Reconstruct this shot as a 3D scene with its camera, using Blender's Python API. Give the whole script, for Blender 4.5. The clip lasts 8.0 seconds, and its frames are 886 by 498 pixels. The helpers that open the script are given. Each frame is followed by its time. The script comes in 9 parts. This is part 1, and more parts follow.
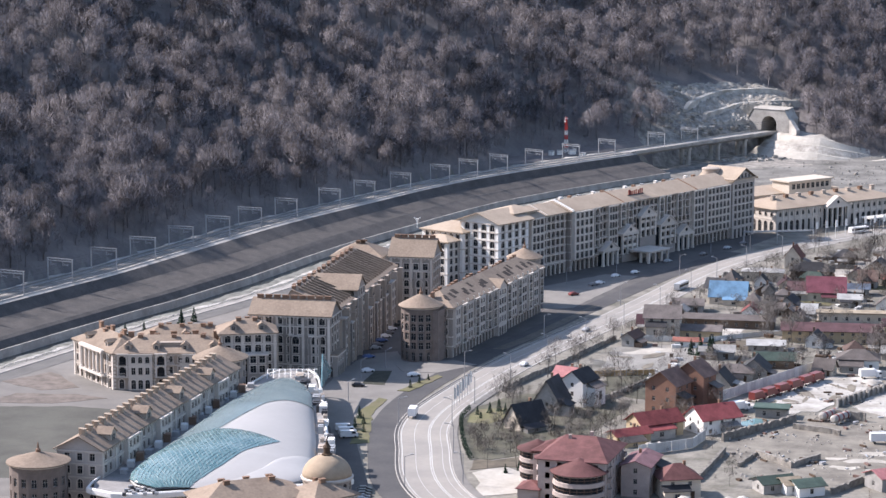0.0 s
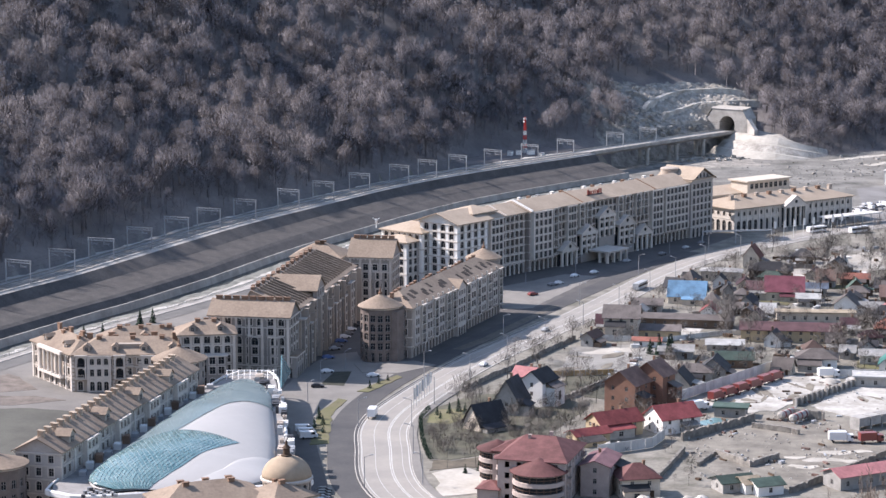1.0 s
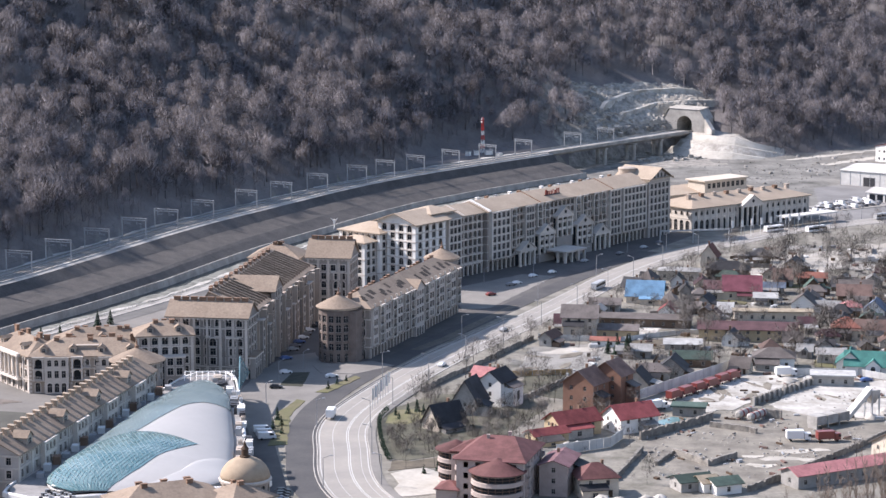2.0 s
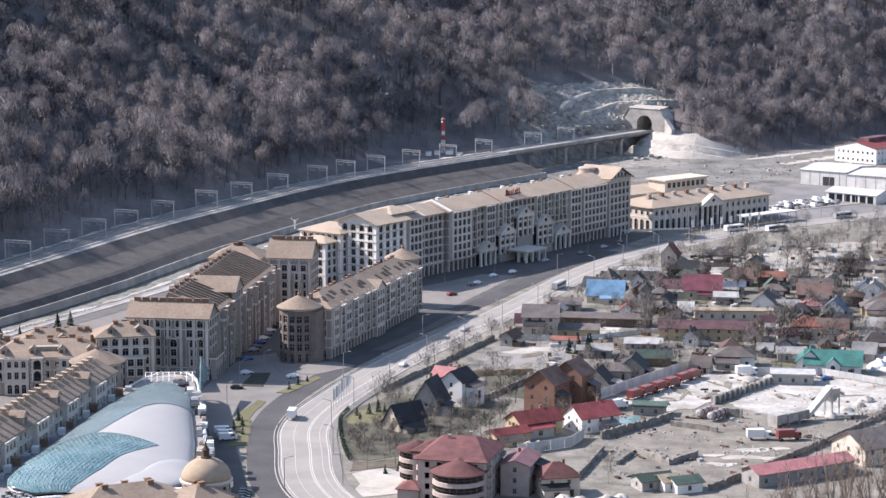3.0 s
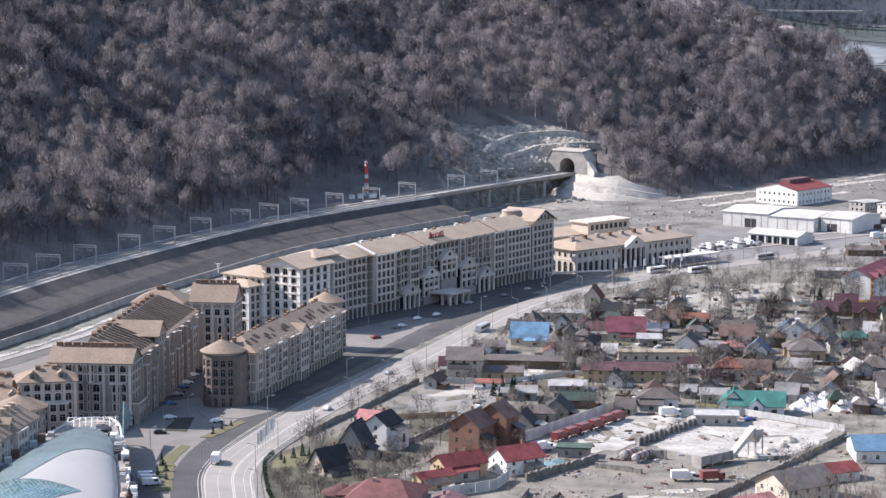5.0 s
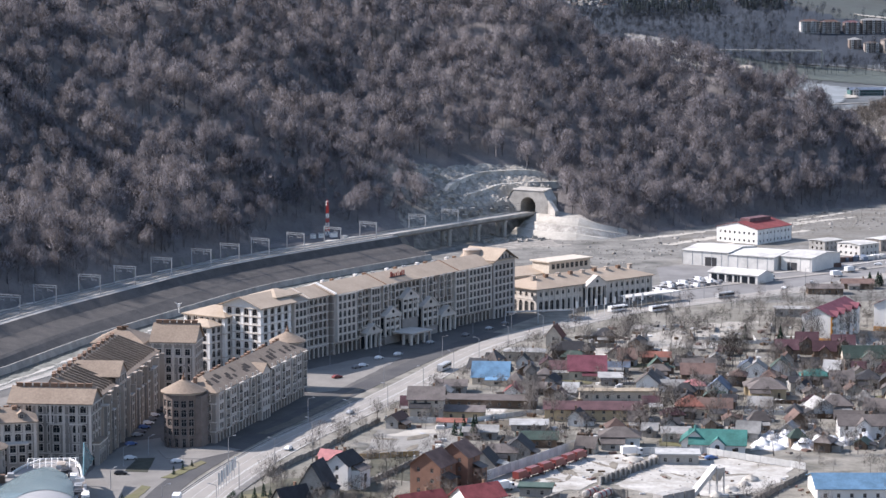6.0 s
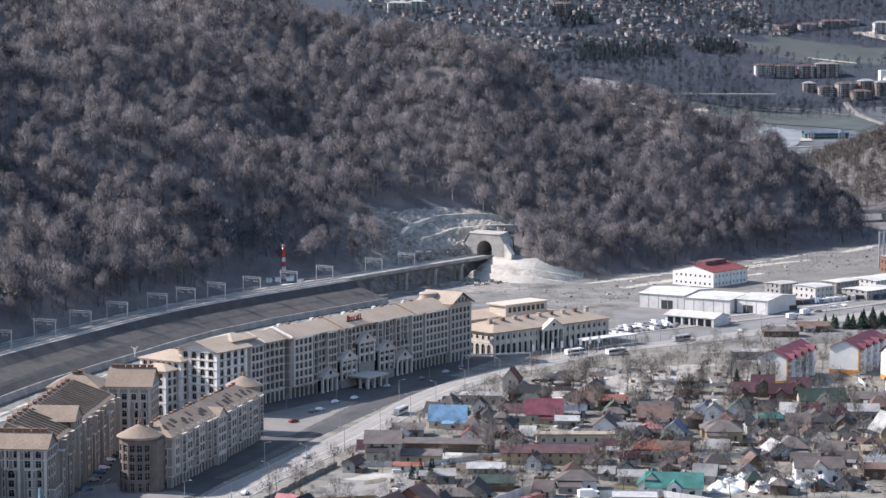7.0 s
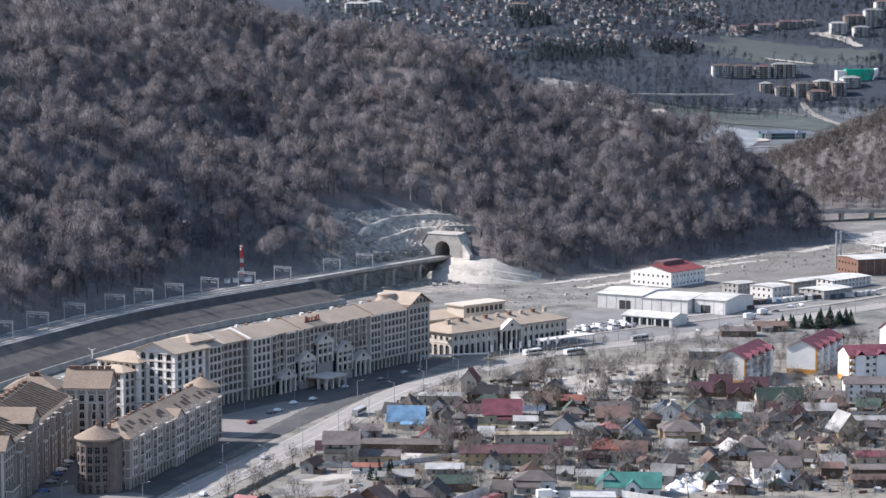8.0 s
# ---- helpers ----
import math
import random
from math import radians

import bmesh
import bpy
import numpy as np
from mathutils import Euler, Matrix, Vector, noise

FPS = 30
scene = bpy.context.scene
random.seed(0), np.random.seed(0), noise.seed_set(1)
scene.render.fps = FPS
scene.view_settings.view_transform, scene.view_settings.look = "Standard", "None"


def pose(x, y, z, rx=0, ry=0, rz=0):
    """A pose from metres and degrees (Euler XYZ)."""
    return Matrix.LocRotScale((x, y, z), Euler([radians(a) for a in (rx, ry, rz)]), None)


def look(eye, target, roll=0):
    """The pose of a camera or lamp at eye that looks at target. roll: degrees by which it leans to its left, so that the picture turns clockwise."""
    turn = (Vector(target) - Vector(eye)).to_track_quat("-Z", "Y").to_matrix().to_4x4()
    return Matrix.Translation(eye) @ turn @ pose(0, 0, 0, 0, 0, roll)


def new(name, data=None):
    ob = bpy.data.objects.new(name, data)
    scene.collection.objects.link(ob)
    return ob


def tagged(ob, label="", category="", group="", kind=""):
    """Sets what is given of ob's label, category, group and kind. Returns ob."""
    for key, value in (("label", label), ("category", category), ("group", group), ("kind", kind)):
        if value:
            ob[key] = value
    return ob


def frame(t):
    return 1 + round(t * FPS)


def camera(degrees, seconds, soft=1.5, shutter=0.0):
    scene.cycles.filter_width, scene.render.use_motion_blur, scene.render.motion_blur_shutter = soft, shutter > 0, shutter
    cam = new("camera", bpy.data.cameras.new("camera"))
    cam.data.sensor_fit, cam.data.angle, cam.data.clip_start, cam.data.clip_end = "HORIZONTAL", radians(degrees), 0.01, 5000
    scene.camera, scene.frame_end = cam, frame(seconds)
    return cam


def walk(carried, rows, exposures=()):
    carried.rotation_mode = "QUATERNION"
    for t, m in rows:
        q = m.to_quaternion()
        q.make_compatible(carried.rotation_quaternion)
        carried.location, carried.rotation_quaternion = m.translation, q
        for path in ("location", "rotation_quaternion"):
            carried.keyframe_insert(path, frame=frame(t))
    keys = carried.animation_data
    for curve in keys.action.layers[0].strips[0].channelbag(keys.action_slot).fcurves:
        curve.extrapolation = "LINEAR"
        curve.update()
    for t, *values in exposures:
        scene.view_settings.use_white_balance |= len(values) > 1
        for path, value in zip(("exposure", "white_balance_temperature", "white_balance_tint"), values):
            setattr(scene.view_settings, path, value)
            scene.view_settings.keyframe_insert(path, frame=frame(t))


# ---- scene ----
import itertools
# The camera stands on the slope above the town and only turns.
cam = camera(21.14, 8.0, soft=1.5)
EYE = 170.0
TURNS = [
    (0.0, 0.0, -8.944), (0.5, -0.518, -8.94), (1.0, -0.998, -8.934), (1.5, -1.552, -8.928), (2.2, -2.2, -8.928), (3.0, -2.98, -8.927),
    (3.5, -3.455, -8.923), (3.93, -3.79, -8.921), (4.0, -3.83, -8.905), (4.08, -3.92, -8.81), (4.5, -4.379, -8.361), (5.2, -5.03, -7.69),
    (6.0, -5.787, -6.941), (6.5, -6.289, -6.442), (6.9, -6.73, -6.0), (7.0, -6.843, -5.89), (7.1, -6.95, -5.876), (7.5, -7.345, -5.875), (8.0, -7.859, -5.876),
]
walk(cam, [(t, pose(0, 0, EYE, 90 + pitch, 0, yaw)) for t, yaw, pitch in TURNS], exposures=[(0.0, 0.92, 6250, 18), (4.0, 0.9, 6250, 18), (8.0, 0.75, 6130, 15)])
# ---- light: early spring sun, low over the far left end of the valley ----
SUN_AZ, SUN_EL = 70.0, 38.0          # degrees left of straight ahead, and above the horizon
world = bpy.data.worlds.new("world")
scene.world = world
world.use_nodes = True
wn = world.node_tree.nodes
sky = wn.new("ShaderNodeTexSky")
sky.sky_type, sky.sun_disc = "NISHITA", False
sky.sun_elevation, sky.sun_rotation = radians(SUN_EL), radians(-SUN_AZ)
sky.air_density, sky.dust_density = 1.3, 1.0
world.node_tree.links.new(sky.outputs["Color"], wn["Background"].inputs["Color"])
wn["Background"].inputs["Strength"].default_value = 0.115
sun_data = bpy.data.lights.new("sun", "SUN")
sun_data.energy, sun_data.angle, sun_data.color = 4.8, radians(0.6), (1.0, 0.93, 0.85)
sun = new("sun", sun_data)
toward = Vector((-math.sin(radians(SUN_AZ)) * math.cos(radians(SUN_EL)), math.cos(radians(SUN_AZ)) * math.cos(radians(SUN_EL)), math.sin(radians(SUN_EL))))
sun.matrix_world = look(toward * 600, (0, 0, 0))
# ---- materials ----
MATS = {}


def mat(name, colour, rough=0.85, spots=0.25, scale=0.4, fine=4.0, bump=0.15, second=None, metal=0.0, vary=0.12, spec=0.3):
    """A weathered surface: large stains, fine grain, a little relief, and a shade of its own for each object. scale, fine: features a metre."""
    if name in MATS:
        return MATS[name]
    m = bpy.data.materials.new(name)
    m.use_nodes = True
    n, l = m.node_tree.nodes, m.node_tree.links
    b = n["Principled BSDF"]
    b.inputs["Roughness"].default_value, b.inputs["Metallic"].default_value = rough, metal
    b.inputs["Specular IOR Level"].default_value = spec
    geo = n.new("ShaderNodeNewGeometry")
    big, small = n.new("ShaderNodeTexNoise"), n.new("ShaderNodeTexNoise")
    big.inputs["Scale"].default_value, small.inputs["Scale"].default_value = scale, fine
    big.inputs["Detail"].default_value, small.inputs["Detail"].default_value = 6, 4
    big.inputs["Roughness"].default_value = 0.65
    for t in (big, small):
        l.new(geo.outputs["Position"], t.inputs["Vector"])
    mix = n.new("ShaderNodeMix")
    mix.data_type = "RGBA"
    second = second or tuple(c * (1 - spots * 1.6) for c in colour)
    mix.inputs["A"].default_value, mix.inputs["B"].default_value = (*colour, 1), (*second, 1)
    ramp = n.new("ShaderNodeMapRange")
    ramp.inputs["From Min"].default_value, ramp.inputs["From Max"].default_value = 0.38, 0.68
    l.new(big.outputs["Fac"], ramp.inputs["Value"])
    l.new(ramp.outputs["Result"], mix.inputs["Factor"])
    info = n.new("ShaderNodeObjectInfo")
    add = n.new("ShaderNodeMath")
    add.operation = "MULTIPLY_ADD"
    l.new(info.outputs["Random"], add.inputs[0])
    add.inputs[1].default_value, add.inputs[2].default_value = vary * 2, 1 - vary
    grain = n.new("ShaderNodeMath")
    grain.operation = "MULTIPLY_ADD"
    l.new(small.outputs["Fac"], grain.inputs[0])
    grain.inputs[1].default_value, grain.inputs[2].default_value = spots * 1.6, 1 - spots * 0.8
    value = n.new("ShaderNodeMath")
    value.operation = "MULTIPLY"
    l.new(add.outputs[0], value.inputs[0])
    l.new(grain.outputs[0], value.inputs[1])
    hsv = n.new("ShaderNodeHueSaturation")
    l.new(mix.outputs["Result"], hsv.inputs["Color"])
    l.new(value.outputs[0], hsv.inputs["Value"])
    l.new(hsv.outputs["Color"], b.inputs["Base Color"])
    if bump:
        bp = n.new("ShaderNodeBump")
        bp.inputs["Strength"].default_value, bp.inputs["Distance"].default_value = bump, 0.1
        l.new(small.outputs["Fac"], bp.inputs["Height"])
        l.new(bp.outputs["Normal"], b.inputs["Normal"])
    MATS[name] = m
    return m


def glass(name, colour, rough=0.08):
    """Window glass before a dark room."""
    m = bpy.data.materials.new(name)
    m.use_nodes = True
    b = m.node_tree.nodes["Principled BSDF"]
    b.inputs["Base Color"].default_value, b.inputs["Roughness"].default_value = (*colour, 1), rough
    b.inputs["Specular IOR Level"].default_value = 0.12
    b.inputs["IOR"].default_value = 1.5
    MATS[name] = m
    return m


PLASTER = mat("cream_plaster", (0.41, 0.35, 0.295), spots=0.12, scale=0.12, fine=1.2)
PLASTER_TAN = mat("tan_plaster", (0.30, 0.275, 0.252), spots=0.14, scale=0.12, fine=1.2)
PLASTER_GREY = mat("pale_grey_plaster", (0.50, 0.455, 0.415), spots=0.12, scale=0.12, fine=1.2)
DUSK_PLASTER = mat("grey_plaster", (0.36, 0.32, 0.288), spots=0.14, scale=0.12, fine=1.2)
WHITE_WALL = mat("white_plaster", (0.78, 0.77, 0.74), spots=0.08, scale=0.15, fine=1.5)
STONE_TRIM = mat("pale_stone_trim", (0.60, 0.548, 0.49), spots=0.1, scale=0.3, fine=2.0)
TERRACOTTA = mat("sandy_roof_tile", (0.275, 0.218, 0.166), spots=0.4, scale=0.14, fine=1.3, bump=0.6, second=(0.205, 0.158, 0.12), vary=0.08)
PALE_TILE = mat("pale_sandy_roof_tile", (0.40, 0.325, 0.25), spots=0.25, scale=0.08, fine=1.2, bump=0.4, second=(0.31, 0.25, 0.19), vary=0.06)
CHIMNEY = mat("brown_chimney_brick", (0.25, 0.16, 0.11), spots=0.2, fine=5)
PANE = glass("dark_window_glass", (0.02, 0.024, 0.03))
FRAME = mat("window_frame_paint", (0.33, 0.31, 0.285), spots=0.05, bump=0)
DARKWOOD = mat("dark_stained_wood", (0.09, 0.06, 0.04), spots=0.25, fine=3)
METAL = mat("galvanised_steel", (0.42, 0.43, 0.44), rough=0.5, metal=0.3, spots=0.1, bump=0)
DARKMETAL = mat("dark_metal", (0.06, 0.06, 0.065), rough=0.5, spots=0.1, bump=0)
CONCRETE = mat("pale_concrete", (0.42, 0.40, 0.37), spots=0.25, scale=0.15, fine=1.5)
ASPHALT = mat("dark_asphalt", (0.078, 0.076, 0.075), spots=0.25, scale=0.06, fine=1.2, second=(0.05, 0.05, 0.053))
WORN_ROAD = mat("dusty_pale_asphalt", (0.285, 0.266, 0.238), spots=0.2, scale=0.05, fine=0.8, second=(0.22, 0.21, 0.195))
PAVING = mat("pale_paving", (0.20, 0.19, 0.175), spots=0.15, scale=0.08, fine=1.5)
LINE = mat("white_road_paint", (0.52, 0.52, 0.5), spots=0.15, scale=0.5, bump=0)
DIRT = mat("bare_earth_ground", (0.235, 0.22, 0.19), spots=0.4, scale=0.09, fine=0.8, second=(0.1, 0.096, 0.076))
LITTER = mat("leaf_litter_slope", (0.165, 0.152, 0.147), spots=0.35, scale=0.05, fine=0.5, second=(0.1, 0.094, 0.094))
BARK = mat("grey_bark", (0.212, 0.196, 0.203), spots=0.25, scale=0.012, fine=0.6, second=(0.155, 0.147, 0.161), bump=0)
attr = BARK.node_tree.nodes.new("ShaderNodeAttribute")
attr.attribute_name = "tone"
for node in BARK.node_tree.nodes:
    if node.type == "HUE_SAT":
        BARK.node_tree.links.new(attr.outputs["Fac"], node.inputs["Value"])
EMBANK = mat("dark_grassed_embankment", (0.092, 0.086, 0.082), spots=0.55, scale=0.12, fine=1.3, second=(0.052, 0.05, 0.05), bump=0.5)
SNOWY = mat("old_snow_and_gravel", (0.43, 0.405, 0.36), spots=0.25, scale=0.08, fine=0.8, second=(0.3, 0.28, 0.24))
ROCK = mat("pale_cut_rock", (0.43, 0.405, 0.362), spots=0.4, scale=0.25, fine=1.1, bump=1.0, second=(0.22, 0.203, 0.178))
RUBBLE = mat("grey_blasted_rubble", (0.31, 0.293, 0.262), spots=0.45, scale=0.2, fine=1.0, bump=0.8, second=(0.1, 0.092, 0.082))
FLATS = mat("gravelly_river_flats", (0.21, 0.203, 0.186), spots=0.5, scale=0.05, fine=0.5, second=(0.075, 0.074, 0.066), bump=0.3)
GRASS = mat("winter_grass", (0.13, 0.13, 0.06), spots=0.3, scale=0.1, fine=1.0, second=(0.16, 0.14, 0.09))
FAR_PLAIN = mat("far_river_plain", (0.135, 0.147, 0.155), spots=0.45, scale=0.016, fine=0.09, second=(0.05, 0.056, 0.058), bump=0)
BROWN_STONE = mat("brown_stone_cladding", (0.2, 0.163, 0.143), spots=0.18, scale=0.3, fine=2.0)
# The blue cast of distant haze is put into this base colour.
HAZY_WOODS = mat("distant_winter_woods", (0.04, 0.05, 0.064), spots=0.3, scale=0.006, fine=0.05, second=(0.024, 0.03, 0.041), bump=0)
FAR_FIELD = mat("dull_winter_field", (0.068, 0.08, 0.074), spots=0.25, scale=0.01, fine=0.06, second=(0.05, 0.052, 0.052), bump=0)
CLEAN_SNOW = mat("cleared_snow", (0.8, 0.8, 0.8), spots=0.1, scale=0.3, fine=1.2, second=(0.55, 0.54, 0.52), bump=0.4)
SNOW = mat("trodden_snow", (0.52, 0.505, 0.47), spots=0.3, scale=0.1, fine=0.7, second=(0.25, 0.23, 0.195), bump=0.3)
ROOF_COLOURS = {}
for rn, rc in (("red", (0.27, 0.075, 0.075)), ("maroon", (0.165, 0.095, 0.102)), ("brown", (0.14, 0.123, 0.115)), ("redbrown", (0.15, 0.07, 0.066)), ("wine", (0.085, 0.045, 0.053)), ("dark", (0.05, 0.05, 0.054)), ("grey", (0.275, 0.272, 0.262)),
               ("green", (0.062, 0.092, 0.078)), ("teal", (0.055, 0.175, 0.155)), ("blue", (0.15, 0.28, 0.42)), ("orange", (0.23, 0.098, 0.075)), ("rust", (0.155, 0.105, 0.09)),
               ("pale", (0.37, 0.37, 0.36)), ("crimson", (0.175, 0.062, 0.08)), ("slateblue", (0.12, 0.15, 0.2)), ("tan", (0.38, 0.32, 0.235)), ("pink", (0.45, 0.2, 0.2))):
    ROOF_COLOURS[rn] = mat("roof_sheet_" + rn, rc, rough=0.75, spots=0.25, scale=0.25, fine=1.6, bump=0.1, vary=0.3, spec=0.2)
BRICK = mat("orange_brick", (0.215, 0.122, 0.088), spots=0.15, scale=0.2, fine=3)
YELLOW_WALL = mat("yellow_plaster", (0.46, 0.37, 0.24), spots=0.12)
LOG_WALL = mat("brown_timber_wall", (0.16, 0.115, 0.085), spots=0.2, fine=3)
BLOCK_WALL = mat("grey_block_wall", (0.36, 0.35, 0.33), spots=0.2)
CREAM_WALL = mat("cream_house_wall", (0.55, 0.49, 0.41), spots=0.12)
PEACH_WALL = mat("peach_plaster", (0.60, 0.42, 0.30), spots=0.12)
FENCE = mat("grey_fence_sheet", (0.56, 0.56, 0.545), spots=0.12, rough=0.6)
# ---- mesh tools ----
def mesh_ob(name, verts, faces, materials, parent=None, slots=None, smooth=False):
    me = bpy.data.meshes.new(name)
    me.from_pydata([tuple(v) for v in verts], [], [tuple(f) for f in faces])
    for m in (materials if isinstance(materials, (list, tuple)) else [materials]):
        me.materials.append(m)
    if slots is not None:
        me.polygons.foreach_set("material_index", slots)
    if smooth:
        me.polygons.foreach_set("use_smooth", [True] * len(faces))
    me.update()
    ob = new(name, me)
    if parent:
        ob.parent = parent
    return ob


def share(name, data, parent, m=None):
    """Another object on the same mesh."""
    ob = new(name, data)
    if parent:
        ob.parent = parent
    if m is not None:
        ob.matrix_basis = m
    return ob


class Shape:
    """Collects boxes, prisms and quads into one mesh."""

    def __init__(self):
        self.v, self.f, self.s = [], [], []

    def add(self, verts, faces, slot=0):
        k = len(self.v)
        self.v += [tuple(p) for p in verts]
        self.f += [tuple(i + k for i in q) for q in faces]
        self.s += [slot] * len(faces)
        return self

    def box(self, x0, y0, z0, x1, y1, z1, slot=0):
        v = [(x, y, z) for z in (z0, z1) for x, y in ((x0, y0), (x1, y0), (x1, y1), (x0, y1))]
        return self.add(v, [(3, 2, 1, 0), (4, 5, 6, 7), (0, 1, 5, 4), (1, 2, 6, 5), (2, 3, 7, 6), (3, 0, 4, 7)], slot)

    def prism(self, ring, z0, z1, slot=0, scale=1.0, top=True):
        """A ring of (x, y), counter-clockwise, raised from z0 to z1; scale tapers it about its middle."""
        n = len(ring)
        cx, cy = sum(p[0] for p in ring) / n, sum(p[1] for p in ring) / n
        v = [(x, y, z0) for x, y in ring] + [(cx + (x - cx) * scale, cy + (y - cy) * scale, z1) for x, y in ring]
        fs = [(i, (i + 1) % n, n + (i + 1) % n, n + i) for i in range(n)] + [tuple(range(n - 1, -1, -1))]
        if top:
            fs.append(tuple(range(n, 2 * n)))
        return self.add(v, fs, slot)

    def bar(self, a, b, w, slot=0, sides=4, w2=None):
        """A straight bar from a to b."""
        a, b = Vector(a), Vector(b)
        q = (b - a).to_track_quat("Z", "Y")
        v = []
        for p, r in ((a, w / 2), (b, (w if w2 is None else w2) / 2)):
            for i in range(sides):
                t = 2 * math.pi * (i + 0.5) / sides
                v.append(p + q @ Vector((math.cos(t) * r * 1.3, math.sin(t) * r * 1.3, 0)))
        n = sides
        return self.add(v, [(i, (i + 1) % n, n + (i + 1) % n, n + i) for i in range(n)] + [tuple(range(n - 1, -1, -1)), tuple(range(n, 2 * n))], slot)

    def turn(self, outline, sides=24, slot=0, cx=0.0, cy=0.0):
        """A solid of revolution from (radius, height) pairs, bottom to top."""
        v, fs = [], []
        for r, z in outline:
            v += [(cx + r * math.cos(2 * math.pi * i / sides), cy + r * math.sin(2 * math.pi * i / sides), z) for i in range(sides)]
        for k in range(len(outline) - 1):
            fs += [(k * sides + i, k * sides + (i + 1) % sides, (k + 1) * sides + (i + 1) % sides, (k + 1) * sides + i) for i in range(sides)]
        fs += [tuple(range(sides - 1, -1, -1)), tuple((len(outline) - 1) * sides + i for i in range(sides))]
        return self.add(v, fs, slot)

    def moved(self, m):
        self.v = [tuple(m @ Vector(p)) for p in self.v]
        return self

    def part(self, name, materials, parent=None, label="", smooth=False):
        ob = mesh_ob(name, self.v, self.f, materials, parent, self.s, smooth)
        if label:
            ob["label"] = label
        return ob


def thing(name, x, y, z=0.0, turn=0.0, label="", category="", group="", kind=""):
    e = new(name)
    e.empty_display_size = 1
    e.matrix_basis = pose(x, y, z, 0, 0, turn)
    return tagged(e, label, category, group, kind)


def glide(points, step=6.0):
    """A smooth line (Catmull-Rom) through points, about evenly cut."""
    p = [np.array(q, float) for q in points]
    p = [2 * p[0] - p[1]] + p + [2 * p[-1] - p[-2]]
    out = []
    for i in range(1, len(p) - 2):
        n = max(2, int(np.linalg.norm(p[i + 1] - p[i]) / step))
        for k in range(n):
            t = k / n
            out.append(0.5 * (2 * p[i] + (p[i + 1] - p[i - 1]) * t + (2 * p[i - 1] - 5 * p[i] + 4 * p[i + 1] - p[i + 2]) * t * t
                              + (3 * p[i] - p[i - 1] - 3 * p[i + 1] + p[i + 2]) * t ** 3))
    out.append(p[-2])
    return np.array(out)


def beside(line, off):
    """The line moved off metres to its right."""
    d = np.gradient(line[:, :2], axis=0)
    d /= np.linalg.norm(d, axis=1)[:, None]
    out = line.copy()
    out[:, 0] += d[:, 1] * off
    out[:, 1] -= d[:, 0] * off
    return out


def sweep(name, line, profile, materials, parent=None, slots=None, kind="", label="", closed=False):
    """Carries a profile of (metres to the right, height) along a line."""
    rows = [beside(line, o) for o, _ in profile]
    n, k = len(line), len(profile)
    base = line[:, 2] if line.shape[1] > 2 else np.zeros(n)
    v = [(rows[j][i, 0], rows[j][i, 1], base[i] + profile[j][1]) for i in range(n) for j in range(k)]
    f, s = [], []
    for i in range(n - 1):
        for j in range(k if closed else k - 1):
            jj = (j + 1) % k
            f.append((i * k + j, i * k + jj, (i + 1) * k + jj, (i + 1) * k + j))
            s.append(slots[j] if slots else 0)
    if closed:
        f += [tuple(range(k)), tuple((n - 1) * k + j for j in range(k - 1, -1, -1))]
        s += [0, 0]
    ob = mesh_ob(name, v, f, materials, parent, s)
    return tagged(ob, label, kind=kind)
# ---- the land: valley floor, wooded hill, far slopes, the slope below the camera ----
RAIL = glide([(-262, 700), (-212, 795), (-172, 877), (-152, 917), (-138, 945), (-110, 1013), (-80, 1082), (-46, 1147), (-13, 1208), (19, 1257), (60, 1308), (102, 1356), (153, 1416), (204, 1474)], 3.0)
FOOT = np.vstack([[(-700, 60)], beside(RAIL, -8.5)[::12], np.array([(206, 1480), (254, 1442), (338, 1514), (425, 1588), (505, 1645), (525, 1690)], float)])
BACK = np.array([(525, 1690), (620, 1900), (900, 2400), (1300, 3200)], float)
RAIL_Z = 12.0
RIDGE_X = [-900, -300, -100, 71, 205, 268, 322, 368, 406, 445, 480, 505, 540]   # the spur falls towards the river
RIDGE_Z = [420, 275, 218, 177, 146, 143, 119, 97, 87, 79, 61, 37, -10]


def off_line(x, y, line):
    """Signed distance from points to a broken line, positive on its left."""
    best, sign = np.full(x.shape, 1e9), np.ones(x.shape)
    for a, b in zip(line[:-1], line[1:]):
        d = b - a
        t = np.clip(((x - a[0]) * d[0] + (y - a[1]) * d[1]) / (d @ d), 0, 1)
        px, py = x - a[0] - t * d[0], y - a[1] - t * d[1]
        r = np.hypot(px, py)
        s = np.sign(d[0] * py - d[1] * px)
        near = r < best
        best, sign = np.where(near, r, best), np.where(near, s, sign)
    return best * sign


def ripple(x, y, size, seed=0.0):
    """Smooth unevenness between -1 and 1."""
    a, b = x / size + seed, y / size + seed * 1.7
    return (np.sin(a * 2.1 + 1.3 * np.sin(b * 1.3)) + np.sin(b * 2.7 + 1.1 * np.sin(a * 1.7 + 2)) + np.sin((a + b) * 1.9 + 0.7)) / 3


def ramp01(v, a, b):
    t = np.clip((v - a) / (b - a), 0, 1)
    return t * t * (3 - 2 * t)


LOOP = np.vstack([FOOT, BACK[1:]])


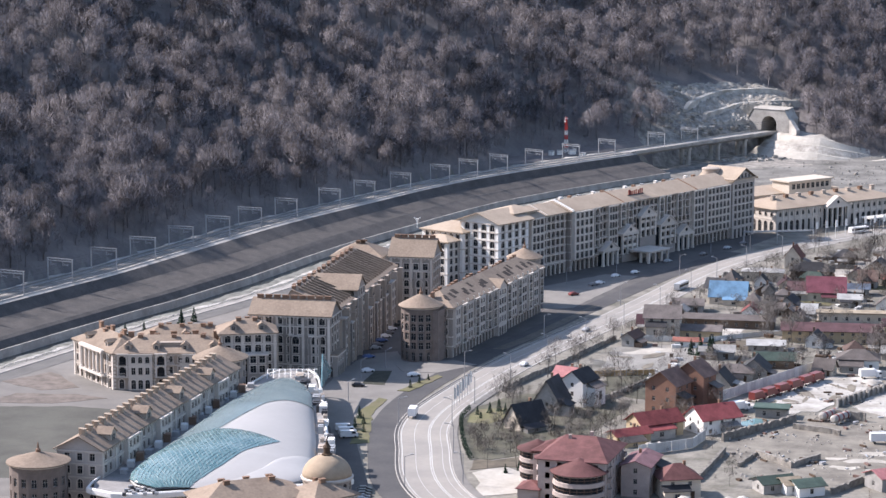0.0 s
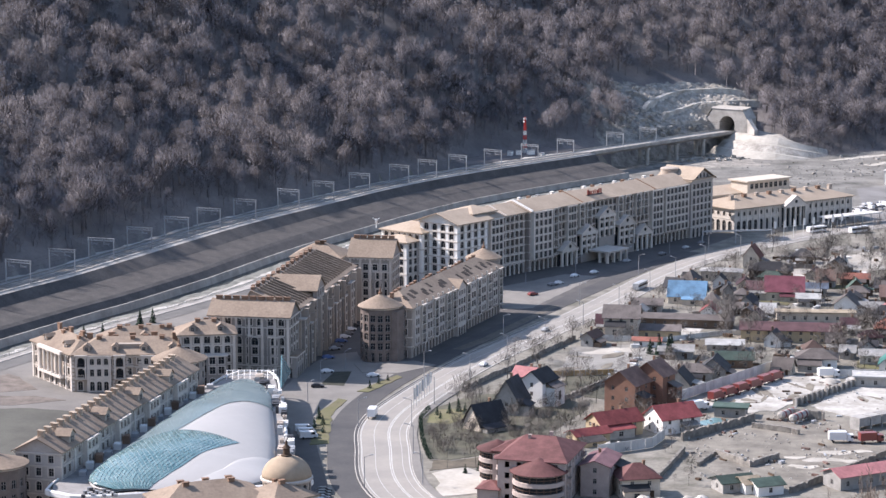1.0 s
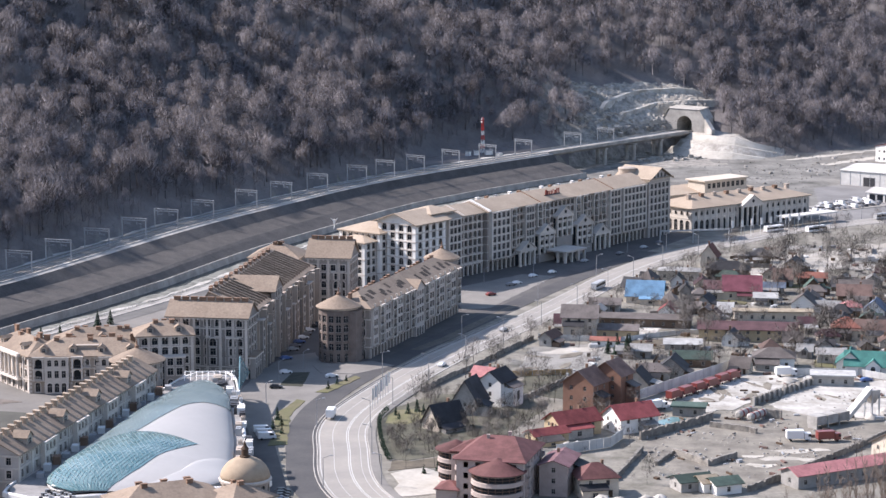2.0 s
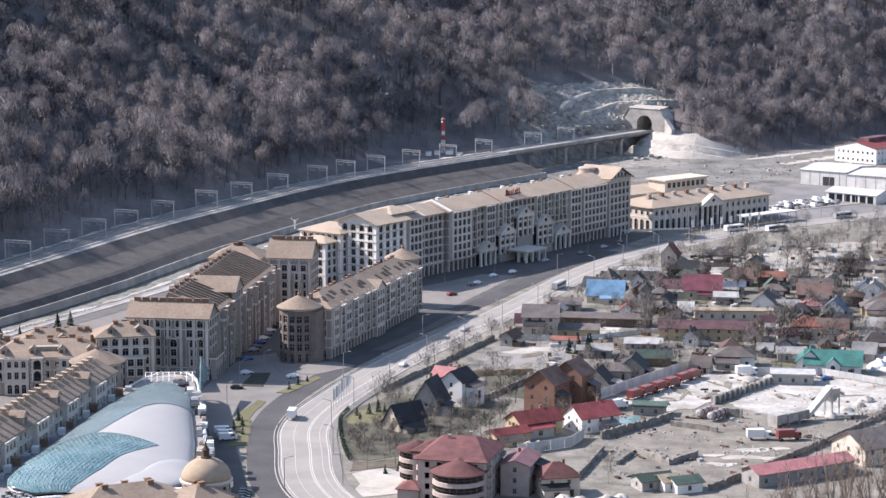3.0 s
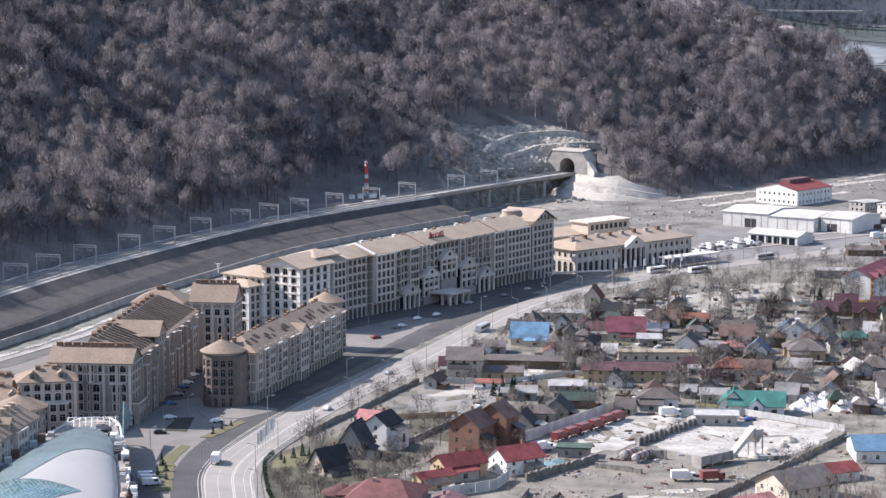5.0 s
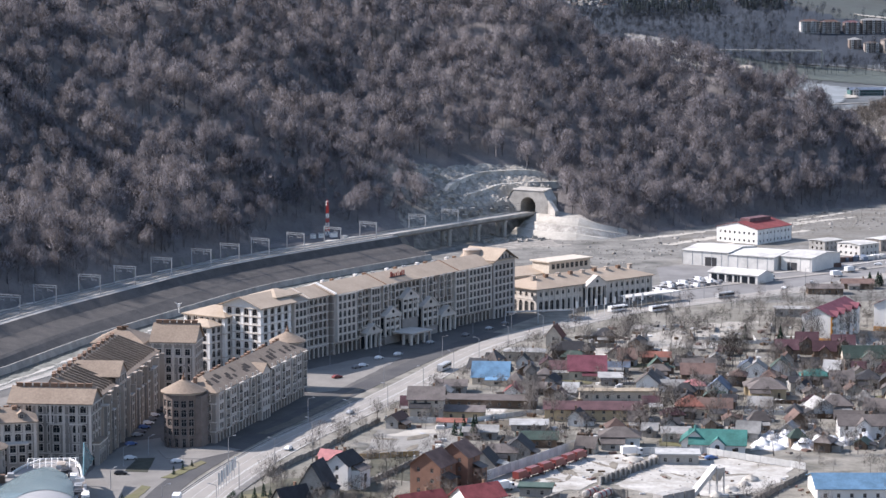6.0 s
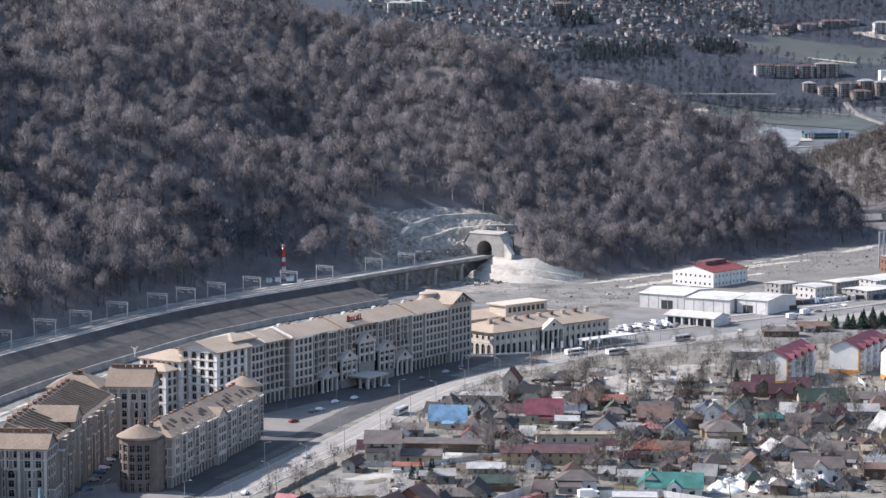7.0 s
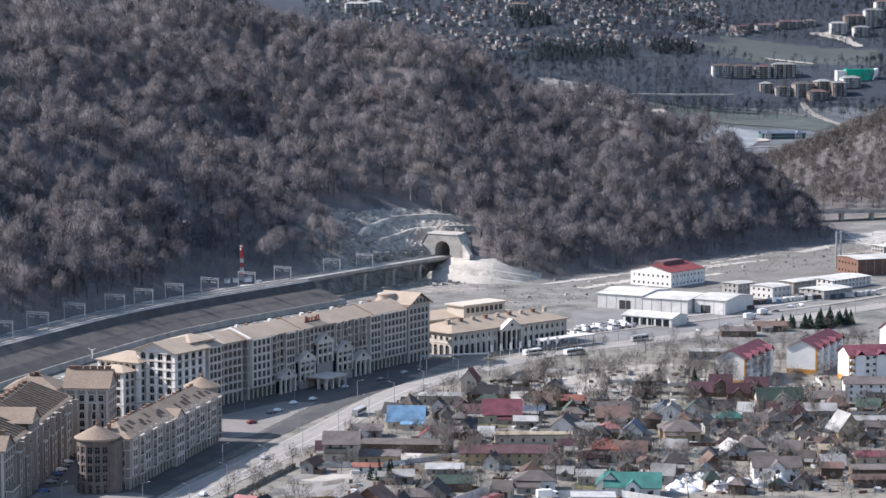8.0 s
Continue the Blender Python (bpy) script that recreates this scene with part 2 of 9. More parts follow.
def hill(x, y):
    """Height of the wooded hill, and how deep inside its foot a point lies."""
    d = off_line(x, y, LOOP)
    d = d - 40 * np.exp(-((x - 62) / 40) ** 2 - ((y - 1350) / 50) ** 2)      # a level shelf behind the mast
    deep = np.clip(d, 0, None)
    level = RAIL_Z * ramp01(-x, -255, -200) * ramp01(off_line(x, y, LOOP), 0, 6)
    top = np.interp(x, RIDGE_X, RIDGE_Z) - 0.32 * np.clip(y - 1700 - 0.8 * np.minimum(x - 71, 0), 0, None)
    h = (0.54 + 0.26 * ramp01(x, 310, 390)) * deep
    k = 22.0
    h = 0.5 * (h + top - np.sqrt((h - top) ** 2 + k * k))
    h = h + ramp01(deep, 15, 120) * np.clip(top / 60, 0, 1) * (10 * ripple(x, y, 62, 0.4) + 5 * ripple(x, y, 27, 2.2))
    q = x - 0.2165 * y          # a hollow in the slope
    h = h + ramp01(deep, 8, 70) * (1 - ramp01(deep, 90, 175)) * ramp01(y, 1400, 1480) * -6 * np.exp(-((q - 32) / 24) ** 2)
    level = level * np.clip(top / 60, 0, 1)
    return level + np.clip(h, 0, None), d


def round_hill(x, y):
    return np.exp(-((x - 790) / 190) ** 2 - ((y - 2000) / np.where(y < 2000, 130.0, 170.0)) ** 2)


def land(x, y):
    h, d = hill(x, y)
    far = np.clip(y - 2350 - 0.1 * x, 0, None)
    rise = 0.02 * np.minimum(far, 450) + 0.19 * np.clip(far - 450, 0, 2200) + ramp01(far, 350, 900) * 22 * ripple(x, y, 210, 1.1)
    knoll = 97 * round_hill(x, y)
    side = 0.35 * np.clip(x - 900 - 0.25 * (y - 900), 0, 900)
    near = 164 * np.clip(1 - np.clip(y, 0, None) / 575, 0, 1) ** 1.6 * np.where(y < 575, 1, 0) * np.ones_like(x)
    dip = -0.05 - 0.15 * (ripple(x, y, 40, 3.3) + 1) * ramp01(x, 60, 140)
    return np.maximum.reduce([h, rise + knoll + dip, side, near])


def cuts(lo, hi, a, b, fine, coarse):
    return np.concatenate([np.arange(lo, a, coarse), np.arange(a, b, fine), np.arange(b, hi + coarse, coarse)])


def far_field(x, y):
    """The open field on the far slope."""
    return ((x - 985) / 150) ** 2 + ((y - 3405) / 118) ** 2 < 1 + 0.45 * ripple(x, y, 55, 2.0)


gx = np.concatenate([cuts(-1800, 620, -260, 620, 8, 50)[:-1], np.arange(620, 1300, 16), np.arange(1300, 2650, 50)])
gy = np.concatenate([cuts(-400, 1840, 560, 1840, 8, 40)[:-1], np.arange(1840, 2800, 40), np.arange(2800, 3700, 16), np.arange(3700, 4940, 40)])
GX, GY = np.meshgrid(gx, gy)
GZ = land(GX, GY)
nx, ny = len(gx), len(gy)
fi = np.arange(nx * ny).reshape(ny, nx)
quads = np.stack([fi[:-1, :-1], fi[:-1, 1:], fi[1:, 1:], fi[1:, :-1]], -1).reshape(-1, 4)
_, HD = hill(GX, GY)
cell = lambda a: (a[:-1, :-1] + a[1:, 1:])[...] / 2
woody = (cell(HD) > np.where(cell(GX) > 235, -4, 4)) | (cell(GZ) > 6)
ground = mesh_ob("ground", np.stack([GX, GY, GZ], -1).reshape(-1, 3).tolist(), quads.tolist(), [DIRT, LITTER, HAZY_WOODS, FAR_FIELD, FAR_PLAIN, FLATS, PAVING, RUBBLE], slots=np.where(cell(GY) > 2380, np.where(far_field(cell(GX), cell(GY)), 3, np.where(cell(GZ) < 34, 4, 2)), np.where(((cell(GX) - 164) / 64) ** 2 + ((cell(GY) - 1446) / 62) ** 2 < 1 + 0.3 * ripple(cell(GX), cell(GY), 14, 0.5), 7, np.where(woody, 1, np.where((cell(GY) > 1150) & (cell(GX) > 120), 5, np.where((cell(GX) < -45) & (cell(GY) > 600), 6, 0))))).astype(int).reshape(-1).tolist(), smooth=True)
tagged(ground, "bare winter valley floor and leaf-littered wooded slopes", "ground", kind="structure")
# ---- railway terrace, roads, pavements ----
rail_line = np.column_stack([RAIL, np.full(len(RAIL), 0.0)])
cut_at = int(np.argmin(np.hypot(RAIL[:, 0] - 104, RAIL[:, 1] - 1362)))
bank_line = rail_line[:cut_at + 1]
BANK_Y = [930, 1000, 1235]          # how far the steps of the bank lie from the track, along its length
reach = lambda *offs: np.interp(bank_line[:, 1], BANK_Y, offs)


def bank_strip(name, outline, materials, slots, label, fray=0.0, seed=1.0):
    """A strip along the railway. outline: (distance from the track, a number or one for each point of the line, and height)."""
    n, k = len(bank_line), len(outline)
    side = beside(bank_line, 1.0)[:, :2] - bank_line[:, :2]
    rows = []
    for j, (o, _) in enumerate(outline):
        o = np.asarray(o, float) * np.ones(n)
        if fray:
            o = o + fray * ripple(bank_line[:, 0], bank_line[:, 1], 9.0, seed + 3.1 * j) + 0.5 * fray * ripple(bank_line[:, 0], bank_line[:, 1], 3.1, seed + 1.7 * j)
        rows.append(bank_line[:, :2] + side * o[:, None])
    v = [(rows[j][i][0], rows[j][i][1], outline[j][1]) for i in range(n) for j in range(k)]
    fs = [(i * k + j, i * k + j + 1, (i + 1) * k + j + 1, (i + 1) * k + j) for i in range(n - 1) for j in range(k - 1)]
    ob = mesh_ob(name, v, fs, materials, None, [slots[j] for i in range(n - 1) for j in range(k - 1)])
    return tagged(ob, label, kind="structure")


TERRACE = mat("thin_dry_grass_terrace", (0.083, 0.077, 0.073), spots=0.5, scale=0.15, fine=1.3, second=(0.052, 0.05, 0.049), bump=0.5)
TRACKBED = mat("grey_track_ballast", (0.2, 0.19, 0.172), spots=0.3, scale=0.15, fine=1.6, second=(0.13, 0.125, 0.115))
embankment = bank_strip("embankment", [(-14, 11.0), (-10.5, 11.9), (-7, RAIL_Z), (-6.9, RAIL_Z + 0.5), (6.5, RAIL_Z + 0.5), (6.9, RAIL_Z + 0.1), (reach(8.2, 9.0, 7.6), 11.7), (reach(12.3, 17.2, 10.5), 8.2), (reach(28, 31, 19.5), 6.0), (reach(30, 33, 21.5), 5.2), (reach(33.3, 36.6, 30), 2.6), (reach(33.9, 37.2, 31), -0.6)],
                        [EMBANK, TRACKBED, CONCRETE, TERRACE, SNOWY], [1, 4, 2, 1, 2, 2, 0, 3, 0, 0, 0], "dark grassed railway embankment in two steps with a ballast top")
for k, (o, w, fray, sd) in enumerate(((-9.6, 1.0, 1.9, 0.4), (-0.4, 0.3, 0.45, 2.2), (5.7, 0.4, 0.35, 5.0))):
    bank_strip("snow_streak", [(o - w, 12.52 if o > -7 else 12.1), (o + w, 12.53 if o > -7 else 12.12)], [SNOW], [0], "thin streak of old snow along the track", fray, sd)
flood_wall = bank_strip("retaining_wall", [(reach(33.4, 36.7, 30.2), 2.5), (reach(33.5, 36.8, 30.3), 3.1), (reach(34.1, 37.4, 30.9), 3.1), (reach(34.9, 38.2, 31.6), -0.5)], [CONCRETE], [0, 0, 0], "long pale concrete flood wall along the embankment")
river = bank_strip("water", [(reach(34.6, 37.9, 31.4), 0.06), (reach(39.5, 43.5, 36), 0.06)], [mat("grey_river_water", (0.06, 0.066, 0.062), rough=0.15, spots=0.2, scale=0.2)], [0], "shallow grey river channel below the embankment", 0.5, 3.0)
bank_strip("gravel_bar", [(reach(38.6, 42.4, 35), 0.1), (reach(41.5, 46, 38), 0.13), (reach(46, 53, 43), 0.15)], [mat("stony_river_bar", (0.2, 0.2, 0.18), spots=0.5, scale=0.25, fine=1.2, second=(0.07, 0.073, 0.062))], [0, 0], "stony river bar with dull scrub", 1.2, 1.5)
bank_strip("snow_streak", [(reach(42.0, 48, 39), 0.19), (reach(43.6, 50.2, 40.6), 0.2)], [SNOW], [0], "broken streak of snow along the river bar", 1.6, 9.0)
promenade = bank_strip("promenade", [(reach(46, 53, 43), 0.3), (reach(49.5, 58, 47), 0.3), (reach(49.6, 58.1, 47.1), 0.02)], [CONCRETE], [0, 0], "pale paved riverside promenade")
lane = bank_strip("lane", [(reach(49.5, 58, 47), 0.09), (reach(58, 66, 56), 0.09)], [mat("worn_grey_lane", (0.15, 0.147, 0.14), spots=0.3, scale=0.08, second=(0.1, 0.098, 0.093))], [0], "worn grey lane behind the promenade")
railing = thing("railing", 0, 0, 0, 0, "pale steel railing along the riverside promenade", "railing")
rail_row = bank_line[:, :2] + (beside(bank_line, 1.0)[:, :2] - bank_line[:, :2]) * reach(46.2, 53.2, 43.2)[:, None]
s = Shape()
for a_, b_ in zip(rail_row[:-1], rail_row[1:]):
    s.bar((*a_, 0.2), (*a_, 1.4), 0.14)
    for zz in (0.75, 1.35):
        s.bar((*a_, zz), (*b_, zz), 0.1)
s.part("rail_run", METAL, railing)["kind"] = "stuff"
rails_at = (-4.2, -2.7, 2.6, 4.1)
track_line = np.column_stack([RAIL, np.full(len(RAIL), 0.0)])
railway = thing("railway", 0, 0, 0, 0, "double-track electric railway on ballast", "railway")
for o in rails_at:
    sweep("rail", track_line, [(o - 0.08, RAIL_Z + 0.55), (o - 0.08, RAIL_Z + 0.8), (o + 0.08, RAIL_Z + 0.8), (o + 0.08, RAIL_Z + 0.55)], METAL, railway)


def road(name, points, width, material, z, label, step=6.0):
    line = glide(points, step)
    ob = sweep(name, line, [(-width / 2, z - 0.3), (-width / 2, z), (width / 2, z), (width / 2, z - 0.3)], material, kind="structure", label=label)
    return line, ob


MAIN = [(40, 560), (0.9, 637), (-5.5, 698), (-3.9, 735), (8.7, 777), (27, 824), (45, 862), (70, 913), (92, 962), (112, 1008), (139, 1055), (173, 1096), (216, 1138), (303, 1193), (362, 1240), (433, 1292), (600, 1400), (900, 1560)]
main_line, main_road = road("main_road", MAIN, 15, WORN_ROAD, 0.14, "wide dusty pale four-lane road curving past the village")
DARK = [(20, 560), (-12, 637), (-18, 690), (-17, 735), (-7, 778), (13, 830), (37, 883), (62, 936), (102, 1018), (132, 1070)]
road("service_road", DARK, 9, ASPHALT, 0.10, "fresh dark asphalt service road beside the main road")
for off, w in ((1.3, 0.22), (1.85, 0.22), (5.0, 0.15), (-2.9, 0.15), (7.0, 0.26), (-7.0, 0.26)):
    seg, n2 = beside(main_line, off), beside(main_line, off + w)
    v, fs = [], []
    for i in range(len(seg) - 1):
        k = len(v)
        v += [(*seg[i], 0.165), (*n2[i], 0.165), (*n2[i + 1], 0.165), (*seg[i + 1], 0.165)]
        fs.append((k, k + 1, k + 2, k + 3))
    tagged(mesh_ob("road_marking", v, fs, LINE, main_road), "worn white painted lane line")
# the kerbed strip between the two roads, and the pavement on the village side
bend = main_line[(main_line[:, 1] > 600) & (main_line[:, 1] < 905)]
sweep("kerb", bend, [(-9.0, -0.1), (-9.0, 0.3), (-8.75, 0.32), (-8.7, 0.2), (-7.95, 0.2), (-7.9, 0.32), (-7.6, 0.3), (-7.6, -0.1)], [CONCRETE, ASPHALT], slots=[0, 0, 0, 1, 0, 0, 0], kind="structure", label="pale double kerb between the two roads")
walkway = main_line[(main_line[:, 1] > 600) & (main_line[:, 1] < 790)]
sweep("pavement", walkway, [(7.6, -0.1), (7.6, 0.26), (7.85, 0.28), (10.4, 0.24), (10.4, -0.1)], [CONCRETE, PAVING], slots=[0, 0, 1, 1], kind="structure", label="pale slab pavement along the bend")
# ---- viaduct, tunnel mouth, rock cut, mast and overhead-line gantries ----
over = track_line[cut_at - 1:]
viaduct = thing("viaduct", 0, 0, 0, 0, "pale concrete railway viaduct on paired round piers", "bridge")
sweep("deck", over, [(-6.2, 12.6), (-6.2, 13.3), (-5.9, 13.3), (-5.9, 12.55), (5.9, 12.55), (5.9, 13.3), (6.2, 13.3), (6.2, 11.6), (3.5, 10.2), (-3.5, 10.2), (-6.2, 11.6)], CONCRETE, viaduct, closed=True)
for px, py in ((144, 1403.5), (164, 1426.5), (183, 1449)):
    for o in (-2.6, 2.6):
        Shape().turn([(1.3, -1), (1.3, 9.2), (1.7, 9.8), (1.7, 10.3)], 14).moved(pose(px - 0.75 * o, py + 0.66 * o, 0)).part("pier", CONCRETE, viaduct)
    Shape().box(-4.2, -1.3, 9.2, 4.2, 1.3, 10.2).moved(pose(px, py, 0, 0, 0, 139)).part("pier_head", CONCRETE, viaduct)
portal = thing("tunnel_portal", 203, 1473, 12, -41, "pale concrete railway tunnel mouth with splayed sides", "tunnel")
ring = [(5.6 * math.cos(math.pi * i / 12), 4.6 + 5.4 * math.sin(math.pi * i / 12)) for i in range(13)]
s = Shape()
inner = [(5.6, 0)] + ring + [(-5.6, 0)]
grid_out = [(15, 0), (15, 2.3), (15, 4.6), (15, 6.5), (15, 8), (12.4, 12), (11, 14.2), (5, 14.2), (0, 14.2), (-5, 14.2), (-11, 14.2), (-12.4, 12), (-15, 8), (-15, 6), (-15, 0)]
n = len(inner)
for y in (0.0,):
    s.add([(x, 0, z) for x, z in grid_out] + [(x, 0, z) for x, z in inner], [(i, n + i, n + i + 1, i + 1) for i in range(n - 1)])
s.add([(x, 0, z) for x, z in inner] + [(x, 26, z) for x, z in inner], [(i, n + i, n + i + 1, i + 1) for i in range(n - 1)])
s.add([(x, 0, z) for x, z in grid_out] + [(x * 1.05, 9, z + 1) for x, z in grid_out], [(i + 1, n + i + 1, n + i, i) for i in range(n - 1)])
s.part("portal_wall", CONCRETE, portal)
# An added dark sheet closes the bore in place of deeper shade.
Shape().box(-6, 25, 0, 6, 25.5, 11).part("tunnel_dark_end", DARKMETAL, portal)
Shape().add([(-15.4, -0.3, 8), (-11.4, -0.3, 14.3), (12, -0.3, 14.3), (12, 9, 15.6), (-12, 9, 15.6), (-19, 8, 9)], [(0, 1, 4, 5), (1, 2, 3, 4)]).part("canopy_slab", SNOWY, portal)
for sx in (-1, 1):
    Shape().add([(sx * 15, 0, 0), (sx * 24, -6, 0), (sx * 24, -6, 3), (sx * 15, 0, 9), (sx * 15, 4, 0), (sx * 24, -2, 0), (sx * 24, -2, 3), (sx * 15, 4, 9)],
                [(0, 1, 2, 3), (7, 6, 5, 4), (3, 2, 6, 7), (1, 5, 6, 2)]).part("wing_wall", CONCRETE, portal)
Shape().add([(-11.6, -0.4, 14.2), (11.6, -0.4, 14.2), (11.6, 1.2, 15.2), (-11.6, 1.2, 15.2), (-11.6, 1.2, 14), (11.6, 1.2, 14)], [(0, 1, 2, 3), (3, 2, 5, 4), (0, 4, 5, 1)]).part("parapet", CONCRETE, portal)
# rock face round the tunnel
nr, na = 60, 110
R, A = np.meshgrid(np.linspace(1, 50, nr), np.linspace(radians(52), radians(226), na), indexing="ij")
RX, RY = 204 + R * 1.12 * np.cos(A), 1489 + R * 0.8 * np.sin(A)
step = np.floor(R / 15) * 15
RZ = np.maximum(land(RX, RY), 12.0 + 13.5 * np.clip(1 - (R - 14) / 12, 0, 1) * np.clip(np.sin(A) * 3 + 0.4, 0, 1)) + 1.8 + 0.8 * ripple(RX, RY, 6, 0.3) + 1.0 * ripple(RX, RY, 1.7, 1.9) + 0.9 * np.abs(ripple(RX, RY, 0.9, 4.0)) - 2.6 * ((R - 4) / 46) ** 6
RZ[-2:] = land(RX[-2:], RY[-2:]) - 1.0
RZ[:, :2] = np.minimum(RZ[:, :2], land(RX[:, :2], RY[:, :2]) - 0.5)
RZ[:, -2:] = np.minimum(RZ[:, -2:], land(RX[:, -2:], RY[:, -2:]) - 0.5)
fi = np.arange(nr * na).reshape(nr, na)
rock = mesh_ob("rock_face", np.stack([RX, RY, RZ], -1).reshape(-1, 3).tolist(), np.stack([fi[:-1, :-1], fi[1:, :-1], fi[1:, 1:], fi[:-1, 1:]], -1).reshape(-1, 4).tolist(), ROCK)
tagged(rock, "pale blasted rock face above the tunnel", "rock", kind="structure")
for way in ([(150, 1468), (164, 1490), (181, 1509), (200, 1518), (224, 1521)], [(160, 1465), (176, 1483), (190, 1499), (208, 1507), (231, 1512)]):
    ledge = glide(way, 2.5)
    ledge = np.column_stack([ledge, np.maximum(land(ledge[:, 0], ledge[:, 1]), 12) + 2.4 - 4.5 * np.clip(np.abs(np.linspace(-1, 1, len(ledge))) * 6 - 5, 0, 1) ** 2])
    # The ledges take the brighter snow material so that they read as sunlit.
    sweep("rock_ledge", ledge, [(-1.7, -3), (-1.7, 1.3), (1.3, 1.2), (1.7, -3)], SNOW, kind="structure", label="levelled berm across the rock face, paled to look sunlit")
# fallen blocks over the cut slope
br = np.random.default_rng(31)
BLOB = np.array([(a, b, c) for a in (-1, 1) for b in (-1, 1) for c in (-1, 1)], float)
v, fs = [], []
for _ in range(900):
    bx, by = br.uniform(128, 226), br.uniform(1412, 1506)
    if ((bx - 174) / 54) ** 2 + ((by - 1462) / 46) ** 2 > 1 or abs((bx - 166) * 0.75 - (by - 1430) * 0.66) < 7:
        continue
    k, size = len(v), br.uniform(0.35, 1.3) ** 1.4
    q = (BLOB + br.uniform(-0.45, 0.45, (8, 3))) * size * np.array([1.1, 0.9, 0.75])
    v += (q + (bx, by, float(land(np.array(bx), np.array(by))) + 0.3 * size)).tolist()
    fs += [(k + a, k + b, k + c, k + d) for a, b, c, d in ((0, 1, 3, 2), (4, 6, 7, 5), (0, 4, 5, 1), (2, 3, 7, 6), (0, 2, 6, 4), (1, 5, 7, 3))]
tagged(mesh_ob("boulders", v, fs, ROCK), "pale fallen blocks over the blasted slope", "boulders", kind="stuff")
# terraced pale bank below the tunnel
bank = glide([(203, 1466), (212, 1452), (226, 1442), (242, 1440), (257, 1448), (273, 1462)], 4)
bank = np.column_stack([bank, np.interp(np.arange(len(bank)), [0, len(bank) * 0.4, len(bank) - 1], [0, -1.0, -11.5])])
sweep("terraced_bank", bank, [(-22, 12.6), (-4, 12.3), (1.0, 8.7), (3.5, 8.4), (8.5, 4.6), (11.0, 4.4), (16, 0.6), (20, -1.2)], [CONCRETE, SNOWY, ROCK], slots=[2, 1, 1, 2, 1, 1, 1], kind="structure", label="pale stepped stone bank below the tunnel")
# gantries
BEAM = mat("grey_gantry_steel", (0.36, 0.37, 0.38), rough=0.5, spots=0.1, bump=0)


def gantry(x, y, turn):
    g = thing("gantry", x, y, RAIL_Z + 0.4, turn, "grey steel overhead-line gantry across both tracks", "gantry", "gantries along the railway")
    for sx in (-5.9, 5.9):
        Shape().box(sx - 0.19, -0.19, 0, sx + 0.19, 0.19, 8.8).part("leg", BEAM, g)
    s = Shape()
    for zz in (7.9, 8.9):
        s.box(-6.4, -0.2, zz, 6.4, 0.2, zz + 0.2)
    for k in range(10):
        a, b = -6.2 + k * 1.24, -6.2 + (k + 1) * 1.24
        s.bar((a, 0, 8.0 if k % 2 else 9.0), (b, 0, 9.0 if k % 2 else 8.0), 0.16)
    s.part("truss", BEAM, g)
    for sx in (-2.9, 2.9):
        Shape().bar((sx - 1.6, 0, 7.9), (sx - 1.6, 0, 6.2), 0.16).bar((sx - 1.6, 0, 6.3), (sx + 1.2, 0, 6.9), 0.16).bar((sx - 1.6, 0, 7.2), (sx + 1.2, 0, 6.2), 0.12).part("cantilever", BEAM, g)


head = np.gradient(RAIL, axis=0)
for gy_ in (862, 893, 919, 947, 977, 1007, 1037, 1066, 1097, 1130, 1161, 1193, 1226, 1249, 1271, 1296, 1321, 1347, 1384, 1408):
    i = int(np.argmin(np.abs(RAIL[:, 1] - gy_)))
    gantry(RAIL[i, 0], RAIL[i, 1], math.degrees(math.atan2(head[i, 1], head[i, 0])) - 90)
wires = thing("overhead_line", 0, 0, 0, 0, "dark contact and carrier wires over the tracks", "cable")
for o in (-3.4, 3.3):
    for zz in (18.3, 19.4):
        sweep("wire", track_line, [(o - 0.03, zz), (o, zz + 0.06), (o + 0.03, zz)], DARKMETAL, wires, closed=True)
# red and white mast
mast = thing("radio_mast", 71, 1362, float(land(np.array([71.0]), np.array([1362.0]))[0]) - 0.2, 20, "red and white lattice radio mast with dishes", "mast")
RW = [mat("mast_red_paint", (0.5, 0.05, 0.04), bump=0, spots=0.05), WHITE_WALL]
for k in range(8):
    z0, z1, w = k * 2.6, (k + 1) * 2.6, 1.9 - 0.16 * k
    s = Shape()
    for sx, sy in ((-1, -1), (1, -1), (1, 1), (-1, 1)):
        s.bar((sx * w / 2, sy * w / 2, z0), (sx * (w - 0.16) / 2, sy * (w - 0.16) / 2, z1), 0.22)
        s.bar((sx * w / 2, sy * w / 2, z0), (-sy * w / 2, sx * w / 2, z1), 0.16)
    s.part("mast_section", RW[0 if k in (1, 3, 5, 6, 7) else 1], mast)["kind"] = "stuff"
Shape().box(-0.8, -0.3, 19.4, 0.8, 0.3, 20.4).box(-0.9, -0.7, 17.8, -0.5, 0.4, 18.7).part("antenna", RW[1], mast)
for k, (ax, ay, w) in enumerate(((67, 1352, 3.2), (74, 1354, 4.0), (80, 1351, 2.6), (62, 1349, 2.4), (88, 1354, 3.0))):
    c = thing("equipment_cabin", ax, ay, float(land(np.array([ax * 1.0]), np.array([ay * 1.0]))[0]), 20 * k, "white equipment cabin beside the mast", "cabin", "cabins at the mast")
    Shape().box(-w / 2, -1.3, -0.5, w / 2, 1.3, 2.4).part("body", WHITE_WALL, c)
    Shape().box(-w / 2 - 0.2, -1.5, 2.4, w / 2 + 0.2, 1.5, 2.6).part("roof", METAL, c)
# ---- stone-faced town blocks ----
WINDOW_MESH = {}


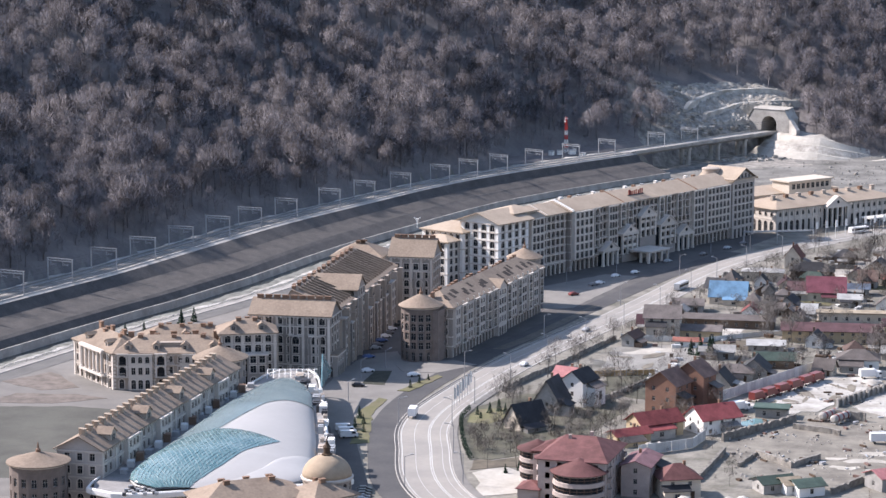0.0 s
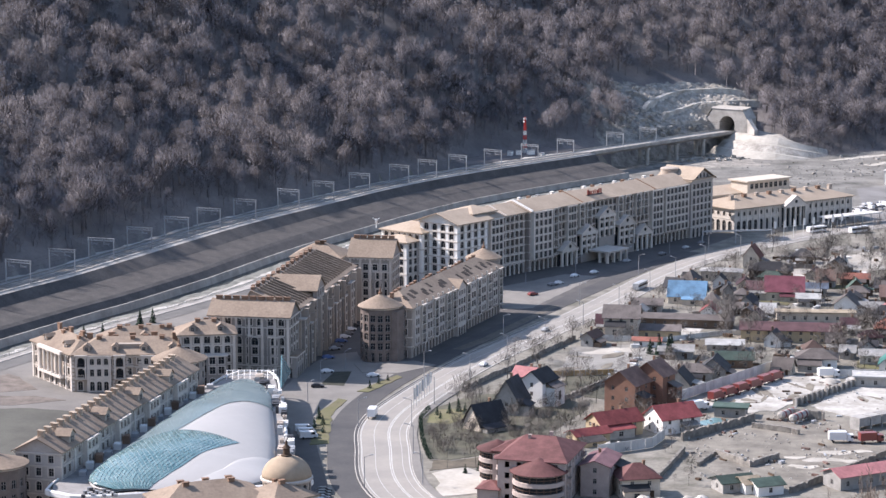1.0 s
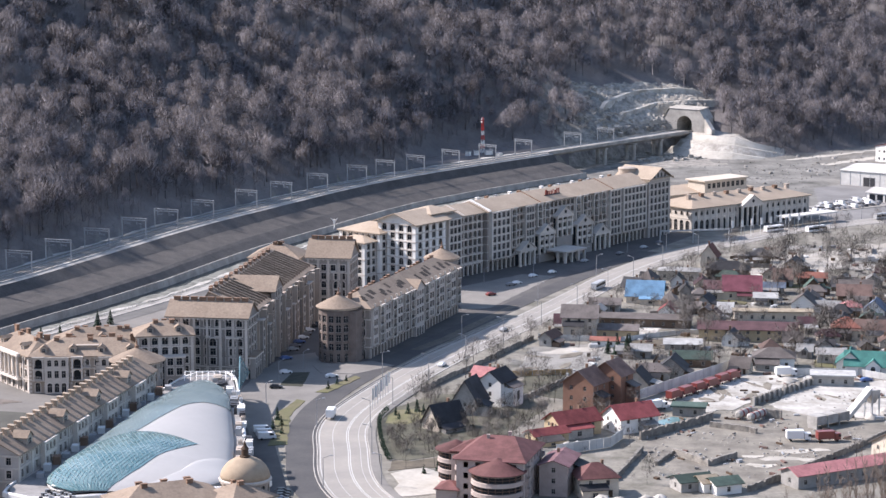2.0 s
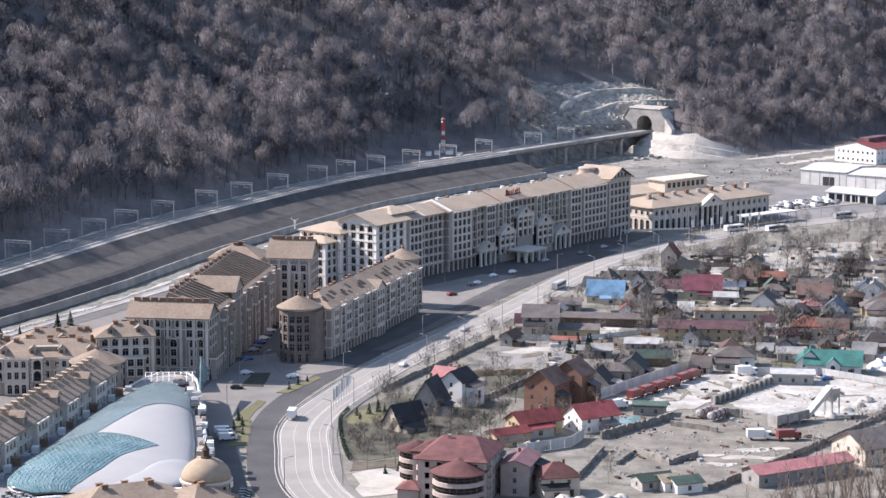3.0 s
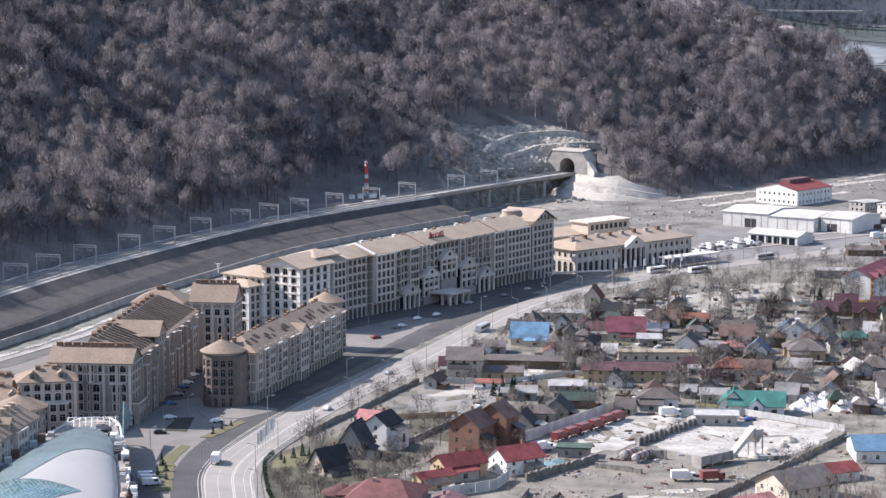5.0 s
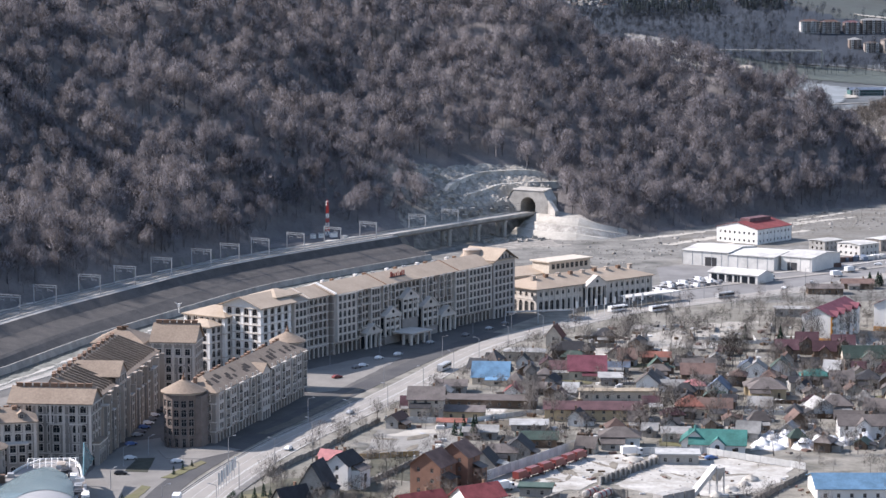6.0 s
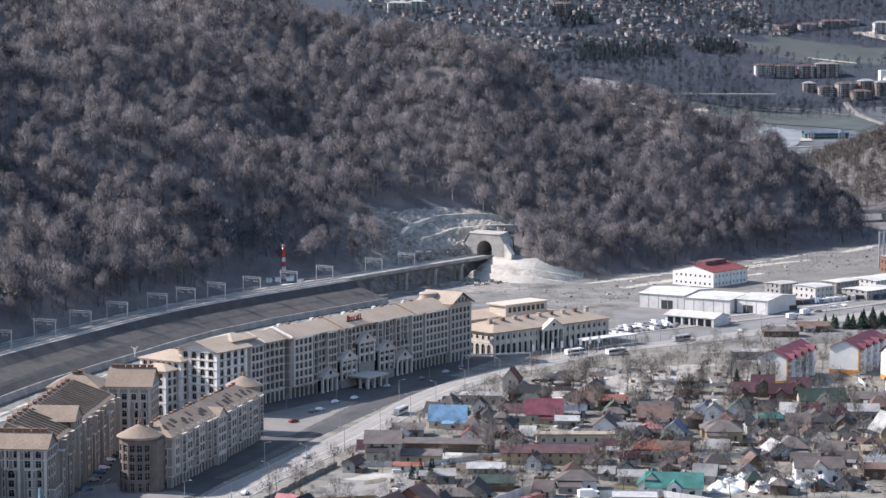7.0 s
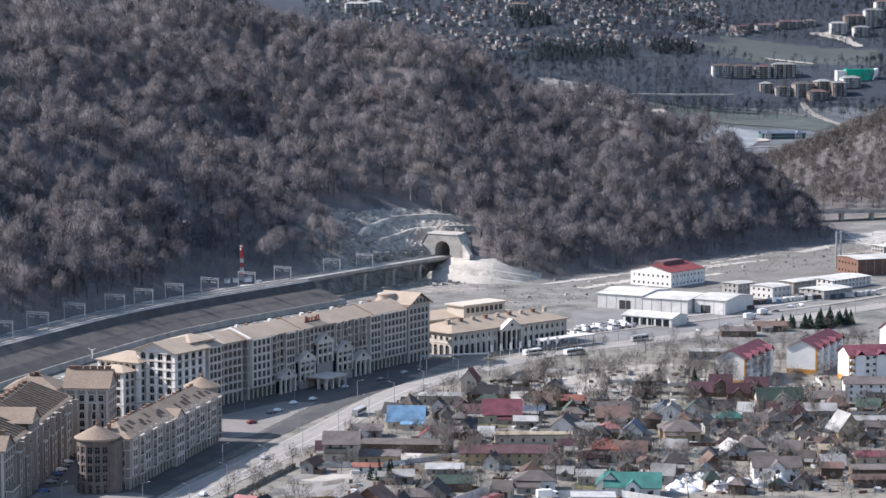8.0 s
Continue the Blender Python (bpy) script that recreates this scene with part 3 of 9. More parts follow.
def window_mesh(w, h, arch, trim=0.0):
    """A window: frame, mullion, transom and dark pane; its face looks to -y, its sill's middle is the origin."""
    key = (round(w, 2), round(h, 2), arch, trim)
    if key in WINDOW_MESH:
        return WINDOW_MESH[key]
    s = Shape()
    r = w / 2
    if arch:
        ring = [(-r, 0), (r, 0)] + [(r * math.cos(math.pi * i / 8), h - r + r * math.sin(math.pi * i / 8)) for i in range(9)]
    else:
        ring = [(-r, 0), (r, 0), (r, h), (-r, h)]
    s.add([(x, 0, z) for x, z in ring], [tuple(range(len(ring)))], 0)
    b = 0.09
    for x0, x1, z0, z1 in ((-r, -r + b, 0, h - (r if arch else 0)), (r - b, r, 0, h - (r if arch else 0)), (-b / 2, b / 2, 0, h - 0.05), (-r, r, 0, b), (-r, r, h * 0.62, h * 0.62 + b)):
        s.box(x0, -0.07, z0, x1, 0.0, z1, 1)
    if trim:          # stone architrave, sill and hood before the recess
        f, b = -trim - 0.1, -trim + 0.03
        top = h - (r if arch else 0)
        if arch:
            hole = [(r + 0.02, 0)] + [((r + 0.02) * math.cos(math.pi * i / 8), top + (r + 0.02) * math.sin(math.pi * i / 8)) for i in range(9)] + [(-r - 0.02, 0)]
            rim = [(r + 0.28, -0.25)] + [((r + 0.28) * math.cos(math.pi * i / 8), top + (r + 0.3) * math.sin(math.pi * i / 8)) for i in range(9)] + [(-r - 0.28, -0.25)]
        else:
            hole = [(r + 0.02, 0), (r + 0.02, h + 0.02), (-r - 0.02, h + 0.02), (-r - 0.02, 0)]
            rim = [(r + 0.26, -0.25), (r + 0.36, h + 0.32), (-r - 0.36, h + 0.32), (-r - 0.26, -0.25)]
        n = len(hole)
        s.add([(x, f, z) for x, z in hole] + [(x, f, z) for x, z in rim] + [(x, b, z) for x, z in rim], [(i, n + i, n + (i + 1) % n, (i + 1) % n) for i in range(n)] + [(n + i, 2 * n + i, 2 * n + (i + 1) % n, n + (i + 1) % n) for i in range(n)], 2)
    ob = s.part("window", [PANE, FRAME, STONE_TRIM])
    WINDOW_MESH[key] = ob.data
    bpy.data.objects.remove(ob)
    return WINDOW_MESH[key]


def facade(shape, m, length, rows, cols, deep=0.35, margin=1.0):
    """Adds one wall with real recessed openings to shape, by the pose m (x along the wall, z up, outside at -y), and returns its windows.
    rows: (storey height, window width, height, sill, arched); cols: the bays."""
    wins, z = [], 0.0
    bay = (length - 2 * margin) / cols
    put = lambda pts, faces: shape.add([m @ Vector(p) for p in pts], faces)
    for hgt, w, h, sill, arch in rows:
        if w <= 0:
            put([(0, 0, z), (length, 0, z), (length, 0, z + hgt), (0, 0, z + hgt)], [(0, 1, 2, 3)])
            z += hgt
            continue
        w = min(w, bay * 0.8)
        for a, b in ((0, margin), (length - margin, length)):
            put([(a, 0, z), (b, 0, z), (b, 0, z + hgt), (a, 0, z + hgt)], [(0, 1, 2, 3)])
        for c in range(cols):
            x0, x1 = margin + c * bay, margin + (c + 1) * bay
            mid, r = (x0 + x1) / 2, w / 2
            l, rt, lo, hi = mid - r, mid + r, z + sill, z + sill + h
            put([(x0, 0, z), (x1, 0, z), (x1, 0, lo), (x0, 0, lo)], [(0, 1, 2, 3)])
            put([(x0, 0, hi), (x1, 0, hi), (x1, 0, z + hgt), (x0, 0, z + hgt)], [(0, 1, 2, 3)])
            put([(x0, 0, lo), (l, 0, lo), (l, 0, hi), (x0, 0, hi)], [(0, 1, 2, 3)])
            put([(rt, 0, lo), (x1, 0, lo), (x1, 0, hi), (rt, 0, hi)], [(0, 1, 2, 3)])
            if arch:
                arc = [(mid + r * math.cos(math.pi * i / 8), hi - r + r * math.sin(math.pi * i / 8)) for i in range(9)]
                ring = [(l, lo), (rt, lo)] + arc
                put([(rt, 0, hi)] + [(x, 0, zz) for x, zz in arc[:5]], [(0, i + 1, i) for i in range(1, 5)])
                put([(l, 0, hi)] + [(x, 0, zz) for x, zz in arc[4:]], [(0, i + 1, i) for i in range(1, 5)])
            else:
                ring = [(l, lo), (rt, lo), (rt, hi), (l, hi)]
            n = len(ring)
            put([(x, 0, zz) for x, zz in ring] + [(x, deep, zz) for x, zz in ring], [(i, n + i, n + (i + 1) % n, (i + 1) % n) for i in range(n)])
            wins.append((m @ Matrix.Translation((mid, deep - 0.02, lo)), w, h, arch))
        z += hgt
    return wins


def roof_mesh(L, D, z, pitch, over, kind, thick=0.35):
    """A hipped, gabled or flat roof over the rectangle 0..L, 0..D, with eaves."""
    s = Shape()
    x0, x1, y0, y1 = -over, L + over, -over, D + over
    rise = math.tan(radians(pitch)) * (y1 - y0) / 2
    if kind == "flat":
        return s.box(x0, y0, z, x1, y1, z + 0.5)
    if kind == "hip":
        g = min((y1 - y0) / 2, (x1 - x0) / 2 - 0.05)
        r0, r1 = x0 + g, x1 - g
    else:
        r0, r1 = x0, x1
    ym = (y0 + y1) / 2
    if kind == "gable":
        low = min(thick, 0.3)
        for ya in (y0, y1):
            a = [(x0, ym, z + thick + rise), (x1, ym, z + thick + rise), (x1, ya, z + thick), (x0, ya, z + thick)]
            s.add(a + [(p[0], p[1], p[2] - low) for p in a], [(0, 1, 2, 3), (7, 6, 5, 4), (0, 4, 5, 1), (1, 5, 6, 2), (2, 6, 7, 3), (3, 7, 4, 0)])
        return s
    b = [(x0, y0, z), (x1, y0, z), (x1, y1, z), (x0, y1, z)]
    e = [(x, y, z + thick) for x, y, _ in b]
    t = [(r0, ym, z + thick + rise), (r1, ym, z + thick + rise)]
    s.add(b + e + t, [(3, 2, 1, 0), (0, 1, 5, 4), (1, 2, 6, 5), (2, 3, 7, 6), (3, 0, 4, 7), (4, 5, 9, 8), (6, 7, 8, 9), (5, 6, 9), (7, 4, 8)])
    return s


def gable_ends(shape, L, D, z, pitch, over, thick=0.35):
    """The wall's two gables, up to the underside of the roof."""
    t = math.tan(radians(pitch))
    low, top = t * over + thick - 0.3, t * (D / 2 + over) + thick - 0.3
    for x in (0, L):
        shape.add([(x, 0, z), (x, D, z), (x, D, z + low), (x, D / 2, z + top), (x, 0, z + low)], [(0, 1, 2, 3, 4) if x else (4, 3, 2, 1, 0)])
    for y in (0, D):
        shape.add([(0, y, z), (L, y, z), (L, y, z + low), (0, y, z + low)], [(0, 1, 2, 3)])


def ridge_height(D, pitch, over, y):
    """Height over the eaves of a two-sided roof at depth y."""
    half = D / 2 + over
    return math.tan(radians(pitch)) * (half - abs(y - D / 2)) + 0.35


def dormer(parent, x, y, z, w, h, deep, face, wall, roofm):
    """A small gabled roof house with a window; face: -1 looks to the front, 1 to the back."""
    g = new("dormer")
    g.parent = parent
    g.matrix_basis = pose(x, y, z, 0, 0, 0 if face < 0 else 180)
    s = Shape().add([(-w / 2, 0, -1), (w / 2, 0, -1), (w / 2, 0, h), (0, 0, h + w * 0.35), (-w / 2, 0, h), (-w / 2, deep, -1), (w / 2, deep, -1), (w / 2, deep, h), (0, deep, h + w * 0.35), (-w / 2, deep, h)],
                    [(0, 1, 2, 3, 4), (1, 6, 7, 2), (5, 0, 4, 9), (6, 5, 9, 8, 7)])
    s.part("dormer_wall", wall, g)
    o = 0.35
    r = Shape()
    for sx in (-1, 1):
        a = [(0, -o, h + w * 0.35 + 0.18), (sx * (w / 2 + o), -o, h - 0.1), (sx * (w / 2 + o), deep, h - 0.1), (0, deep, h + w * 0.35 + 0.18)]
        v = a + [(p[0], p[1], p[2] - 0.16) for p in a]
        r.add(v, [(0, 1, 2, 3), (7, 6, 5, 4), (0, 4, 5, 1), (1, 5, 6, 2), (2, 6, 7, 3)])
    r.part("dormer_roof", roofm, g)
    share("window", window_mesh(w * 0.5, h * 0.75, False), g, pose(0, -0.03, 0.1))


def chimney(parent, x, y, z, w=1.6, d=0.9, h=0.8, material=None):
    s = Shape().box(-w / 2, -d / 2, -1.5, w / 2, d / 2, h).box(-w / 2 - 0.15, -d / 2 - 0.15, h, w / 2 + 0.15, d / 2 + 0.15, h + 0.2)
    ob = s.part("chimney", material or CHIMNEY, parent)
    ob.location = (x, y, z)


FLOOR = (3.3, 2.0, 2.4, 0.45, False)
ARCHED = (3.3, 2.1, 2.7, 0.35, True)


def block(name, label, x, y, turn, L, D, rows, wall, roofm, bay=3.7, pitch=24, over=1.0, roof="hip", sides="FLR", z=0.0, bands=(), chimneys=0, dormers=0, balconies=(), pilasters=0, category="building", group="", parent=None, back_dormers=0, covered=(), deep=0.35):
    """A town house. x, y: its front left corner; turn: the front's direction; sides with windows: front, left, right, back."""
    if parent is None:
        g = thing(name, x, y, z, turn, label, category, group)
    else:
        g = new(name)
        g.parent, g.matrix_basis = parent, pose(x, y, z, 0, 0, turn)
    H = sum(r[0] for r in rows)
    if parent is None:          # blank walls towards the mountain
        sides = "".join(c for c in sides if math.cos(radians(turn + {"F": 270, "R": 0, "B": 90, "L": 180}[c])) * x + math.sin(radians(turn + {"F": 270, "R": 0, "B": 90, "L": 180}[c])) * y < 0.12 * y)
    s, wins = Shape(), []
    plain = [(H, 0, 0, 0, False)]
    for side, m, ln in (("F", pose(0, 0, 0), L), ("R", pose(L, 0, 0, 0, 0, 90), D), ("B", pose(L, D, 0, 0, 0, 180), L), ("L", pose(0, D, 0, 0, 0, 270), D)):
        wins += facade(s, m, ln, rows if side in sides else plain, max(1, round((ln - 2) / bay)), deep)
    if roof == "gable":
        gable_ends(s, L, D, H, pitch, over)
    s.part("wall", wall, g)
    if roof != "none":
        roof_mesh(L, D, H, pitch, over, roof).part("roof", roofm, g)
    for m, w, h, arch in wins:
        p = m.translation
        if p.y < 1 and any(a < p.x - w / 2 and p.x + w / 2 < b and c < p.z < d for a, b, c, d in covered):
            continue
        share("window", window_mesh(w, h, arch, deep - 0.02 if bay - w > 0.8 else 0.0), g, m)
    zz = 0
    for i, r in enumerate(rows):
        zz += r[0]
        if i in bands or i == len(rows) - 1:
            q = 0.22 if i < len(rows) - 1 else 0.4
            Shape().box(-q, -q, zz - 0.42, L + q, D + q, zz - 0.04).part("cornice", STONE_TRIM, g)
    for k in range(pilasters + 1 if pilasters else 0):
        px = 0.5 + (L - 1) * k / pilasters
        Shape().box(px - 0.45, -0.28, 0, px + 0.45, -0.002, H - 0.45).part("pilaster", STONE_TRIM, g)
    if roof != "flat" and H > 10:
        s = Shape()
        for k in range(int(L / 1.5)):
            s.box(k * 1.5 + 0.4, -0.75, H - 0.75, k * 1.5 + 0.85, -0.41, H - 0.03)
        s.part("eave_moulding", STONE_TRIM, g)["kind"] = "stuff"
    n = max(1, round((L - 2) / bay))
    step = (L - 2) / n
    for c, row, wide in balconies:
        bz = sum(r[0] for r in rows[:row]) + 0.1
        bx = 1 + (c + 0.5) * step
        s = Shape().box(bx - wide / 2, -1.3, bz, bx + wide / 2, 0, bz + 0.22)
        s.box(bx - wide / 2, -1.3, bz + 1.05, bx + wide / 2, -1.2, bz + 1.15)
        for k in range(int(wide / 0.5) + 1):
            s.box(bx - wide / 2 + k * (wide - 0.08) / int(wide / 0.5), -1.28, bz + 0.22, bx - wide / 2 + k * (wide - 0.08) / int(wide / 0.5) + 0.08, -1.2, bz + 1.05)
        s.part("balcony", STONE_TRIM, g)
    for k in range(chimneys):
        cx = L * (k + 0.5) / chimneys + ((k * 37) % 7 - 3) * 0.25
        if roof == "hip":
            cx = min(max(cx, D / 2), max(L - D / 2, D / 2)) if L > D else L / 2 + (k - chimneys / 2) * 0.9
        cy = D * (0.42 if k % 2 else 0.6)
        chimney(g, cx, cy, H + ridge_height(D, pitch, over, cy))
    for k in range(dormers):
        dormer(g, L * (k + 0.5) / dormers, 1.2, H + ridge_height(D, pitch, over, 1.2) - 0.3, 2.2, 1.7, 3.6, -1, wall, roofm)
    for k in range(back_dormers):
        dormer(g, L * (k + 0.5) / back_dormers, D - 1.2, H + ridge_height(D, pitch, over, D - 1.2) - 0.3, 2.2, 1.7, 3.6, 1, wall, roofm)
    return g


def roof_well(g, x0, x1, y0, y1, H, D, pitch, over):
    """A terrace panel on the front slope, its colour both decking and well shade."""
    z0, z1 = (H + ridge_height(D, pitch, over, y) for y in (y0, y1))
    a = [(x0, y0, z0), (x1, y0, z0), (x1, y1, z1), (x0, y1, z1)]
    Shape().add([(p[0], p[1], p[2] - 0.1) for p in a] + [(p[0], p[1], p[2] + 0.05) for p in a], [(0, 1, 5, 4), (1, 2, 6, 5), (2, 3, 7, 6), (3, 0, 4, 7), (4, 5, 6, 7)]).part("roof_terrace", SHADED_DECK, g)


# Dark decking, with the shade of a sunken well put into the colour.
SHADED_DECK = mat("dark_terrace_decking", (0.07, 0.055, 0.046), spots=0.3, scale=0.4)


def aim(a, b):
    return math.degrees(math.atan2(b[1] - a[1], b[0] - a[0])), math.hypot(b[0] - a[0], b[1] - a[1])


def round_tower(name, label, x, y, r, rows, wall, roofm, bays, rise=4.5, over=1.0, z=0.0, finial=True):
    """A round corner tower with a conical roof."""
    g = thing(name, x, y, z, 0, label, "tower")
    s, wins = Shape(), []
    side = 2 * r * math.tan(math.pi / bays)
    for i in range(bays):
        a = 360 * i / bays
        m = pose(0, 0, 0, 0, 0, a) @ Matrix.Translation((-side / 2, -r, 0))
        wins += facade(s, m, side, rows, 1, margin=0.25)
    s.part("wall", wall, g)
    H = sum(q[0] for q in rows)
    for m, w, h, arch in wins:
        if (m.translation.x * x + m.translation.y * y) < r * 120:
            share("window", window_mesh(w, h, arch), g, m)
    Shape().turn([(r + 0.1, H - 0.5), (r + 0.5, H - 0.2), (r + 0.5, H)], 32).part("cornice", STONE_TRIM, g)
    Shape().turn([(r + over, H), (r + over, H + 0.3), (r * 0.55, H + rise * 0.58), (0.3, H + rise)], 32).part("roof", roofm, g)
    if finial:
        Shape().turn([(0.7, H + rise - 0.5), (0.7, H + rise + 0.6), (0.3, H + rise + 0.8), (0.3, H + rise + 1.6), (0.05, H + rise + 2.6)], 10).part("finial", CHIMNEY, g)
    return g




def bay_front(g, s0, w, z0, rows, wall, deep=1.2, cols=2, cap="flat", roofm=None):
    """A bay that stands out from a front, with its own windows; cap: flat, gable or none."""
    b = new("bay")
    b.parent, b.matrix_basis = g, pose(s0, -deep, z0)
    sh = Shape()
    H = sum(r[0] for r in rows)
    wins = facade(sh, pose(0, 0, 0), w, rows, cols, margin=0.5)
    sh.add([(0, 0, 0), (0, deep, 0), (0, deep, H), (0, 0, H), (w, 0, 0), (w, deep, 0), (w, deep, H), (w, 0, H)], [(0, 3, 2, 1), (4, 5, 6, 7), (3, 7, 6, 2), (0, 1, 5, 4)])
    if cap == "gable":
        sh.add([(0, 0, H), (w, 0, H), (w / 2, 0, H + w * 0.32), (0, deep, H), (w, deep, H), (w / 2, deep, H + w * 0.32)], [(0, 1, 2), (4, 3, 5)])
    sh.part("bay_wall", wall, b)
    for m, ww, h, arch in wins:
        share("window", window_mesh(ww, h, arch, 0.33), b, m)
    if cap == "gable":
        gable_roof(w, deep + 4.5, H, w * 0.32, 0.5).part("bay_roof", roofm, b)
    else:
        Shape().box(-0.25, -0.25, H - 0.3, w + 0.25, deep, H + 0.1).part("bay_cornice", STONE_TRIM, b)
    return b


def loggia(g, s0, w, z0, storeys, frame_mat, deep=1.5, head="flat"):
    """A stack of open balconies between piers: frame, iron railings and dark doors behind."""
    b = new("loggia")
    b.parent, b.matrix_basis = g, pose(s0, -deep, z0)
    top = sum(storeys)
    f, r, d = Shape(), Shape(), Shape()
    for x in (0.0, w - 0.5):
        f.box(x, 0, -0.3, x + 0.5, deep - 0.01, top)
    z = 0.0
    for k, h in enumerate(storeys):
        f.box(-0.15, -0.15, z - 0.3, w + 0.15, deep - 0.01, z - 0.05)
        r.box(0.5, 0.06, z + 0.95, w - 0.5, 0.14, z + 1.05)
        n = max(3, int((w - 1) / 0.3))
        for q in range(n):
            x = 0.5 + (w - 1.0) * (q + 0.5) / n
            r.box(x - 0.03, 0.08, z, x + 0.03, 0.12, z + 0.95)
        d.box(0.7, deep - 0.12, z, w - 0.7, deep - 0.02, z + h - 0.75)
        if head == "arch" or k == len(storeys) - 1:
            steps = 6
            for q in range(steps):
                a0, a1 = math.pi * q / steps, math.pi * (q + 1) / steps
                rr = w / 2 - 0.5
                x0, x1 = w / 2 - rr * math.cos(a0), w / 2 - rr * math.cos(a1)
                zz = z + h - 1.35 + min(1.0, rr) * min(math.sin(a0), math.sin(a1))
                f.box(x0, 0.05, zz, x1, 0.4, z + h - 0.05)
        z += h
    f.box(-0.3, -0.3, top - 0.05, w + 0.3, deep, top + 0.3)
    f.part("loggia_frame", frame_mat, b)
    r.part("railing", DARKMETAL, b)["kind"] = "stuff"
    d.part("glazed_door", PANE, b)["kind"] = "stuff"
    return b


def gable_roof(w, deep, z, rise, over, thick=0.25):
    """Two slopes whose ridge runs back from the front; gable at the front."""
    s = Shape()
    drop = rise * over / (w / 2)
    for sx in (0, 1):
        e = -over if sx == 0 else w + over
        a = [(e, -over, z - drop), (w / 2, -over, z + rise), (w / 2, deep, z + rise), (e, deep, z - drop)]
        v = a + [(p[0], p[1], p[2] + thick) for p in a]
        s.add(v, [(0, 1, 2, 3), (7, 6, 5, 4), (0, 4, 5, 1), (1, 5, 6, 2), (2, 6, 7, 3), (3, 7, 4, 0)])
    return s


def portico(g, s0, w, z0, z1, deep=2.2, columns=4, glazed=False):
    """A temple front: base wall, columns, beam and pediment with a round window."""
    p = new("portico")
    p.parent, p.matrix_basis = g, pose(s0, -deep, 0)
    if z0 > 0.5:
        Shape().box(0.1, 0.3, 0, w - 0.1, deep, z0).part("portico_base", PLASTER_TAN, p)
    Shape().box(0.2, deep - 0.3, z0, w - 0.2, deep - 0.02, z1).part("portico_back", PANE, p)
    cw = 0.95
    for k in range(columns):
        x = (w - cw) * k / (columns - 1)
        Shape().box(x - 0.1, -0.1, z0, x + cw + 0.1, cw + 0.1, z0 + 0.5).box(x, 0, z0 + 0.5, x + cw, cw, z1 - 0.4).box(x - 0.12, -0.12, z1 - 0.4, x + cw + 0.12, cw + 0.12, z1).part("column", STONE_TRIM, p)
    if glazed:
        for zz in np.arange(z0 + 3.0, z1 - 1, 3.3):
            Shape().box(0, 0.3, zz, w, 1.0, zz + 1.1).part("spandrel", STONE_TRIM, p)
    Shape().box(-0.3, -0.3, z1, w + 0.3, deep, z1 + 1.0).part("beam", STONE_TRIM, p)
    rise = w * 0.3
    Shape().add([(-0.3, -0.1, z1 + 1), (w + 0.3, -0.1, z1 + 1), (w / 2, -0.1, z1 + 1 + rise), (-0.3, deep, z1 + 1), (w + 0.3, deep, z1 + 1), (w / 2, deep, z1 + 1 + rise)], [(0, 1, 2), (4, 3, 5), (0, 3, 4, 1)]).part("pediment", STONE_TRIM, p)
    gable_roof(w, deep, z1 + 1.0, rise, 0.55).part("portico_roof", STONE_TRIM, p)
    Shape().turn([(0.8, 0), (0.8, 0.16)], 14).moved(pose(w / 2, -0.1, z1 + 1.0 + rise * 0.38, 90)).part("round_window", PANE, p)


F33, A33 = FLOOR, ARCHED
# ---- the long house between the streets, with its two round towers ----
FIVE = [(4.4, 1.9, 3.4, 0.0, True), (3.4, 1.5, 2.3, 0.6, True), F33, F33, (3.6, 1.4, 1.9, 0.8, False)]
ta, tl = aim((3.2, 830), (38.5, 920))
CORNER_BAYS = ((1, 5), (13, 6), (25.5, 6), (60, 6), (71.5, 6), (85, 6))
CORNER_LOGGIAS = (7.2, 20.2, 33, 39, 54.5, 66.5, 78.6, 91.6)
g = block("corner_house", "cream stone-faced five-storey house with arcade, balconies and sandy tiled roof", 3.2, 830, ta, tl, 15.5, FIVE, DUSK_PLASTER, TERRACOTTA, bay=3.3, bands=(0, 1, 3), pitch=27, over=1.1,
          balconies=[(c, r, 2.9) for c in (5, 9, 24) for r in (1, 2, 3)], pilasters=0, deep=0.7,
          covered=[(a, a + w, 4.4, 18) for a, w in CORNER_BAYS] + [(44, 53, 0, 18)] + [(a - 1.2, a + 5.4, 4.4, 18) for a in CORNER_LOGGIAS])
for s0, w in CORNER_BAYS:
    bay_front(g, s0, w, 4.4, FIVE[1:], PLASTER_GREY, 1.1, 2)
for s0 in CORNER_LOGGIAS:
    loggia(g, s0, 4.2, 4.4, [3.4, 3.3, 3.3, 3.6], STONE_TRIM, 1.5)
bay_front(g, 44, 9, 0.0, FIVE, PLASTER_GREY, 1.6, 3, "gable", TERRACOTTA)
tr = random.Random(9)
for k in range(17):
    sx = 3 + k * 5.4 + tr.uniform(-0.8, 0.8)
    if 41 < sx < 53:
        continue
    y0, w, dp = tr.choice((1.4, 2.4, 3.6)), tr.uniform(1.6, 3.4), tr.uniform(1.6, 3.0)
    roof_well(g, sx, sx + w, y0, y0 + dp, 18, 15.5, 27, 1.1)
    if k % 3 == 0:
        roof_well(g, sx + w * 0.6, sx + w * 1.5, y0 + dp * 0.7, y0 + dp * 1.5, 18.004, 15.5, 27, 1.1)
    Shape().box(sx - 0.18, -1.2, 17.8, sx + 0.18, -0.7, 19.3).box(sx - 0.25, -1.3, 19.3, sx + 0.25, -0.6, 19.5).part("eave_post", STONE_TRIM, g)
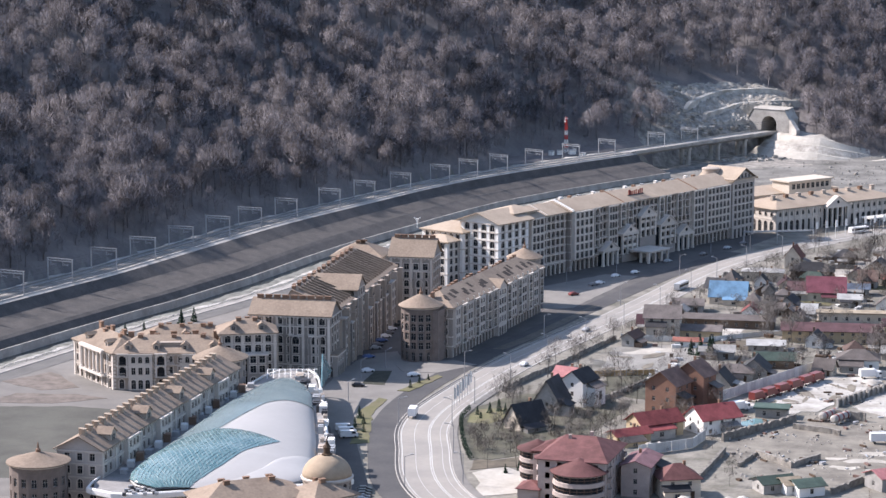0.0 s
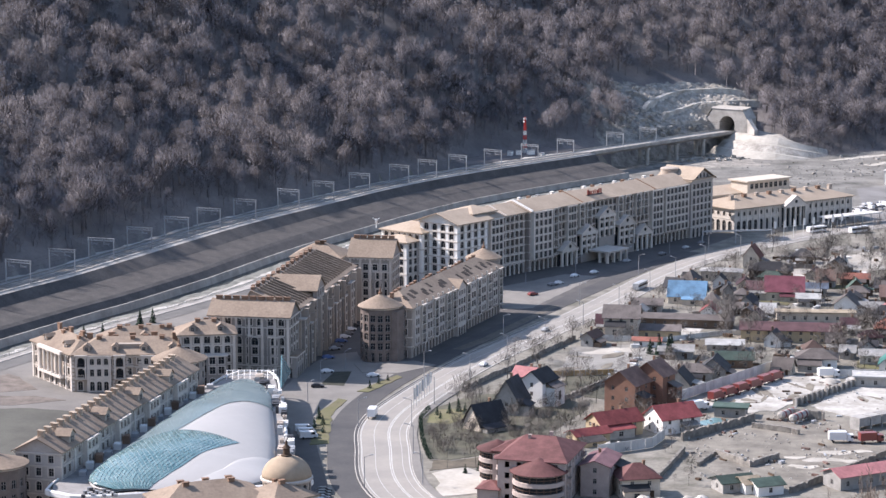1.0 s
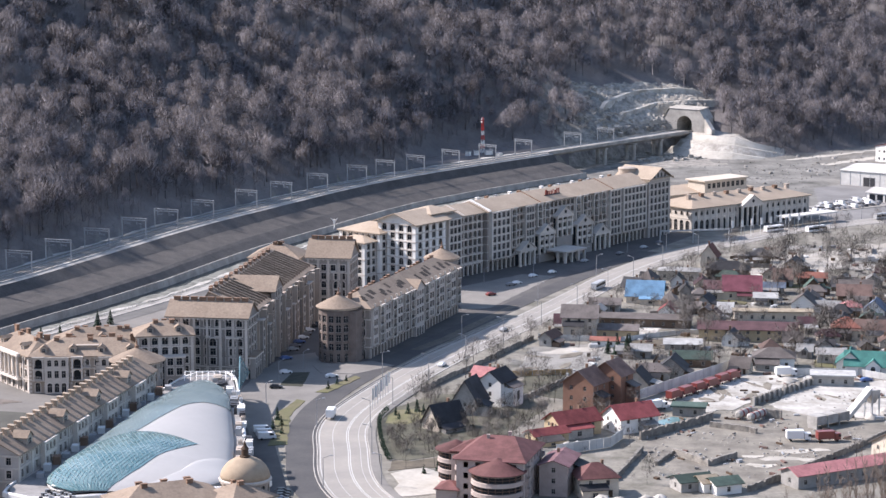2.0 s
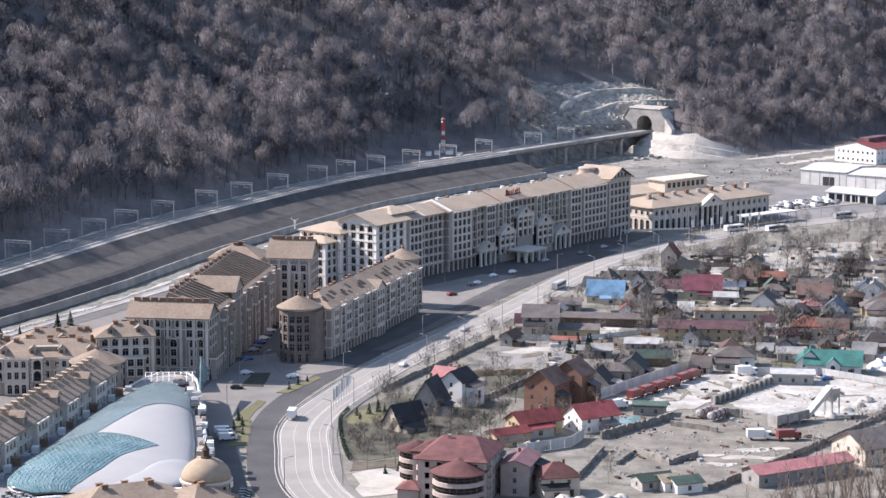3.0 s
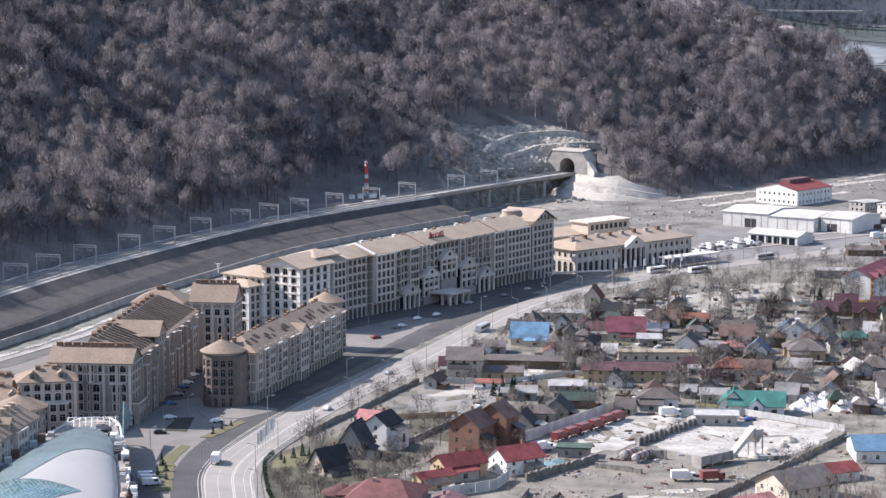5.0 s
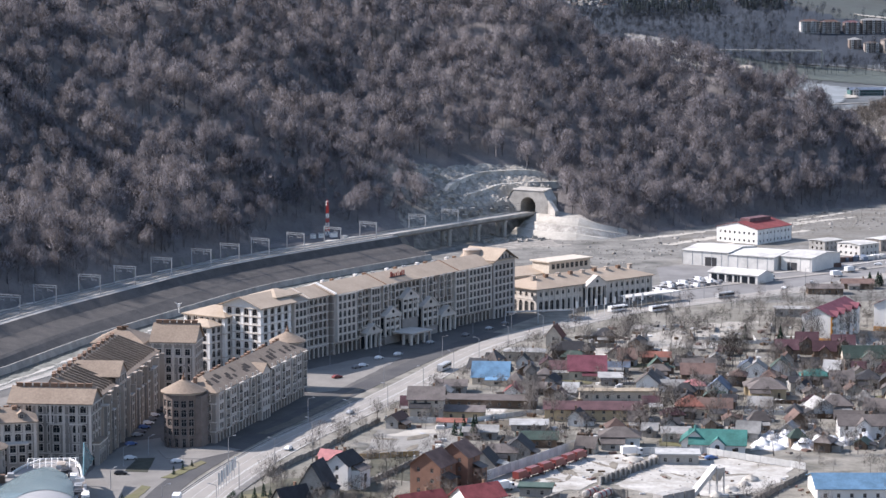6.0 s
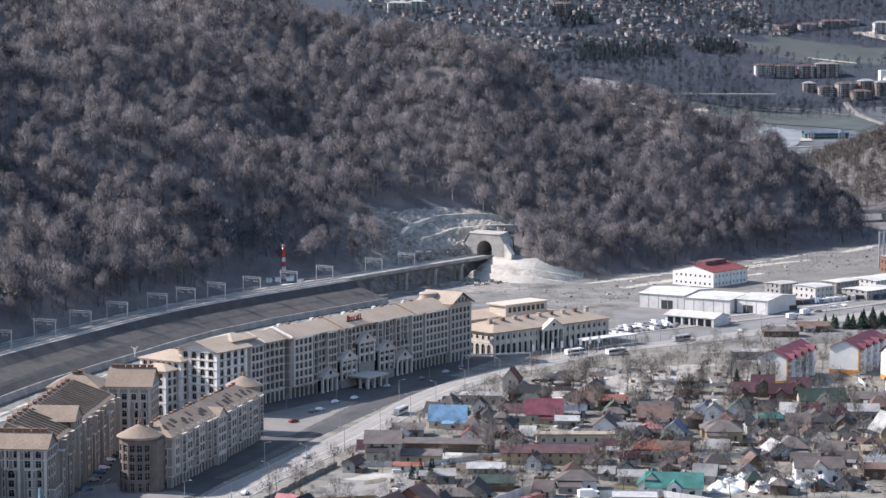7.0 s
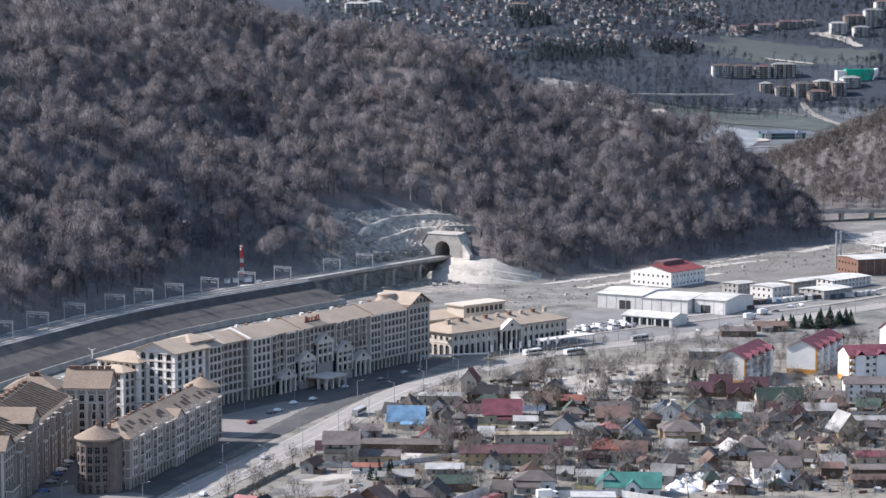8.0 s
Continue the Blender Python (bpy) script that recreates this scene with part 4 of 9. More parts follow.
for k in range(18):
    chimney(g, 3 + k * 5.3, 8.6 + (k % 3) * 0.7, 18 + ridge_height(15.5, 27, 1.1, 8.8) - 0.4, 2.2, 0.8, 0.8)
round_tower("round_tower", "round brown stone corner tower with a sandy conical roof", -7.8, 830, 7.1, [(4.0, 1.2, 3.2, 0.2, True), F33, F33, A33, F33, (2.0, 0, 0, 0, False)], BROWN_STONE, TERRACOTTA, 16, rise=4.3)
Shape().box(-8, 2.2, 0, 0.3, 13, 18.2).part("linking_wall", BROWN_STONE, g)
for k in range(5):
    share("window", window_mesh(1.2, 2.0, False), g, pose(-1.2, 2.15, 1.2 + 3.4 * k))
round_tower("end_tower", "round pale tower with a sandy conical roof and dormer", 32.6, 937.0, 6.4, FIVE + [(1.2, 0, 0, 0, False)], PLASTER_TAN, TERRACOTTA, 14, rise=4.0)
# ---- the grand hotel ----
HOTEL = [(5.4, 2.2, 4.6, 0.0, True), (3.5, 2.2, 2.6, 0.4, False), (3.5, 2.2, 2.6, 0.4, False), (3.5, 2.2, 2.6, 0.4, False), (3.5, 2.1, 2.8, 0.3, True), (3.4, 2.2, 2.5, 0.4, False), (3.4, 2.2, 2.4, 0.4, False)]
HA, HB = (23, 977), (146.6, 1125.5)
ha = aim(HA, HB)[0]
ux, uy = math.cos(radians(ha)), math.sin(radians(ha))
spot = lambda s, back=0.0: (HA[0] + ux * s - uy * back, HA[1] + uy * s + ux * back)
g1 = block("grand_hotel", "long seven-storey pale hotel with arcade, porticos and sandy tiled roof", *spot(50), ha, 126, 19, HOTEL, DUSK_PLASTER, PALE_TILE, bay=3.25, bands=(0, 1, 2, 3, 4, 5), pitch=20, over=1.4, roof="gable",
           balconies=[(c, r, 3.2) for c in (5, 6, 7, 11, 12, 25, 26, 27, 31) for r in (1, 2, 3, 5, 6)], sides="FR", pilasters=0, deep=0.9,
           covered=[(a, a + w, 5.4, 27) for a, w in ((1, 14), (26, 7), (93, 9), (104, 20))] + [(20.5, 32, 0, 6), (35, 47, 3, 12), (49.5, 62, 9, 18), (64.5, 77, 4, 12.8), (79, 91.5, 0, 7)])
for s0, w in ((1, 14), (26, 7), (93, 9), (104, 20)):
    bay_front(g1, s0, w, 5.4, HOTEL[1:], STONE_TRIM, 1.9, max(3, round(w / 3.6)))
for s0, w, z0, z1 in ((20.5, 11.5, 0, 6.2), (35, 12, 3.6, 12.0), (49.5, 12.5, 9.6, 18.3), (64.5, 12.5, 4.0, 12.8), (79, 12.5, 0, 6.9)):
    portico(g1, s0, w, z0, z1, 3.0 if z0 < 9 else 2.4, 4, z1 - z0 > 7.5)
for s0 in (36, 41.6, 66, 71.6, 80.5, 86.4, 16.3):
    loggia(g1, s0, 3.8, 15.9 if s0 > 20 else 8.9, [3.5, 3.4, 3.4] if s0 > 20 else [3.5, 3.5, 3.5, 3.4, 3.4], STONE_TRIM, 1.4)
tower = block("hotel_tower", "hip-roofed hotel pavilion standing above the wings", *spot(15.5, 4.0), ha, 15, 13, HOTEL + [(2.6, 0, 0, 0, False)], DUSK_PLASTER, PALE_TILE, bay=3.25, pitch=17, over=1.3, sides="", chimneys=0)
canopy = thing("porte_cochere", *spot(98, -11), 0, ha, "flat-roofed stone canopy on columns at the hotel door", "canopy")
Shape().box(-8, -3, 4.6, 8, 10, 5.2).box(-8.3, -3.3, 5.2, 8.3, 10, 5.4).part("canopy_roof", STONE_TRIM, canopy)
for cx in (-7.8, -3, 2, 6.8):
    for cy in (-2.6, 1.5):
        Shape().box(cx, cy, 0, cx + 1, cy + 1, 4.6).part("column", STONE_TRIM, canopy)
g2 = block("hotel_wing", "seven-storey pale hotel wing with sandy tiled roof", *spot(21, 1.2), ha, 27.5, 17, HOTEL, DUSK_PLASTER, PALE_TILE, bay=3.25, bands=(0, 1, 2, 3, 4, 5), pitch=21, over=1.1, roof="gable", sides="F", deep=0.9,
           balconies=[(c, r, 3.0) for c in (3, 5) for r in (2, 4, 6)], covered=[(1.5, 10.5, 5.4, 27)])
bay_front(g2, 1.5, 9, 5.4, HOTEL[1:], STONE_TRIM, 1.6, 3)
g3 = block("hotel_end_block", "tall white hotel end block with arched windows and wide eaves", *spot(0), ha, 20.5, 20, [(5.4, 2.2, 4.6, 0.0, True)] + [(3.5, 2.4, 2.4, 0.5, False), (3.5, 2.5, 2.9, 0.3, True)] * 3, WHITE_WALL, PALE_TILE, bay=5.0, bands=(0, 1, 2, 3, 4, 5), pitch=19, over=2.0, roof="gable", sides="FL")
g4 = block("hotel_gable_block", "seven-storey hotel pavilion with a gable to the street", *spot(176, -1.5), ha, 19, 20, HOTEL + [(1.5, 0, 0, 0, False)], PLASTER_GREY, PALE_TILE, bay=3.7, bands=(0, 3, 5), pitch=18, over=1.2, roof="flat", sides="FR")
gable_roof(19, 20, 27.8, 5.0, 1.4).part("gable_roof", PALE_TILE, g4)
Shape().add([(0, 0.05, 27.6), (19, 0.05, 27.6), (9.5, 0.05, 32.3), (0, 19.9, 27.6), (19, 19.9, 27.6), (9.5, 19.9, 32.3)], [(0, 1, 2), (4, 3, 5)]).part("gable_wall", PLASTER_GREY, g4)
for k in range(4):
    share("window", window_mesh(1.5, 2.2, True), g4, pose(5 + k * 3, -0.05, 27.7 + (0.6 if 0 < k < 3 else 0)))
Shape().turn([(4.2, 26), (4.2, 31.5), (4.4, 31.7), (4.4, 32.2), (3.2, 32.6)], 24).moved(pose(4, 15, 0)).part("drum", PLASTER, g4)
vane = thing("roof_mast", -11.0, 1002, 21.5, 0, "small white wind mast on the hotel roof", "mast")
Shape().bar((0, 0, 0), (0, 0, 3.4), 0.3, sides=6).part("pole", WHITE_WALL, vane)
Shape().box(-0.5, -0.4, 2.4, 0.5, 0.4, 4.0).bar((0, 0, 3.2), (-1.5, 0, 4.6), 0.3).bar((0, 0, 3.2), (1.4, 0, 4.4), 0.3).part("vane", WHITE_WALL, vane)
g5 = block("hotel_side_wing", "white six-storey rear hotel wing with arched ground floor", *spot(-4, 38), ha - 90, 22, 18, [(5.2, 2.2, 4.4, 0, True), F33, F33, F33, F33, F33], WHITE_WALL, PALE_TILE, bay=3.6, bands=(0, 3), pitch=18, over=1.0, sides="FLR")
g6 = block("hotel_link", "white lower hotel link block with balconies", *spot(-11.5, 34), ha - 90, 16, 12, [(5.2, 2.4, 4.4, 0, True), A33, F33, F33, F33], WHITE_WALL, PALE_TILE, bay=3.25, bands=(0, 2), pitch=16, over=1.0, sides="FLR", balconies=[(1, 3, 9)])
for k in range(14):
    sx = 58 + k * 8.1
    Shape().box(-0.9, -0.6, -1.0, 0.9, 0.6, 1.1).box(-1.0, -0.7, 1.1, 1.0, 0.7, 1.3).moved(pose(sx - 50, 11.5 + (k % 3), 26.2 + ridge_height(19, 20, 1.4, 11.5 + k % 3))).part("roof_vent", (WHITE_WALL, CHIMNEY, METAL)[k % 3], g1)
def roof_rib(parent, x, H, D, pitch, over, material, w=0.4, up=0.35):
    """A fire wall that stands a little proud of a gabled roof."""
    ys = (-over, D / 2, D + over)
    zs = [H + ridge_height(D, pitch, over, y) for y in ys]
    v = [(x + dx, y, z + dz) for dx in (0, w) for dz in (-0.2, up) for y, z in zip(ys, zs)]
    Shape().add(v, [(0, 1, 4, 3), (1, 2, 5, 4), (9, 10, 7, 6), (10, 11, 8, 7), (3, 4, 10, 9), (4, 5, 11, 10), (0, 3, 9, 6), (2, 8, 11, 5)]).part("fire_wall", material, parent)


roof_rib(g1, 0.2, 26.2, 19, 20, 1.4, WHITE_WALL, 0.9, 0.6)
for rx in (38, 96):
    roof_rib(g1, rx, 26.2, 19, 20, 1.4, CHIMNEY)
roof_rib(g2, 12.5, 26.2, 17, 21, 1.1, STONE_TRIM)
# plain red bars where the roof sign stands
sign = thing("roof_sign", *spot(97.5, 3.0), 26.2 + ridge_height(19, 20, 1.4, 3.0), ha, "red letter-sized bars of a roof sign on a steel frame", "sign")
RED_SIGN = mat("red_sign_enamel", (0.22, 0.045, 0.035), rough=0.5, spots=0.05, bump=0)
for k, (w, h) in enumerate(((1.4, 2.3), (0.9, 1.6), (0.7, 1.6), (0.7, 1.6), (0.4, 2.1), (1.0, 1.6), (0.7, 2.2), (0.7, 2.2))):
    Shape().box(k * 1.45, -0.15, 0.5, k * 1.45 + w, 0.1, 0.5 + h).part("bar", RED_SIGN, sign)
Shape().box(-0.3, 0.15, -0.4, 12, 0.3, 0.45).part("sign_frame", DARKMETAL, sign)
# ---- houses along the side street ----
SIX = [(4.4, 1.9, 3.4, 0.0, True), F33, F33, A33, F33, F33]
ea, el = aim((-37, 811), (-18.5, 905))
g = block("street_house", "tan stone-faced six-storey terrace with stepped bays", -36.5, 811, ea, el, 20, SIX, PLASTER_TAN, TERRACOTTA, bay=3.4, bands=(0, 3), pitch=20.5, over=0.7, roof="none", sides="F", pilasters=24)
EH = 20.9
crest = EH + ridge_height(33, 20.5, 0.7, 16.5)
for ya, za, yb, zb, nm in ((-0.7, EH + ridge_height(33, 20.5, 0.7, -0.7), 16.5, crest, "roof"), (20.7, EH + 0.35, 16.5, crest, "steep_back_roof")):
    a = [(-0.7, ya, za), (el + 0.7, ya, za), (el + 0.7, yb, zb), (-0.7, yb, zb)]
    Shape().add(a + [(q[0], q[1], q[2] - 0.3) for q in a], [(0, 1, 2, 3), (7, 6, 5, 4), (0, 4, 5, 1), (1, 5, 6, 2), (2, 6, 7, 3), (3, 7, 4, 0)]).part(nm, TERRACOTTA, g)
for gx_ in (0.0, el):
    Shape().add([(gx_, 0, EH), (gx_, 20, EH), (gx_, 20, EH + 0.4), (gx_, 16.5, crest - 0.3), (gx_, 0, EH + ridge_height(33, 20.5, 0.7, 0) - 0.3)], [(0, 1, 2, 3, 4)]).part("gable_wall", PLASTER_TAN, g)
for k in range(26):
    sx = 3 + k * 3.55
    if sx > el - 2:
        break
    sl = [(y, EH + ridge_height(33, 20.5, 0.7, y)) for y in (0.6, 14.8)]
    Shape().add([(sx, sl[0][0], sl[0][1] - 0.4), (sx, sl[1][0], sl[1][1] - 0.4), (sx, sl[1][0], sl[1][1] + 0.9), (sx, sl[0][0], sl[0][1] + 0.9),
                 (sx + 0.55, sl[0][0], sl[0][1] - 0.4), (sx + 0.55, sl[1][0], sl[1][1] - 0.4), (sx + 0.55, sl[1][0], sl[1][1] + 0.9), (sx + 0.55, sl[0][0], sl[0][1] + 0.9)],
                [(0, 1, 2, 3), (7, 6, 5, 4), (3, 2, 6, 7), (0, 3, 7, 4), (1, 5, 6, 2)]).part("party_wall", TERRACOTTA, g)
    roof_well(g, sx + 0.75, sx + 3.4, 2.0, 12.5, EH, 33, 20.5, 0.7)
for k in range(26):
    chimney(g, 2 + k * 3.6, 16.2 + (k % 2) * 0.8, EH + ridge_height(33, 20.5, 0.7, 16.5), 2.4, 0.9, 0.8)
for s0, w in ((2, 7), (12, 7), (40, 7), (52, 8), (64, 7), (77, 8)):
    bay_front(g, s0, w, 0, SIX[:5] if s0 % 4 else SIX[:4], PLASTER_TAN, 2.2, 2)
for s0 in (9.3, 19.4, 36.6, 47.6, 60.2, 71.6, 86):
    loggia(g, s0, 3.4, 4.4, [3.3, 3.3, 3.3, 3.3, 3.3], PLASTER, 1.6)
for k in range(20):
    px = 1.2 + k * (el - 3) / 19
    hh = 20.4 if k % 3 else 17.0
    Shape().box(px - 0.35, -2.75 if k % 2 else -1.2, 0, px + 0.35, -0.003, hh).box(px - 0.5, -2.9 if k % 2 else -1.35, hh, px + 0.5, -0.003, hh + 0.35).part("pier", PLASTER, g)
bay_front(g, 24, 12, 0, SIX + [F33], PLASTER_TAN, 1.4, 3, "gable", TERRACOTTA)
roof = gable_roof(12, 17, 24.2, 4.2, 0.8).part("cross_roof", TERRACOTTA, g)
roof.location = (24, -1.0, 0)
E1 = [(4.4, 1.6, 2.6, 0.6, False), F33, F33, A33, F33, F33]
g = block("end_house", "tan stone end house with paired arched bays", -66.3, 802.2, ea - 90, 28.3, 13.5, E1, PLASTER_TAN, TERRACOTTA, bay=4.0, bands=(0, 4), pitch=33, over=0.7, roof="gable", sides="FLR", pilasters=6)
for k in range(9):
    chimney(g, 2.0 + k * 3.0, 6.6, 20.9 + ridge_height(13.5, 33, 0.7, 6.6), 2.2, 0.8, 0.9)
for s0 in (14.1, 20.9):
    bay_front(g, s0, 4.2, 4.4, [F33, F33, (3.3, 2.4, 2.7, 0.3, True)], PLASTER_TAN, 0.5, 1)
block("corner_porch", "low stone arcade bay at the street corner", -38.4, 797, ea, 11, 8, [(4.4, 1.8, 3.6, 0.0, True), (3.2, 1.2, 1.8, 0.8, False)], PLASTER_TAN, TERRACOTTA, bay=2.6, pitch=8, over=0.3, sides="FLR", z=0).location.x += 2.2
g = block("cross_house", "tall tan stone cross house closing the side street", -20.8, 915, ea - 90, 17, 16, [(4.4, 1.6, 3.2, 0.3, True), F33, F33, (3.3, 2.0, 2.6, 0.4, True), F33, F33, (2.0, 0, 0, 0, False)], PLASTER_TAN, TERRACOTTA, bay=4.0, bands=(0, 4), pitch=36, over=0.8, roof="gable", sides="FR", pilasters=4)
for k in range(6):
    chimney(g, 1.5 + k * 2.8, 8, 22.9 + ridge_height(16, 36, 0.8, 8), 2.2, 0.9, 0.9)
bay_front(g, 9.6, 4.6, 7.7, [F33, (3.3, 2.6, 2.9, 0.2, True), F33], PLASTER_TAN, 0.5, 1)
block("stone_rear_house", "tan stone rear house with hipped roof", -44, 928, ea - 90, 20, 18, SIX, PLASTER_TAN, TERRACOTTA, bay=3.6, bands=(0, 4), pitch=27, over=0.8, sides="FL", chimneys=6)
# ---- mansion, rotunda and gallery wing ----
MAN = [(4.6, 1.6, 3.2, 0.4, True), (3.9, 1.4, 2.4, 0.7, False), (3.7, 1.4, 2.2, 0.7, True)]
g = block("mansion", "cream three-storey mansion with balconies, dormers and hipped sandy roof", -110, 777, 2, 38, 17, MAN, PLASTER, TERRACOTTA, bay=3.3, bands=(0, 1), pitch=26, over=0.9, chimneys=7, dormers=4, balconies=[(0, 1, 2.4), (5, 1, 2.6), (5, 2, 2.6), (10, 1, 2.4), (10, 2, 2.4)])
for s0, w in ((5, 8), (23, 8)):
    bay_front(g, s0, w, 0, MAN, STONE_TRIM, 1.2, 3)
for qx in (0.2, 13.6, 18.2, 22.4, 31.6, 37.0):
    for k in range(9):
        Shape().box(qx - 0.4, -0.16, 0.3 + k * 1.3, qx + 0.5, -0.002, 1.1 + k * 1.3).part("quoin", STONE_TRIM, g)
for s0 in (1.2, 14.0, 32.6):
    loggia(g, s0, 3.6, 4.6, [3.9, 3.7], STONE_TRIM, 1.3, "arch")
for k in range(5):
    chimney(g, 5 + k * 7.2, 11.5 + (k % 2) * 1.5, 12.2 + ridge_height(17, 26, 0.9, 11.5), 2.0, 1.0, 1.8)
Shape().box(15.5, 3.0, 12.2, 22.5, 9.0, 15.2).box(15.2, 2.7, 15.2, 22.8, 9.3, 15.5).part("attic", PLASTER, g)
la, ll = aim((-127, 803), (-110, 777))
g = block("mansion_corner", "sunlit cream mansion corner with giant pilasters", -127, 803, la, ll, 15, MAN, PLASTER, TERRACOTTA, bay=3.4, bands=(0, 2), pitch=27, over=0.9, chimneys=4, dormers=2, pilasters=7, sides="FL")
for k in range(6):
    Shape().turn([(0.75, 4.4), (0.75, 4.9), (0.55, 5.0), (0.5, 11.0), (0.75, 11.3), (0.75, 11.7)], 10).moved(pose(ll * (0.28 + 0.1 * k), -1.1, 0)).part("column", STONE_TRIM, g)
Shape().box(ll * 0.24, -1.9, 3.6, ll * 0.82, -0.002, 4.4).box(ll * 0.24, -1.9, 11.7, ll * 0.82, -0.002, 12.7).part("entablature", STONE_TRIM, g)
for k in range(3):
    chimney(g, 4 + k * 9, 8.5, 12.2 + ridge_height(15, 27, 0.9, 8.5), 1.8, 1.0, 1.8)
block("garden_house", "cream mansion rear wing with hipped roof", -104, 797, 6, 32, 15, MAN, PLASTER, TERRACOTTA, bay=3.3, pitch=28, over=0.8, chimneys=8, sides="FLR", dormers=3)
round_tower("garden_rotunda", "round tan pavilion with a broad sandy roof and small dormers", -72.4, 757, 8.0, [(4.6, 1.7, 3.4, 0.3, True), (3.8, 1.4, 2.3, 0.7, True), (3.8, 1.4, 2.3, 0.7, False), (3.0, 1.2, 1.6, 0.6, False)], PLASTER_TAN, TERRACOTTA, 14, rise=4.2, over=1.2)
g = block("bridge_house", "tan five-storey linking house with terraces", -75, 783, 8, 19, 13.5, SIX[:5], PLASTER_TAN, TERRACOTTA, bay=3.2, bands=(0, 3), pitch=27, over=0.8, chimneys=5, dormers=2, pilasters=5)
bay_front(g, 9, 7, 0, SIX[:3], PLASTER_TAN, 3.0, 2)
wa, wl = aim((-92.4, 626.4), (-65, 736))
GAL = [(4.6, 2.0, 3.6, 0.2, True), (4.0, 1.6, 2.6, 0.6, True), (3.7, 1.5, 2.2, 0.7, False), (3.5, 1.5, 2.0, 0.7, False)]
g = block("gallery_wing", "long cream arcaded wing with sandy roof and rows of chimneys", -92.4, 626.4, wa, wl, 13, GAL, PLASTER_GREY, TERRACOTTA, bay=3.6, bands=(0, 1, 2), pitch=27, over=0.9, roof="gable", pilasters=12)
for k in range(24):
    for j in range(2):
        chimney(g, 2.5 + k * 4.6 + j * 1.7, 6.0 + j * 1.6, 15.8 + ridge_height(13, 27, 0.9, 6.0 + j * 1.6), 1.2, 0.9, 1.5, PALE_TILE)
for k in range(4):
    dormer(g, 10 + k * 27, 0.6, 15.8 + ridge_height(13, 27, 0.9, 0.6) - 0.4, 4.2, 2.4, 4.5, -1, PLASTER, TERRACOTTA)
    bay_front(g, 16 + k * 25, 9, 0, GAL, STONE_TRIM, 1.4, 3)
round_tower("rotunda", "brown round pavilion with flat conical sandy roof", -108.5, 620, 7.6, [(4.6, 1.6, 3.4, 0.3, True), (3.9, 1.4, 2.3, 0.7, False), (3.9, 1.4, 2.3, 0.7, False), (2.4, 0, 0, 0, False)], BROWN_STONE, TERRACOTTA, 16, rise=2.8, over=1.0)
# ---- domed corner of the market ----
g = thing("domed_pavilion", -30.4, 606, 0, 0, "sandy round dome on an arched drum with a dark lantern", "pavilion")
sh, wins = Shape(), []
side = 2 * 6.2 * math.tan(math.pi / 14)
for i in range(14):
    wins += facade(sh, pose(0, 0, 0, 0, 0, 360 * i / 14) @ Matrix.Translation((-side / 2, -6.2, 0)), side, [(9.5, 0, 0, 0, False), (4.5, 1.5, 3.2, 0.5, True)], 1, margin=0.2)
sh.part("drum", PLASTER, g)
for m, w, h, arch in wins:
    share("window", window_mesh(w, h, arch), g, m)
Shape().turn([(6.9, 13.9), (7.0, 14.4), (6.6, 14.7)], 28).part("cornice", STONE_TRIM, g)
Shape().turn([(6.6 * math.cos(a), 14.6 + 5.6 * math.sin(a)) for a in np.linspace(0, 1.42, 9)], 28).part("dome", mat("sandy_dome_plaster", (0.42, 0.33, 0.235), spots=0.12), g, smooth=True)
Shape().turn([(1.4, 19.9), (1.4, 20.4), (0.9, 20.5), (0.9, 22.0), (1.2, 22.2), (0.5, 23.0), (0.12, 24.4)], 12).part("lantern", DARKWOOD, g)
block("market_house", "cream market house with sandy hipped roof", -61, 586, 22, 28, 15, [(4.6, 1.7, 3.4, 0.3, True), (4, 1.4, 2.2, 0.8, False), (2.6, 0, 0, 0, False)], PLASTER, TERRACOTTA, bay=3.4, pitch=26, over=0.8, chimneys=5)
block("market_corner", "cream market corner house with sandy roof", -33, 590, 40, 14, 13, [(4.6, 1.7, 3.4, 0.3, True), (4, 1.4, 2.2, 0.8, False), (2.6, 0, 0, 0, False)], PLASTER, TERRACOTTA, bay=3.4, pitch=26, over=0.8, chimneys=3, sides="FLR")
# ---- station ----
HALL = [(6.6, 2.5, 5.4, 0.0, True), (4.6, 1.7, 2.2, 1.0, True)]
sa, sl = aim((160, 1129), (226, 1178))
g = block("station_hall", "long cream hall with tall arches and a sandy hipped roof", 160, 1129, sa, sl, 26, HALL, STONE_TRIM, PALE_TILE, bay=3.9, bands=(0,), pitch=17, over=1.2, sides="FL", pilasters=20)
portico(g, 32, 15, 0, 9.6, 2.6, 5)
for k in range(9):
    Shape().box(-1.1, -0.8, -1, 1.1, 0.8, 1.3).box(-1.25, -0.95, 1.3, 1.25, 0.95, 1.5).moved(pose(8 + k * 8.6, 10.5, 11.2 + ridge_height(26, 17, 1.2, 10.5))).part("roof_vent", CHIMNEY if k % 2 else PLASTER, g)
g = block("train_hall", "rear hall with a sandy roof and white clerestory", 140, 1166, sa, 78, 24, HALL, PLASTER, PALE_TILE, bay=4, pitch=12, over=1.0, sides="L")
Shape().box(40, -4, 11, 70, 8, 17).part("clerestory", CREAM_WALL, g)
Shape().box(39, -5, 17, 71, 9, 17.7).part("clerestory_roof", CREAM_WALL, g)
for k in range(8):
    share("window", window_mesh(2.2, 2.6, False), g, pose(43 + k * 3.4, -4.06, 13.4))
